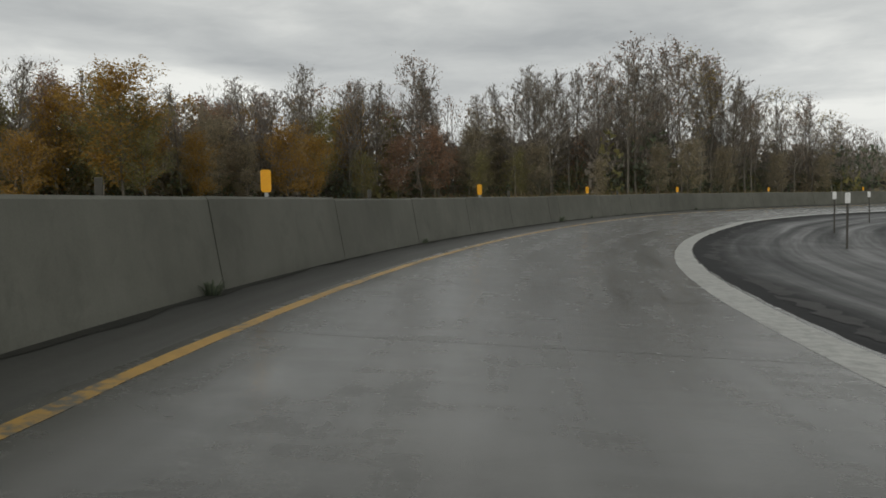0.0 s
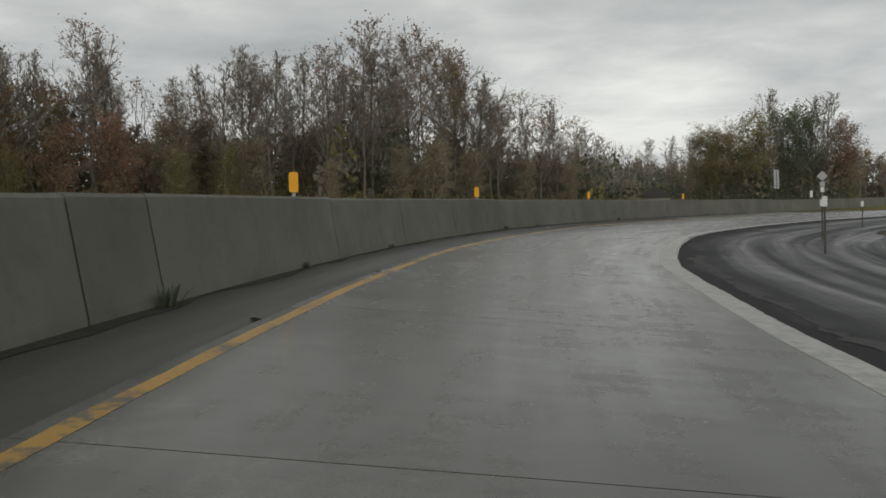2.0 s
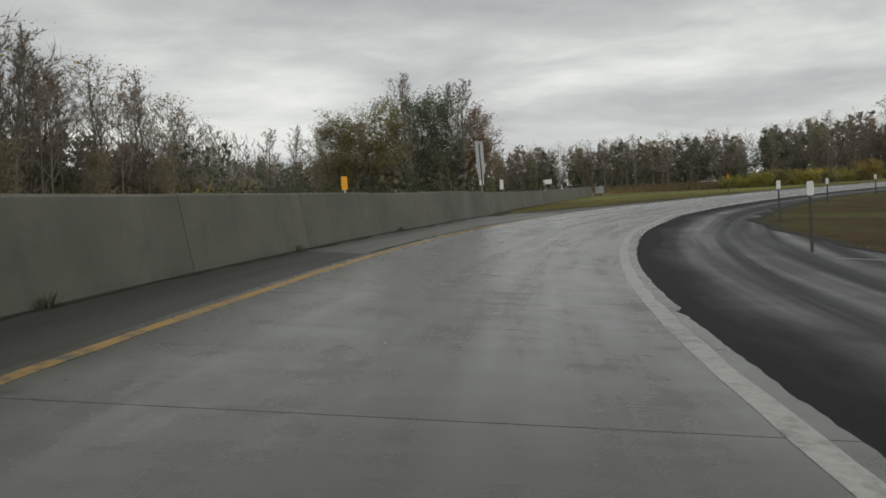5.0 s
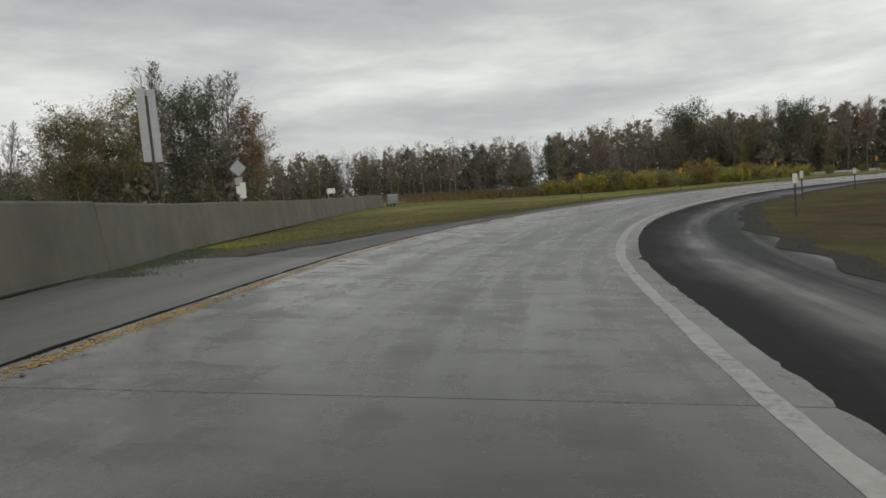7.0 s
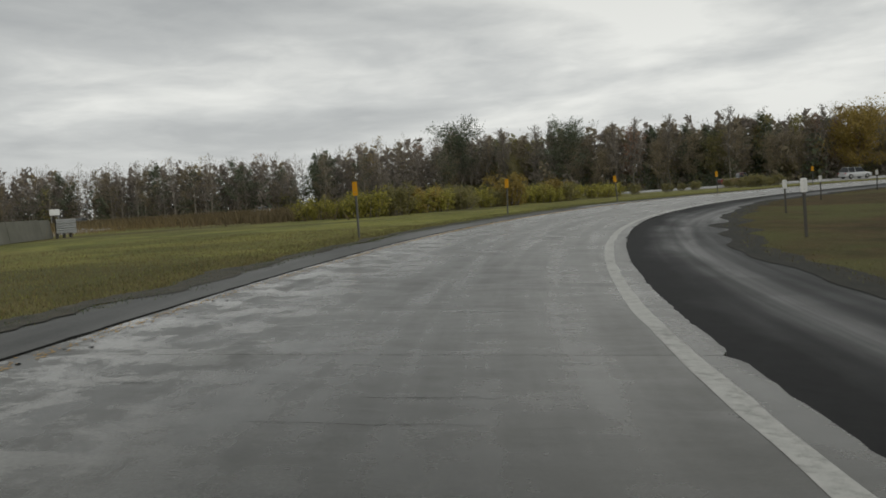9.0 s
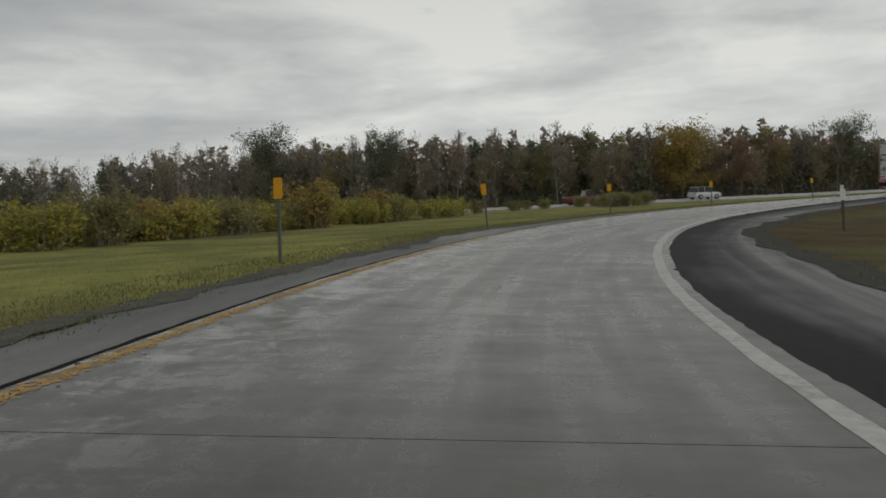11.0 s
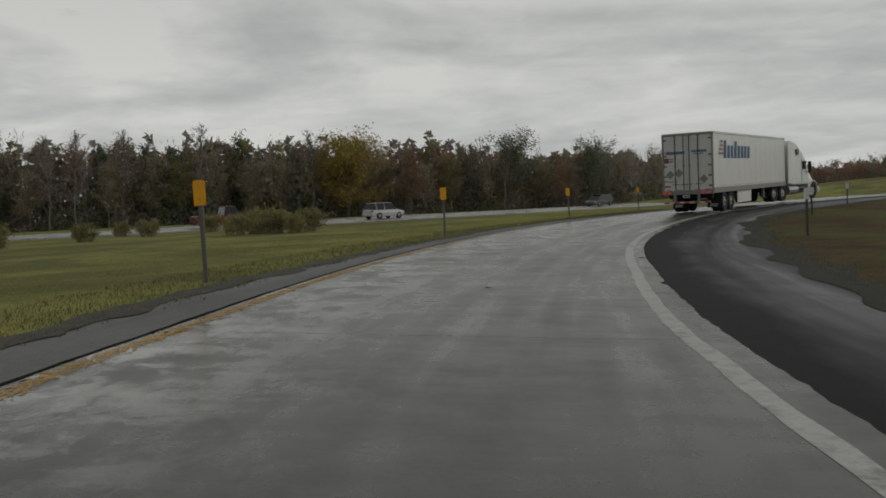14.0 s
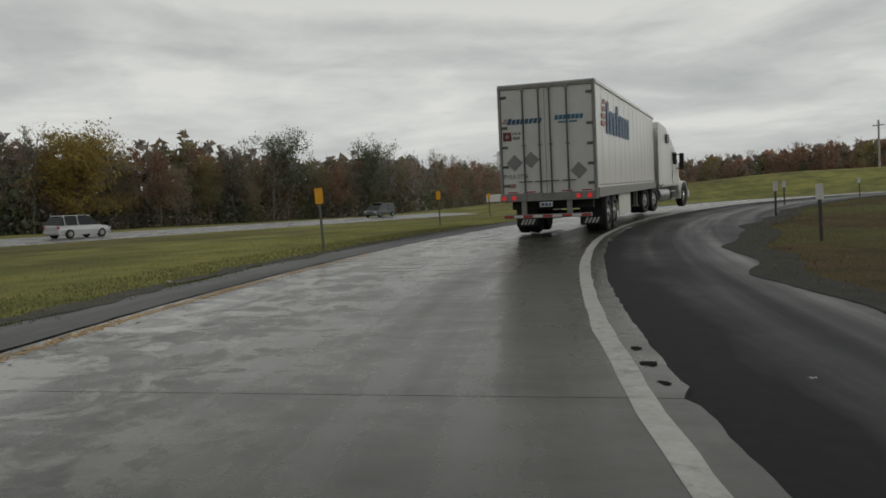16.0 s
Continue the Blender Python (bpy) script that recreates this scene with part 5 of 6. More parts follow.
grass_patch("barrier_weeds", LEAVES["green"], barrier_weeds, 12000, 0.015, 0.06, "green weeds along the foot of the concrete barrier", 23, 1.8)
grass_patch("dry_grass", M_STRAW, verge, 9000, 0.02, 0.06, "dry straw stalks in the verge", 6)
grass_patch("island_grass", M_BROWN_BLADE, island, 26000, 0.03, 0.09, "short brown grass inside the curve", 7)
grass_patch("island_green_grass", M_BLADE, island, 14000, 0.03, 0.08, "thin green grass inside the curve", 8)


def tall_strip(rng):
    t = rng.random()
    a, b = Vector((91, 143, -0.05)), Vector((186, 112, -0.05))
    p = a.lerp(b, t) + Vector((rng.gauss(0, 3), rng.gauss(0, 5), 0))
    return p + Vector((0, 0, land(p.x, p.y)))


def behind_barrier(rng):
    s = rng.uniform(42, 106)
    return at(s, barrier_face(s) - 1.2 - 26 * rng.random(), -0.05)


def reed_bank(rng):
    t = rng.random()
    p = Vector((122, 114, -0.05)).lerp(Vector((166, 182, -0.05)), t)
    p = p + Vector((rng.gauss(0, 3.5), rng.gauss(0, 2.5), 0))
    return p + Vector((0, 0, land(p.x, p.y)))


grass_patch("reed_bank", M_REED, reed_bank, 16000, 0.5, 1.15, "tall dull brown grass before the highway", 19, 5.0)
grass_patch("tall_dry_grass", M_STRAW, tall_strip, 9000, 0.5, 1.3, "tall brown dry grass near the highway", 9)
grass_patch("tall_dry_grass", M_STRAW, behind_barrier, 26000, 0.7, 1.5, "tall straw-coloured grass behind the barrier", 10)


# ---------- semi-trailer truck ----------
M_TRUCK_WHITE = plain("dusty_white_truck_paint", (0.74, 0.74, 0.71), 0.3, 0, 0.05, 1.2)
M_DOOR_WHITE = plain("dusty_white_door_paint", (0.68, 0.68, 0.65), 0.4, 0, 0.07, 1.6)
M_FRAME_GREY = plain("grimy_grey_rear_frame", (0.27, 0.265, 0.25), 0.5, 0.1, 0.14)
M_ROD = plain("dark_grey_steel", (0.13, 0.13, 0.125), 0.5, 0.3)
M_ALU = plain("dull_aluminium", (0.5, 0.5, 0.49), 0.35, 0.85)
M_CHROME = plain("chrome", (0.75, 0.75, 0.75), 0.15, 1.0, 0.05)
M_RUBBER = plain("black_rubber", (0.02, 0.02, 0.021), 0.75)
M_BLACK = plain("black_grime", (0.018, 0.018, 0.018), 0.7)
M_GREY_PLACARD = plain("grey_placard", (0.26, 0.26, 0.255), 0.55)
M_BLUE = plain("blue_lettering", (0.035, 0.1, 0.2), 0.45)
M_TEAL = plain("teal_blue_lettering", (0.05, 0.17, 0.27), 0.45)
M_PALE_RED = plain("faded_red_stripes", (0.38, 0.2, 0.18), 0.5)
M_MAROON = plain("maroon_emblem", (0.16, 0.03, 0.035), 0.5)
M_DARK_TEXT = plain("dark_grey_lettering", (0.07, 0.07, 0.075), 0.5)
M_RED_TAPE = plain("red_reflective_tape", (0.42, 0.04, 0.045), 0.4)
M_WHITE_TAPE = plain("white_reflective_tape", (0.68, 0.68, 0.66), 0.4)
M_TAIL = glow("red_tail_lamp", (0.6, 0.03, 0.03), 0.55)
k_glass = Mat("dark_tinted_glass", 0.06, 0.0, 0.6)
k_glass.color((0.012, 0.014, 0.016))
M_GLASS = k_glass.m


def wheel(parent, x, y, r, w, out, dual=False, rim_mat=None):
    """One wheel with its axle along x; out is +1 or -1, the side that the rim faces."""
    bm = bmesh.new()
    rings = ((-0.5, 0.86), (-0.48, 0.95), (-0.36, 1.0), (0.36, 1.0), (0.48, 0.95), (0.5, 0.86), (0.46, 0.62))
    n = 28
    vs = [[bm.verts.new((x + u * w, y + r * q * math.cos(6.2832 * i / n), r + r * q * math.sin(6.2832 * i / n))) for i in range(n)] for u, q in rings]
    vs = vs if out > 0 else vs
    for a, b in zip(vs, vs[1:]):
        for i in range(n):
            bm.faces.new((a[i], a[(i + 1) % n], b[(i + 1) % n], b[i]))
    bm.faces.new(vs[0])
    bmesh.ops.recalc_face_normals(bm, faces=bm.faces[:])
    if out < 0:
        bmesh.ops.transform(bm, matrix=Matrix.Translation((x, 0, 0)) @ Matrix.Diagonal((-1, 1, 1, 1)) @ Matrix.Translation((-x, 0, 0)), verts=bm.verts[:])
        bmesh.ops.reverse_faces(bm, faces=bm.faces[:])
    wh = part("wheel", bm, M_RUBBER, parent, "black rubber tyre")
    e = x + out * w * 0.46
    bm = bmesh.new()
    cyl(bm, r * 0.6, (e - out * 0.10, y, r), (e - out * 0.02, y, r), 24, r * 0.5)
    cyl(bm, r * 0.26, (e - out * 0.05, y, r), (e + out * 0.03, y, r), 16, r * 0.18)
    for i in range(8):
        a = 6.2832 * i / 8
        cyl(bm, 0.018, (e - out * 0.03, y + r * 0.4 * math.cos(a), r + r * 0.4 * math.sin(a)), (e + out * 0.012, y + r * 0.4 * math.cos(a), r + r * 0.4 * math.sin(a)), 6)
    part("rim", bm, rim_mat or M_ALU, wh, "pale metal rim")
    return wh


def diamond(bm, x, y, z, r, t=0.008):
    vs = [bm.verts.new((x + r * math.cos(a), y, z + r * math.sin(a))) for a in (0, math.pi / 2, math.pi, 3 * math.pi / 2)]
    f = bm.faces.new(vs)
    q = bmesh.ops.extrude_face_region(bm, geom=[f])
    bmesh.ops.translate(bm, vec=(0, -t, 0), verts=[v for v in q["geom"] if isinstance(v, bmesh.types.BMVert)])
    bmesh.ops.recalc_face_normals(bm, faces=bm.faces[:])


def slanted(bm, x0, x1, z0, z1, y, slant, t=0.006, along_y=False):
    """A thin slanted bar on a rear face (y fixed) or on a side wall (x fixed, running along y)."""
    sh = slant * (z1 - z0)
    pts = [(x0, z0), (x1, z0), (x1 + sh, z1), (x0 + sh, z1)]
    if along_y:
        vs = [bm.verts.new((y, a, b)) for a, b in pts]
        d = (t, 0, 0)
    else:
        vs = [bm.verts.new((a, y, b)) for a, b in pts]
        d = (0, -t, 0)
    f = bm.faces.new(vs)
    q = bmesh.ops.extrude_face_region(bm, geom=[f])
    bmesh.ops.translate(bm, vec=d, verts=[v for v in q["geom"] if isinstance(v, bmesh.types.BMVert)])
    bmesh.ops.recalc_face_normals(bm, faces=bm.faces[:])


def lettering(name, text, size, m, mat, parent):
    cu = bpy.data.curves.new(name, "FONT")
    cu.body, cu.size, cu.extrude = text, size, 0.002
    tmp = bpy.data.objects.new(name, cu)
    me = bpy.data.meshes.new_from_object(tmp)
    bpy.data.objects.remove(tmp)
    me.materials.append(mat)
    ob = new(name, me)
    ob.parent = parent
    ob.matrix_basis = m
    return ob


def build_truck():
    T = empty("semi_truck", pose(158.1, 66.0, land(158.1, 66.0) + 0.02, 1.2, 0.6, -138.9))
    tagged(T, "white semi-trailer truck with a conventional sleeper cab on the ramp", "truck")
    W, LEN, TOPZ, LOW = 1.295, 16.15, 4.05, 1.12
    # trailer box
    bm = bmesh.new()
    box(bm, -W + 0.02, W - 0.02, 0.06, LEN, LOW, TOPZ - 0.03, 0.02)
    part("box", bm, M_TRUCK_WHITE, T)
    part("roof", boxes((-W, W, 0.0, LEN + 0.01, TOPZ - 0.045, TOPZ), bevel=0.012), M_ALU, T, "thin aluminium roof edge")
    for sx in (-1, 1):
        part("bottom_rail", boxes((sx * W - 0.03, sx * W + 0.03, 0.1, LEN, LOW - 0.14, LOW + 0.12), bevel=0.01), M_FRAME_GREY, T, "grey bottom rail")
        part("top_rail", boxes((sx * W - 0.02, sx * W + 0.02, 0.1, LEN, TOPZ - 0.1, TOPZ - 0.047), bevel=0.006), M_TRUCK_WHITE, T)
        for i in range(13):
            y = 1.2 + i * 1.22
            part("side_seam", boxes((sx * (W - 0.017) - 0.0015, sx * (W - 0.017) + 0.0015, y - 0.012, y + 0.012, LOW + 0.13, TOPZ - 0.11)), M_TRUCK_WHITE, T)
        bm = bmesh.new()
        for i in range(34):
            y = 0.5 + i * 0.46
            box(bm, sx * W - 0.008, sx * W + 0.008, y, y + 0.1, LOW + 0.17, LOW + 0.2)
        part("rivet_row", bm, M_FRAME_GREY, T)
    # rear frame, doors and hardware
    bm = bmesh.new()
    box(bm, -W, -W + 0.07, -0.03, 0.1, LOW - 0.17, TOPZ - 0.046, 0.008)
    box(bm, W - 0.07, W, -0.03, 0.1, LOW - 0.17, TOPZ - 0.046, 0.008)
    box(bm, -W + 0.071, W - 0.071, -0.03, 0.1, TOPZ - 0.13, TOPZ - 0.046, 0.008)
    box(bm, -W + 0.071, W - 0.071, -0.05, 0.1, LOW - 0.17, LOW + 0.03, 0.01)
    part("rear_frame", bm, M_FRAME_GREY, T, "grimy grey rear door frame")
    for x0, x1 in ((-W + 0.08, -0.045), (-0.03, W - 0.08)):
        d = part("rear_door", boxes((x0, x1, 0.0, 0.05, LOW + 0.035, TOPZ - 0.135), bevel=0.012), M_DOOR_WHITE, T, "dusty white rear door")
        hinge_x = x0 if x0 < -0.5 else x1
        for z in (3.72, 2.92, 2.4, 1.88, 1.38):
            sgn = 1 if hinge_x < 0 else -1
            part("hinge", boxes((min(hinge_x, hinge_x + sgn * 0.16), max(hinge_x, hinge_x + sgn * 0.16), -0.026, 0.0, z - 0.035, z + 0.035), bevel=0.006), M_ROD, d, "dark metal strap hinge")
    for x in (-0.62, -0.19, 0.1, 0.55):
        part("lock_rod", tube((0.022, (x, -0.035, LOW - 0.06), (x, -0.035, TOPZ - 0.1)), seg=10), M_ROD, T, "dark grey locking rod")
        part("keeper", boxes((x - 0.045, x + 0.045, -0.06, -0.032, TOPZ - 0.2, TOPZ - 0.08), bevel=0.006), M_FRAME_GREY, T)
        part("keeper", boxes((x - 0.045, x + 0.045, -0.08, -0.052, LOW - 0.08, LOW + 0.07), bevel=0.006), M_FRAME_GREY, T)
        part("rod_bracket", boxes((x - 0.055, x + 0.055, -0.045, 0.0, 2.41, 2.45), bevel=0.005), M_FRAME_GREY, T)
        sg = 1 if x in (-0.19, 0.55) else -1
        part("door_handle", boxes((x - 0.16, x + 0.2, -0.062, -0.045, 1.455, 1.485), (x - 0.02, x + 0.02, -0.066, -0.02, 1.4, 1.54), bevel=0.005), M_ROD, T, "dark metal door handle")
    for x in (-1.1, -0.62, 0.36, 0.88):
        part("reflective_tape", boxes((x, x + 0.27, -0.012, -0.002, LOW + 0.06, LOW + 0.09)), M_RED_TAPE, T, "red reflective tape")
    for x, z in ((-0.89, 1.98), (-0.44, 2.04), (0.82, 1.71)):
        bm = bmesh.new()
        diamond(bm, x, -0.004, z, 0.225)
        part("placard", bm, M_GREY_PLACARD, T, "blank grey diamond placard holder")
    # lettering blocks on the doors
    bm = bmesh.new()
    for i in range(8):
        slanted(bm, -1.06 + i * 0.117, -0.965 + i * 0.117, 3.0, 3.13 if i else 3.16, -0.004, 0.3)
    part("door_logo", bm, M_BLUE, T, "blue slanted logo bars")
    bm = bmesh.new()
    for i in range(3):
        slanted(bm, -1.19 + i * 0.03, -1.05, 3.03 + i * 0.045, 3.06 + i * 0.045, -0.004, -0.5)
    part("logo_wing", bm, M_PALE_RED, T, "faded red stripes")
    bm = bmesh.new()
    for i in range(7):
        slanted(bm, 0.22 + i * 0.108, 0.31 + i * 0.108, 3.05, 3.17, -0.004, 0.2)
    part("owner_logo", bm, M_TEAL, T, "teal logo bars")
    part("owner_small_logo", boxes((0.32, 0.56, -0.01, -0.002, 2.965, 3.01), (0.6, 0.82, -0.01, -0.002, 2.965, 3.01)), M_TEAL, T)
    em = part("emblem", boxes((-1.18, -0.95, -0.012, -0.002, 2.57, 2.8)), M_MAROON, T, "square maroon emblem")
    bm = bmesh.new()
    for r in range(5):
        a = math.pi / 2 + r * 2 * math.pi / 5
        vs = [bm.verts.new((-1.065 + q * math.cos(b), -0.0155, 2.685 + q * math.sin(b))) for q, b in ((0.02, a - 0.6), (0.085, a), (0.02, a + 0.6))]
        bm.faces.new(vs)
    part("star", bm, M_WHITE_TAPE, em, "pale star shape")
    part("emblem_lettering", boxes((-0.92, -0.87, -0.01, -0.002, 2.72, 2.79), (-0.85, -0.79, -0.01, -0.002, 2.72, 2.79), (-0.76, -0.7, -0.01, -0.002, 2.72, 2.79), (-0.92, -0.72, -0.008, -0.002, 2.6, 2.68)), M_GREY_PLACARD, T)
    lettering("unit_number", "PV53-2756", 0.15, Matrix.Translation((-1.2, -0.006, 1.57)) @ pose(0, 0, 0, 90, 0, 0), M_DARK_TEXT, T)
    part("maker_badge", boxes((-1.09, -0.88, -0.012, -0.003, 1.32, 1.42), bevel=0.004), M_PALE_RED, T, "small faded red badge")
    # lamps
    for x in (-1.21, -0.93, 0.8, 1.09):
        part("tail_lamp", tube((0.062, (x, -0.075, LOW - 0.07), (x, -0.045, LOW - 0.07)), seg=16), M_TAIL, T, "glowing red tail lamp")
        part("lamp_plate", boxes((x - 0.1, x + 0.1, -0.055, -0.048, LOW - 0.15, LOW + 0.01), bevel=0.003), M_FRAME_GREY, T)
    # under the rear: guard, plate, flaps
    g = part("guard_bar", boxes((-1.22, 1.12, -0.06, 0.06, 0.5, 0.6), bevel=0.008), M_FRAME_GREY, T, "underride guard bar with red and white tape")
    for i in range(9):
        part("tape", boxes((-1.21 + i * 0.26, -0.96 + i * 0.26, -0.068, -0.062, 0.52, 0.58)), M_RED_TAPE if i % 2 == 0 else M_WHITE_TAPE, g)
    for x in (-0.68, 0.54):
        part("guard_strut", boxes((x - 0.07, x + 0.07, 0.0, 0.06, 0.6, LOW - 0.17), bevel=0.006), M_FRAME_GREY, T)
    part("number_plate", boxes((-0.25, 0.1, -0.05, -0.04, LOW - 0.33, LOW - 0.2), bevel=0.004), M_WHITE_TAPE, T, "pale licence plate")
    part("plate_lettering", boxes((-0.2, -0.12, -0.056, -0.0505, LOW - 0.3, LOW - 0.23), (-0.1, -0.03, -0.056, -0.0505, LOW - 0.3, LOW - 0.23), (0.0, 0.06, -0.056, -0.0505, LOW - 0.3, LOW - 0.23)), M_BLUE, T)
    for sx in (-1, 1):
        f = part("mud_flap", boxes((sx * 0.9 - 0.31, sx * 0.9 + 0.31, 1.25, 1.27, 0.22, 1.0), bevel=0.004), M_BLACK, T, "black rubber mud flap")
        bm = bmesh.new()
        for i in range(4):
            slanted(bm, sx * 0.9 - 0.2 + i * 0.1, sx * 0.9 - 0.14 + i * 0.1, 0.27, 0.42, 1.246, 0.5)
        part("flap_stripe", bm, M_WHITE_TAPE, f, "pale slanted stripes")
    # chassis and axles
    part("subframe", boxes((-0.55, -0.43, 0.3, 7.2, 0.75, LOW - 0.02), (0.43, 0.55, 0.3, 7.2, 0.75, LOW - 0.02), (-1.1, 1.1, 0.4, 0.6, 0.72, LOW - 0.05), bevel=0.01), M_BLACK, T, "black sliding bogie frame")
    part("floor_beams", boxes(*[(-1.25, 1.25, 1.0 + i * 0.6, 1.06 + i * 0.6, LOW - 0.12, LOW) for i in range(24)]), M_BLACK, T)
    for y in (2.0, 3.25):
        part("axle", tube((0.075, (-1.0, y, 0.51), (1.0, y, 0.51))), M_BLACK, T)
        for sx in (-1, 1):
            wheel(T, sx * 1.14, y, 0.51, 0.28, sx)
            wheel(T, sx * 0.82, y, 0.51, 0.28, sx)
    for sx in (-1, 1):
        part("side_skirt", boxes((sx * 1.2 - 0.02, sx * 1.2 + 0.02, 4.7, 7.6, 0.32, LOW - 0.14), bevel=0.01), M_TRUCK_WHITE, T, "pale side skirt panel")
        part("landing_leg", boxes((sx * 0.95 - 0.07, sx * 0.95 + 0.07, 11.4, 11.55, 0.4, LOW), (sx * 0.95 - 0.13, sx * 0.95 + 0.13, 11.35, 11.6, 0.36, 0.4), bevel=0.008), M_FRAME_GREY, T)
    # side lettering
    for sx in (1, -1):
        bm = bmesh.new()
        for i in range(8):
            y0 = 1.9 + i * 0.68
            slanted(bm, y0, y0 + 0.42, 2.72, 3.62 if i in (0, 3) else 3.38, sx * (W + 0.002), 0.12, 0.006 * sx, True)
        part("side_logo", bm, M_BLUE, T, "large faded blue slanted logo bars")
        bm = bmesh.new()
        for i in range(4):
            slanted(bm, 0.95 + i * 0.12, 1.75, 2.9 + i * 0.2, 3.03 + i * 0.2, sx * (W + 0.002), 0.3, 0.006 * sx, True)
        part("side_wing", bm, M_PALE_RED, T, "faded red stripes")
    # tractor, turned a little further into the bend than the trailer
    trailer_parts = set(T.children)
    part("tractor_frame", boxes((-0.45, -0.35, 12.9, 21.2, 0.62, 0.92), (0.35, 0.45, 12.9, 21.2, 0.62, 0.92), bevel=0.01), M_BLACK, T, "black tractor frame rails")
    part("fifth_wheel", boxes((-0.5, 0.5, 14.3, 15.3, 0.92, 1.04), bevel=0.03), M_BLACK, T)
    bm = bmesh.new()
    prof = ((17.0, 1.0), (17.0, 3.55), (17.25, 3.9), (18.1, 3.72), (18.9, 3.05), (19.25, 2.72), (19.75, 2.0), (19.75, 1.0))
    for sx in (-1, 1):
        for y, z in prof:
            inset = 0.16 * max(0, (z - 2.6) / 1.3)
            bm.verts.new((sx * (1.18 - inset), y, z))
    bm.verts.ensure_lookup_table()
    n = len(prof)
    bm.faces.new([bm.verts[i] for i in range(n)])
    bm.faces.new([bm.verts[n + i] for i in reversed(range(n))])
    for i in range(n):
        j = (i + 1) % n
        bm.faces.new((bm.verts[i], bm.verts[n + i], bm.verts[n + j], bm.verts[j]))
    bmesh.ops.recalc_face_normals(bm, faces=bm.faces[:])
    bmesh.ops.bevel(bm, geom=bm.edges[:], offset=0.06, segments=2, affect="EDGES")
    cab = part("cab", bm, M_TRUCK_WHITE, T, "white sleeper cab with a roof fairing")
    for sx in (-1, 1):
        part("cab_extender", boxes((sx * 1.16 - 0.02, sx * 1.16 + 0.02, 16.45, 17.0, 1.1, 3.75), bevel=0.01), M_TRUCK_WHITE, T)
        part("sleeper_window", boxes((sx * 1.145 - 0.03, sx * 1.145 + 0.03, 17.85, 18.25, 2.95, 3.35), bevel=0.02), M_GLASS, cab, "small dark sleeper window")
        part("side_window", boxes((sx * 1.18 - 0.02, sx * 1.18 + 0.02, 18.75, 19.35, 2.0, 2.55), bevel=0.02), M_GLASS, cab, "dark side window")
        part("door_seam", boxes((sx * 1.185 - 0.004, sx * 1.185 + 0.004, 18.6, 18.62, 1.1, 2.7)), M_BLACK, cab)
        part("grab_handle", tube((0.016, (sx * 1.23, 18.5, 1.4), (sx * 1.23, 18.5, 2.2)), seg=8), M_CHROME, cab, "chrome grab handle")
        mir = part("mirror", boxes((sx * 1.42 - 0.1, sx * 1.42 + 0.1, 19.3, 19.42, 1.75, 2.5), bevel=0.03), M_BLACK, T, "tall black wing mirror")
        part("mirror_arm", tube((0.02, (sx * 1.15, 19.4, 2.45), (sx * 1.42, 19.36, 2.42)), (0.02, (sx * 1.15, 19.4, 1.8), (sx * 1.42, 19.36, 1.82)), seg=8), M_BLACK, mir)
        part("fuel_tank", tube((0.31, (sx * 0.88, 16.6, 0.66), (sx * 0.88, 18.1, 0.66)), seg=24), M_ALU, T, "round aluminium fuel tank")
        for y in (16.85, 17.35, 17.85):
            part("tank_strap", tube((0.318, (sx * 0.88, y, 0.66), (sx * 0.88, y + 0.05, 0.66)), seg=24), M_CHROME, T)
        part("step", boxes((sx * 1.1 - 0.12, sx * 1.1 + 0.12, 18.2, 18.9, 0.4, 0.46), (sx * 1.1 - 0.12, sx * 1.1 + 0.12, 18.2, 18.9, 0.74, 0.8), bevel=0.01), M_ALU, T)
        wheel(T, sx * 1.05, 20.55, 0.51, 0.3, sx, rim_mat=M_CHROME)
        for y in (14.15, 15.45):
            wheel(T, sx * 1.1, y, 0.51, 0.28, sx)
            wheel(T, sx * 0.78, y, 0.51, 0.28, sx)
        part("quarter_fender", boxes((sx * 0.95 - 0.3, sx * 0.95 + 0.3, 13.3, 13.33, 0.4, 1.05), bevel=0.005), M_BLACK, T, "black rear mud flap")
        bm = bmesh.new()
        arc = [(20.55 + 0.66 * math.cos(a), 0.51 + 0.66 * math.sin(a)) for a in [radians(v) for v in range(-10, 191, 20)]]
        for (ya, za), (yb, zb) in zip(arc, arc[1:]):
            vs = [bm.verts.new(c) for c in ((sx * 0.82, ya, za), (sx * 1.2, ya, za), (sx * 1.2, yb, zb), (sx * 0.82, yb, zb))]
            bm.faces.new(vs)
        bmesh.ops.remove_doubles(bm, verts=bm.verts[:], dist=0.001)
        bmesh.ops.solidify(bm, geom=bm.faces[:], thickness=0.05)
        part("fender", bm, M_TRUCK_WHITE, T)
        part("headlamp", boxes((sx * 0.95 - 0.14, sx * 0.95 + 0.14, 21.45, 21.6, 0.85, 1.15), bevel=0.04), M_GLASS, T)
    bm = bmesh.new()
    hood = ((19.7, 0.75, 1.15, 2.0), (20.6, 0.75, 1.0, 1.85), (21.3, 0.75, 0.85, 1.6), (21.6, 0.75, 0.72, 1.2))
    rows = [[bm.verts.new(c) for c in ((-w, y, z0), (-w, y, (z0 + z1) / 2), (-w * 0.75, y, z1), (w * 0.75, y, z1), (w, y, (z0 + z1) / 2), (w, y, z0))] for y, z0, w, z1 in hood]
    for a, b in zip(rows, rows[1:]):
        for i in range(5):
            bm.faces.new((a[i], a[i + 1], b[i + 1], b[i]))
    bm.faces.new(rows[-1])
    bm.faces.new(list(reversed(rows[0])))
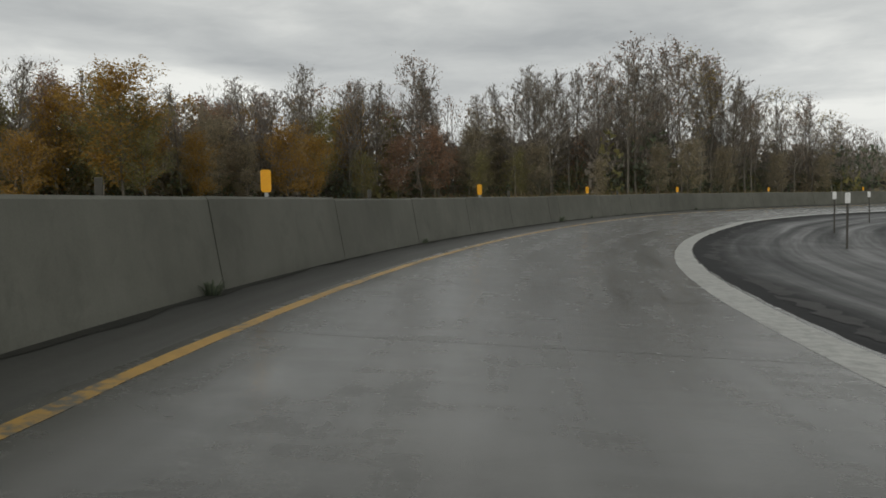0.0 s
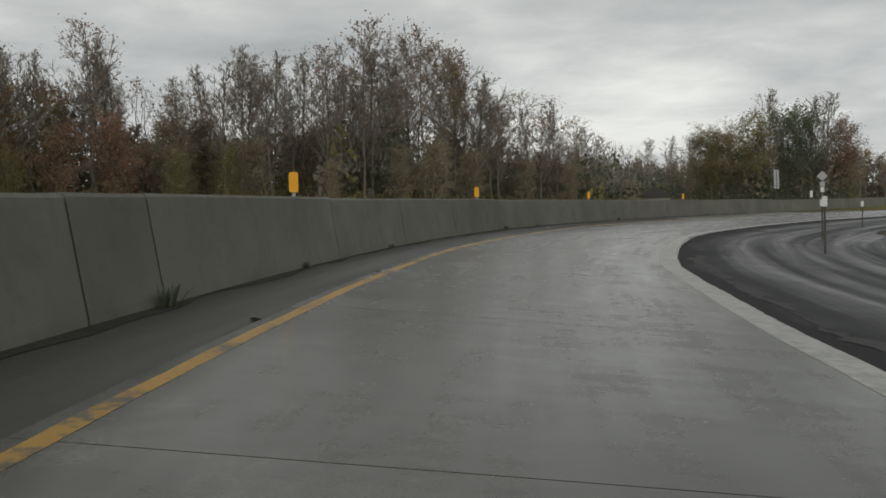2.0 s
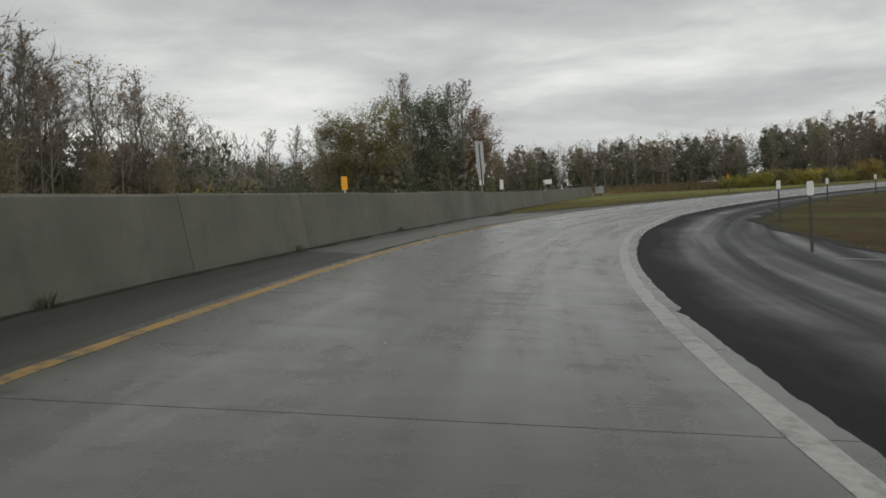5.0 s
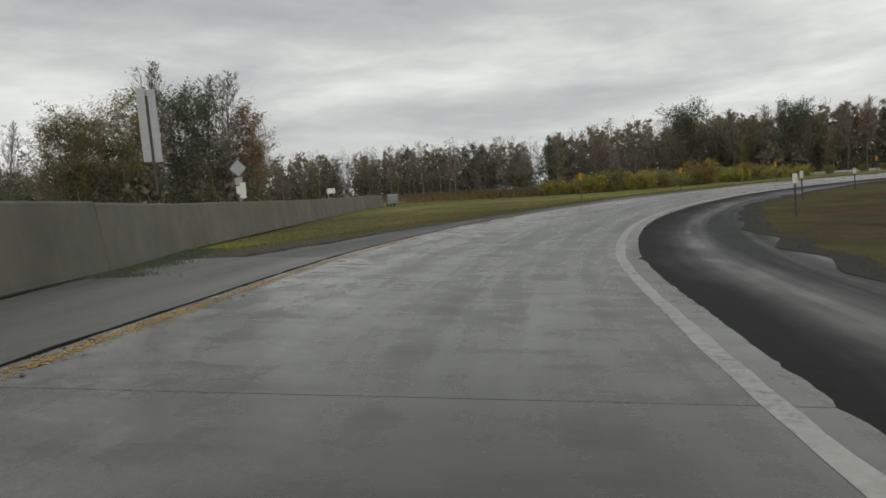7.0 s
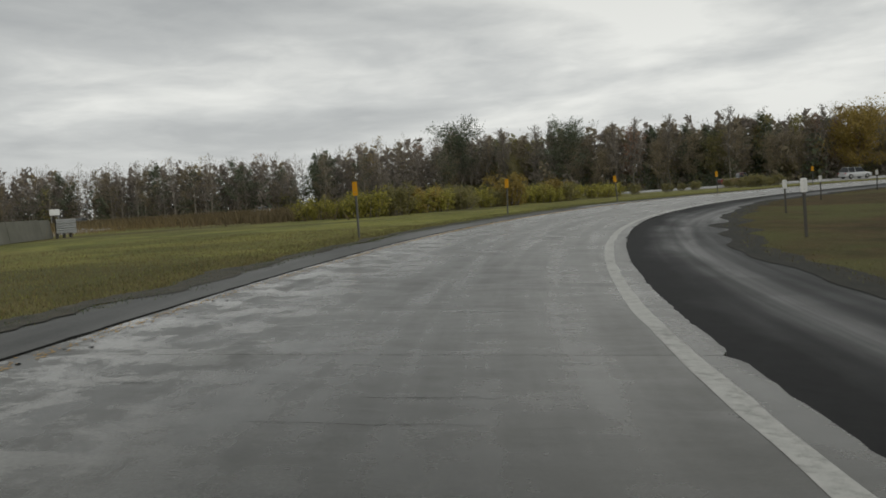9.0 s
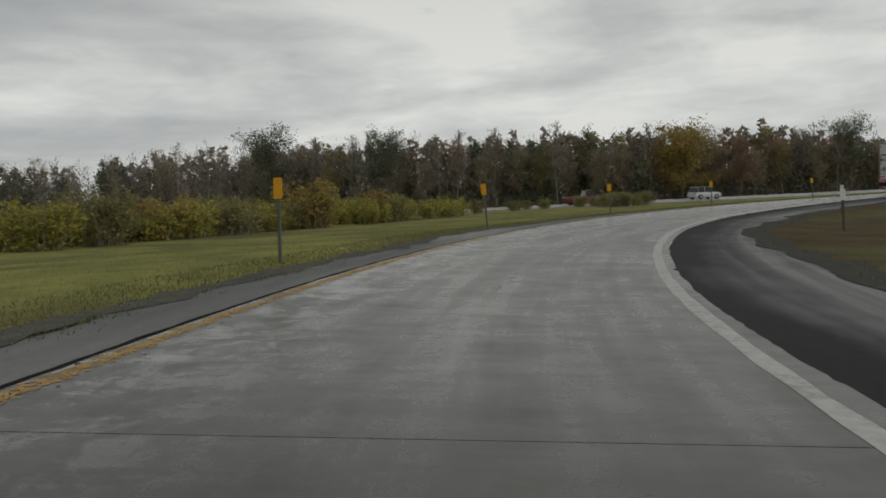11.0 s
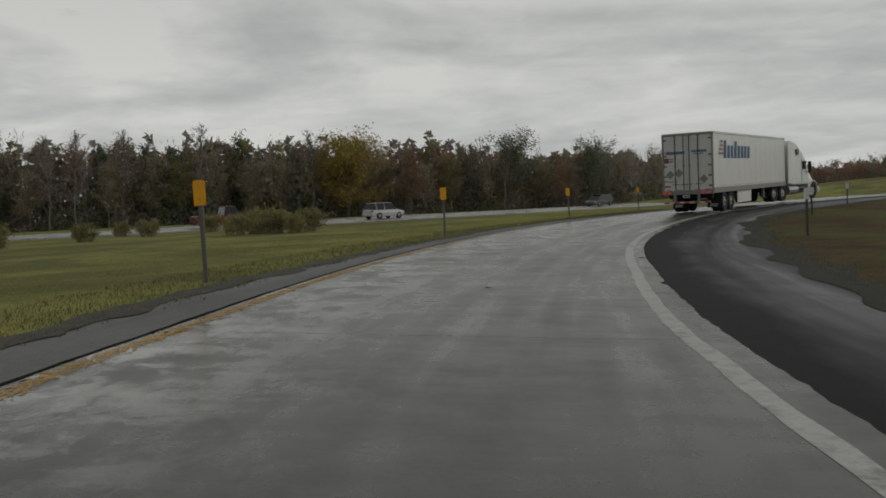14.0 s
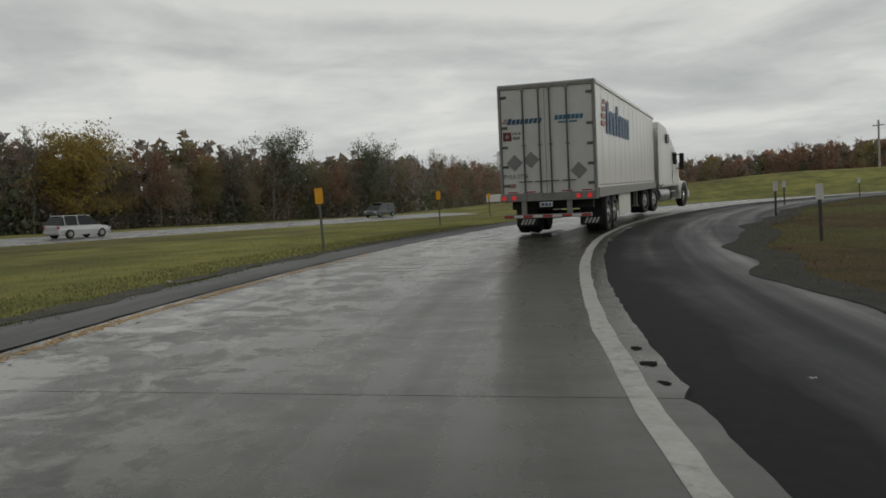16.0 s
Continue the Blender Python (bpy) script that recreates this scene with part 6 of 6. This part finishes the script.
    bmesh.ops.recalc_face_normals(bm, faces=bm.faces[:])
    part("hood", bm, M_TRUCK_WHITE, T, "white sloping hood")
    part("bumper", boxes((-1.15, 1.15, 21.5, 21.72, 0.4, 0.75), bevel=0.05), M_TRUCK_WHITE, T)
    part("windscreen", boxes((-1.0, 1.0, 0, 0.03, 0, 0.85), bevel=0.01), M_GLASS, T, "dark windscreen").matrix_basis = pose(0, 19.72, 2.02, 33, 0, 0)
    rest = part("exhaust_stack", tube((0.07, (1.05, 16.85, 1.0), (1.05, 16.85, 3.6)), seg=14), M_CHROME, T, "chrome exhaust stack")
    turn = Matrix.Translation((0, 14.8, 0)) @ pose(0, 0, 0, 0, 0, -11) @ Matrix.Translation((0, -14.8, 0))
    for o in T.children:
        if o not in trailer_parts:
            o.matrix_basis = turn @ o.matrix_basis


build_truck()


# ---------- cars on the highway ----------
def car(name, label, x, y, z, heading, tilt, paint, length, height, width, kind, hub):
    c = empty(name, pose(x, y, z, 0, tilt, -heading))
    tagged(c, label, "car" if kind != "pickup" else "pickup truck")
    L2, W2 = length / 2, width / 2
    if kind == "pickup":
        low = ((-1, 0.33, 0.98), (-0.97, 0.28, 1.06), (-0.1, 0.28, 1.06), (0.35, 0.28, 1.08), (0.88, 0.28, 1.0), (0.98, 0.3, 0.86), (1, 0.4, 0.7))
        roof = ((-0.12, 1.06), (-0.06, height - 0.08), (0.0, height), (0.26, height), (0.46, 1.08))
    elif kind == "van":
        low = ((-1, 0.35, 0.95), (-0.97, 0.28, 1.02), (0.2, 0.27, 1.0), (0.72, 0.27, 0.92), (0.96, 0.3, 0.74), (1, 0.4, 0.62))
        roof = ((-0.97, 1.02), (-0.9, height - 0.08), (-0.8, height), (0.2, height - 0.02), (0.4, height - 0.2), (0.74, 0.92))
    else:
        low = ((-1, 0.38, 0.86), (-0.97, 0.28, 0.98), (0.3, 0.27, 0.95), (0.55, 0.27, 0.94), (0.9, 0.28, 0.82), (0.99, 0.3, 0.7), (1, 0.42, 0.6))
        roof = ((-0.96, 0.98), (-0.8, height - 0.1), (-0.66, height), (0.1, height), (0.25, height - 0.08), (0.54, 0.94)) if kind == "suv" else ((-0.7, 0.9), (-0.42, height), (0.08, height), (0.48, 0.9))
    bm = bmesh.new()
    rows = []
    for u, z0, z1 in low:
        t = W2 * (1 - 0.18 * max(0, abs(u) - 0.8) / 0.2)
        rows.append([bm.verts.new(q) for q in ((-t * 0.94, u * L2, z0), (-t, u * L2, (z0 + z1) * 0.5), (-t * 0.95, u * L2, z1), (t * 0.95, u * L2, z1), (t, u * L2, (z0 + z1) * 0.5), (t * 0.94, u * L2, z0))])
    for a, b in zip(rows, rows[1:]):
        for i in range(6):
            bm.faces.new((a[i], a[(i + 1) % 6], b[(i + 1) % 6], b[i]))
    bm.faces.new(rows[0])
    bm.faces.new(rows[-1])
    bmesh.ops.recalc_face_normals(bm, faces=bm.faces[:])
    part("body", bm, paint, c)

    def shell(prof, inset, shrink):
        b2 = bmesh.new()
        zs = [z for _, z in prof]
        z0, z1 = min(zs), max(zs)
        vs = []
        for sx in (-1, 1):
            for u, z in prof:
                w = (W2 * 0.94) - (z - z0) / (z1 - z0) * 0.2 - shrink
                vs.append(b2.verts.new((sx * w, u * L2, z)))
        m = len(prof)
        b2.faces.new(vs[:m])
        b2.faces.new(list(reversed(vs[m:])))
        for i in range(m - 1):
            b2.faces.new((vs[i], vs[m + i], vs[m + i + 1], vs[i + 1]))
        b2.faces.new((vs[m - 1], vs[2 * m - 1], vs[m], vs[0]))
        bmesh.ops.recalc_face_normals(b2, faces=b2.faces[:])
        return b2
    part("greenhouse", shell(roof, 0, 0.0), M_GLASS, c, "dark tinted windows")
    u0, u1 = roof[0][0], roof[-1][0]
    top = [(u, z) for u, z in roof if z > height - 0.22]
    part("roof", boxes((-W2 + 0.27, W2 - 0.27, top[0][0] * L2, top[-1][0] * L2, height - 0.05, height + 0.015), bevel=0.02), paint, c)
    for u in ((top[0][0] + top[-1][0]) / 2, top[0][0] + 0.03):
        for sx in (-1, 1):
            b3 = bmesh.new()
            zl = 0.95
            vs = [b3.verts.new(q) for q in ((sx * (W2 * 0.955), (u - 0.02) * L2, zl), (sx * (W2 * 0.955), (u + 0.02) * L2, zl), (sx * (W2 * 0.94 - 0.19), (u + 0.02) * L2, height), (sx * (W2 * 0.94 - 0.19), (u - 0.02) * L2, height))]
            b3.faces.new(vs)
            bmesh.ops.solidify(b3, geom=b3.faces[:], thickness=0.02)
            part("pillar", b3, paint, c)
    for yy in (-0.6 * L2, 0.62 * L2):
        for sx in (-1, 1):
            wheel(c, sx * (W2 - 0.1), yy, 0.34, 0.22, sx, rim_mat=hub)
    for sx in (-1, 1):
        part("headlight", boxes((sx * W2 * 0.72 - 0.18, sx * W2 * 0.72 + 0.18, L2 - 0.12, L2 + 0.005, 0.62, 0.76), bevel=0.02), M_WHITE_TAPE, c, "pale headlight")
        part("tail_light", boxes((sx * W2 * 0.8 - 0.12, sx * W2 * 0.8 + 0.12, -L2 - 0.01, -L2 + 0.08, 0.72, 0.92), bevel=0.02), M_RED_TAPE, c, "red tail light")
    part("front_bumper", boxes((-W2 * 0.9, W2 * 0.9, L2 - 0.06, L2 + 0.04, 0.32, 0.5), bevel=0.03), M_BLACK if kind == "pickup" else paint, c)
    part("rear_bumper", boxes((-W2 * 0.9, W2 * 0.9, -L2 - 0.04, -L2 + 0.06, 0.34, 0.54), bevel=0.03), M_BLACK if kind == "pickup" else paint, c)


M_SILVER = plain("silver_car_paint", (0.55, 0.56, 0.57), 0.3, 0.4, 0.05)
M_GREYGREEN = plain("grey_green_car_paint", (0.10, 0.115, 0.11), 0.3, 0.3, 0.05)
M_DARKRED = plain("dark_red_car_paint", (0.12, 0.02, 0.022), 0.3, 0.2, 0.05)
M_BLACKCAR = plain("black_car_paint", (0.015, 0.015, 0.017), 0.25, 0.2, 0.05)
M_WHITECAR = plain("white_car_paint", (0.7, 0.7, 0.69), 0.3, 0.0, 0.04)


def on_highway(y, side):
    best = min(range(1, len(hl) - 1), key=lambda i: abs(hl[i].y - y))
    a, b = (hl[best], hl[best + 1]) if hl[best].y >= y else (hl[best - 1], hl[best])
    t = (y - a.y) / (b.y - a.y)
    p = a.lerp(b, t)
    f = (b - a).normalized()
    r = Vector((f.y, -f.x, 0))
    up = land(p.x, p.y)
    p = p + r * side
    way = math.degrees(math.atan2(f.x, f.y))
    z, lean = up + banked(side, y) + 0.004, 1.5 * bend(y)
    return (p.x, p.y, z, way, lean) if side > 0 else (p.x, p.y, z, way + 180, -lean)


car("suv", "silver compact SUV driving on the wet highway", *on_highway(72.5, 1.8), M_SILVER, 4.6, 1.66, 1.84, "suv", M_ALU)
car("minivan", "dark grey-green minivan on the wet highway", *on_highway(31.5, -1.8), M_GREYGREEN, 5.0, 1.75, 1.95, "van", M_ALU)
car("pickup", "dark red pickup truck on the wet highway", *on_highway(88.5, 1.8), M_DARKRED, 5.7, 1.85, 1.98, "pickup", M_ALU)
car("sedan", "black sedan on the wet highway", *on_highway(2, 1.8), M_BLACKCAR, 4.7, 1.45, 1.82, "sedan", M_ALU)
car("sedan", "white sedan far along the highway", *on_highway(176, -1.8), M_WHITECAR, 4.7, 1.45, 1.82, "sedan", M_ALU)
car("suv", "grey SUV far along the highway", *on_highway(232, 1.8), M_GREYGREEN, 4.6, 1.66, 1.84, "suv", M_ALU)


# ---------- signs and roadside furniture ----------
def board_sign():
    sg = empty("sign", pose(57.75, 95.1, 1.41, 0, -2, -36))
    tagged(sg, "tall narrow pair of pale sign boards standing on the barrier", "sign")
    part("board", boxes((-0.23, -0.04, 0, 0.02, 0.81, 2.57), bevel=0.004), M_SIGN_BACK, sg, "pale narrow board")
    part("board", boxes((0.03, 0.21, 0.03, 0.05, 0.79, 2.53), bevel=0.004), M_SIGN_BACK, sg, "pale narrow board")
    part("post", boxes((-0.03, 0.03, 0.022, 0.075, 0, 2.5), bevel=0.004), M_POST, sg)
    part("bracket", boxes((-0.2, 0.18, 0.022, 0.028, 2.38, 2.52), bevel=0.002), M_SIGN_BACK, sg)


def route_sign():
    sg = empty("route_sign", pose(104.9, 143.8, land(104.9, 143.8) - 0.05, 0, 0, -48))
    tagged(sg, "grey-backed diamond sign with two plates on a post", "sign")
    bm = bmesh.new()
    diamond(bm, 0, 0, 4.8, 0.85, 0.02)
    part("diamond", bm, M_SIGN_BACK, sg)
    part("plate", boxes((-0.38, 0.38, -0.02, 0, 3.1, 3.85), bevel=0.01), M_SIGN_BACK, sg)
    part("plate", boxes((-0.3, 0.3, -0.02, 0, 2.2, 3.0), bevel=0.01), M_WHITE_SHEET, sg)
    part("post", boxes((-0.05, 0.05, 0.0, 0.06, 0, 5.2), bevel=0.006), M_STEEL, sg)


def far_sign(x, y, w, h, z, yaw):
    sg = empty("road_sign", pose(x, y, land(x, y) - 0.05, 0, 0, yaw))
    tagged(sg, "pale rectangular road sign on two posts far off", "sign", "far signs")
    part("panel", boxes((-w / 2, w / 2, -0.02, 0.02, z, z + h), bevel=0.01), M_WHITE_SHEET, sg)
    for u in (-w * 0.35, w * 0.35):
        part("post", boxes((u - 0.05, u + 0.05, 0.02, 0.09, 0, z + h * 0.9), bevel=0.005), M_STEEL, sg)


board_sign()
route_sign()
far_sign(238, 250, 2.4, 1.5, 3.0, -40)
far_sign(258, 2, 2.6, 1.2, 1.6, -115)
post_marker(73.2, 108.9, 1.75, 0, -40, M_WHITE_SHEET, 0.28, 0.75, "white reflective marker near the barrier's bend", "white posts", M_POST)
for s, dz in ((9.5, 0.12), (20.5, 0.1), (34, 0.1), (50, 0.12)):
    p = at(s, barrier_face(s) - 1.4)
    st = empty("stub_post", pose(p.x, p.y, p.z - 0.06, 0, 0, 20))
    tagged(st, "short grey post behind the barrier", "post", "stub posts")
    part("shaft", boxes((-0.045, 0.045, -0.045, 0.045, 0, BARRIER_H + dz + 0.1), bevel=0.01), M_POST, st)


def guardrail():
    g = empty("guardrail", pose(106.5, 126.3, land(106.5, 126.3) - 0.05, 0, 0, 5))
    tagged(g, "short galvanised guardrail ending at the barrier", "guardrail")
    prof = ((0.0, 0.42), (-0.05, 0.46), (-0.05, 0.52), (0.0, 0.56), (-0.05, 0.6), (-0.05, 0.66), (0.0, 0.7))
    for lift in (-0.14, 0.15, 0.44):
        bm = bmesh.new()
        rows = []
        for i in range(9):
            v = i * 0.2
            rows.append([bm.verts.new((v, a - 0.02 * i, b + lift)) for a, b in prof])
        for a, b in zip(rows, rows[1:]):
            for i in range(len(prof) - 1):
                bm.faces.new((a[i], b[i], b[i + 1], a[i + 1]))
        bmesh.ops.solidify(bm, geom=bm.faces[:], thickness=0.006)
        part("beam", bm, M_RAIL, g, "corrugated steel beam")
    for i in range(3):
        v = 0.2 + i * 0.6
        part("post", boxes((v - 0.06, v + 0.06, 0.02, 0.16, 0, 1.08), bevel=0.006), M_POST, g)


guardrail()


# ---------- house, pylon and pole far off ----------
M_SIDING = plain("weathered_grey_siding", (0.24, 0.235, 0.22), 0.8)
M_ROOF = plain("dark_shingle_roof", (0.06, 0.055, 0.052), 0.85)


def house(x, y, yaw, w, d, wall_h, rise):
    h = empty("house", pose(x, y, land(x, y) - 0.05, 0, 0, yaw))
    tagged(h, "low grey house with a dark gabled roof among trees", "house")
    part("wall", boxes((-w / 2, w / 2, -d / 2, d / 2, 0, wall_h)), M_SIDING, h)
    bm = bmesh.new()
    e = 0.5
    a = [bm.verts.new(c) for c in ((-w / 2 - e, -d / 2 - e, wall_h), (w / 2 + e, -d / 2 - e, wall_h), (w / 2 + e, d / 2 + e, wall_h), (-w / 2 - e, d / 2 + e, wall_h), (-w / 2 - e, 0, wall_h + rise), (w / 2 + e, 0, wall_h + rise))]
    for f in ((0, 1, 5, 4), (1, 2, 5), (2, 3, 4, 5), (3, 0, 4), (3, 2, 1, 0)):
        bm.faces.new([a[i] for i in f])
    bmesh.ops.recalc_face_normals(bm, faces=bm.faces[:])
    roof = part("roof", bm, M_ROOF, h)
    part("chimney", boxes((1.0, 1.6, -0.3, 0.3, wall_h + rise * 0.5, wall_h + rise + 0.7)), M_ROOF, roof)
    for u in (-w * 0.32, w * 0.3):
        wn = part("window", boxes((u - 0.7, u + 0.7, -d / 2 - 0.03, -d / 2 + 0.02, 1.0, 2.1)), M_WHITE_TAPE, h, "white-framed window")
        part("pane", boxes((u - 0.6, u + 0.6, -d / 2 - 0.045, -d / 2 - 0.032, 1.1, 2.0)), M_GLASS, wn)
    part("door", boxes((-0.5, 0.45, -d / 2 - 0.03, -d / 2 + 0.02, 0.05, 2.1)), M_POST, h)


house(104.5, 195, -118, 7, 6.5, 2.3, 2.3)
house(99, 197.5, -112, 7.5, 6.5, 2.5, 2.5)


def pylon(x, y, h):
    p = empty("pylon", pose(x, y, -0.05, 0, 0, 30))
    tagged(p, "distant steel lattice power pylon", "pylon")

    def half(z):
        return 3.2 * (1 - z / h) ** 1.2 + 0.45
    for sx in (-1, 1):
        for sy in (-1, 1):
            bm = bmesh.new()
            for i in range(6):
                z0, z1 = h * i / 6, h * (i + 1) / 6
                cyl(bm, 0.13, (sx * half(z0), sy * half(z0), z0), (sx * half(z1), sy * half(z1), z1), 5)
            part("leg", bm, M_STEEL, p)
    for i in range(10):
        z0, z1 = h * i / 10, h * (i + 1) / 10
        a, b = half(z0), half(z1)
        for ang in range(4):
            m = Matrix.Rotation(ang * math.pi / 2, 4, "Z")
            bm = bmesh.new()
            cyl(bm, 0.08, m @ Vector((-a, -a, z0)), m @ Vector((b, -b, z1)), 4)
            part("brace", bm, M_STEEL, p)
    for z, w in ((h * 0.66, 6), (h * 0.79, 5), (h * 0.92, 4)):
        part("cross_arm", tube((0.14, (-w, 0, z), (w, 0, z)), (0.09, (-w, 0, z), (0, 0, z + 1.6)), (0.09, (w, 0, z), (0, 0, z + 1.6)), seg=5), M_STEEL, p)


pylon(605, -231, 36)


def utility_pole(x, y, h):
    z = bank_height(x, y)
    p = empty("utility_pole", pose(x, y, z - 0.1))
    tagged(p, "wooden utility pole on the grass bank", "pole")
    part("mast", tube((0.15, (0, 0, 0), (0, 0, h), )), M_SIGN_BACK, p)
    part("cross_arm", boxes((-1.0, 1.0, -0.06, 0.06, h - 0.9, h - 0.76), bevel=0.01), M_POST, p)


utility_pole(222, -46, 7.5)


# ---------- weeds and litter ----------
def weed_geo(seed, n, h):
    rng = random.Random(seed)
    vs, fs = [], []
    for i in range(n):
        a, r = rng.uniform(0, 6.283), 0.09 * math.sqrt(rng.random())
        p = Vector((r * math.cos(a), r * math.sin(a), 0))
        top = p * rng.uniform(1.4, 3.0) + Vector((0, 0, h * rng.uniform(0.4, 1.0)))
        sd = Vector((-math.sin(a), math.cos(a), 0)) * rng.uniform(0.006, 0.014)
        mid = p.lerp(top, 0.55) + Vector((0, 0, h * 0.12))
        q = len(vs)
        vs += [p - sd, p + sd, mid + sd, mid - sd, top]
        fs += [(q, q + 1, q + 2, q + 3), (q + 3, q + 2, q + 4)]
    return vs, fs


weed = raw("weed", *weed_geo(5, 46, 0.2), LEAVES["green"])
tagged(weed, "small dark green weed at the barrier's foot", "weed", "weeds")
spots = [(s, barrier_face(s) + 0.06, sc) for s, sc in ((9.2, 1.0), (20.3, 0.7), (36.6, 1.3), (41.4, 0.6), (47, 0.6), (59.4, 0.9), (63.5, 0.7), (76, 0.9), (84, 0.7), (92, 0.8))]
for i, (s, l, sc) in enumerate(spots):
    p = at(s, l)
    m = pose(p.x, p.y, p.z - 0.01, 0, 0, i * 67) @ Matrix.Diagonal((sc, sc, sc, 1))
    if i:
        copy_thing(weed, m)
    else:
        weed.matrix_basis = m


def scrap(x, y, w, label):
    bm = bmesh.new()
    rng = random.Random(int(x * 10))
    rows = [[bm.verts.new(((i - 1.5) * w / 3, (j - 1) * w / 3, 0.006 + rng.random() * w * 0.3)) for j in range(3)] for i in range(4)]
    for a, b in zip(rows, rows[1:]):
        for j in range(2):
            bm.faces.new((a[j], b[j], b[j + 1], a[j + 1]))
    bmesh.ops.solidify(bm, geom=bm.faces[:], thickness=0.004)
    ob = part("litter", bm, M_WHITE_SHEET)
    ob.matrix_basis = pose(x, y, land(x, y), 0, 0, x * 13)
    tagged(ob, label, "litter", "litter")


for x, y, w in ((18.9, 59.69, 0.09), (143.28, 75.14, 0.05), (153.32, 76.91, 0.1), (106.74, 97.52, 0.09)):
    scrap(x, y, w, "crumpled white paper scrap lying beside the ramp")
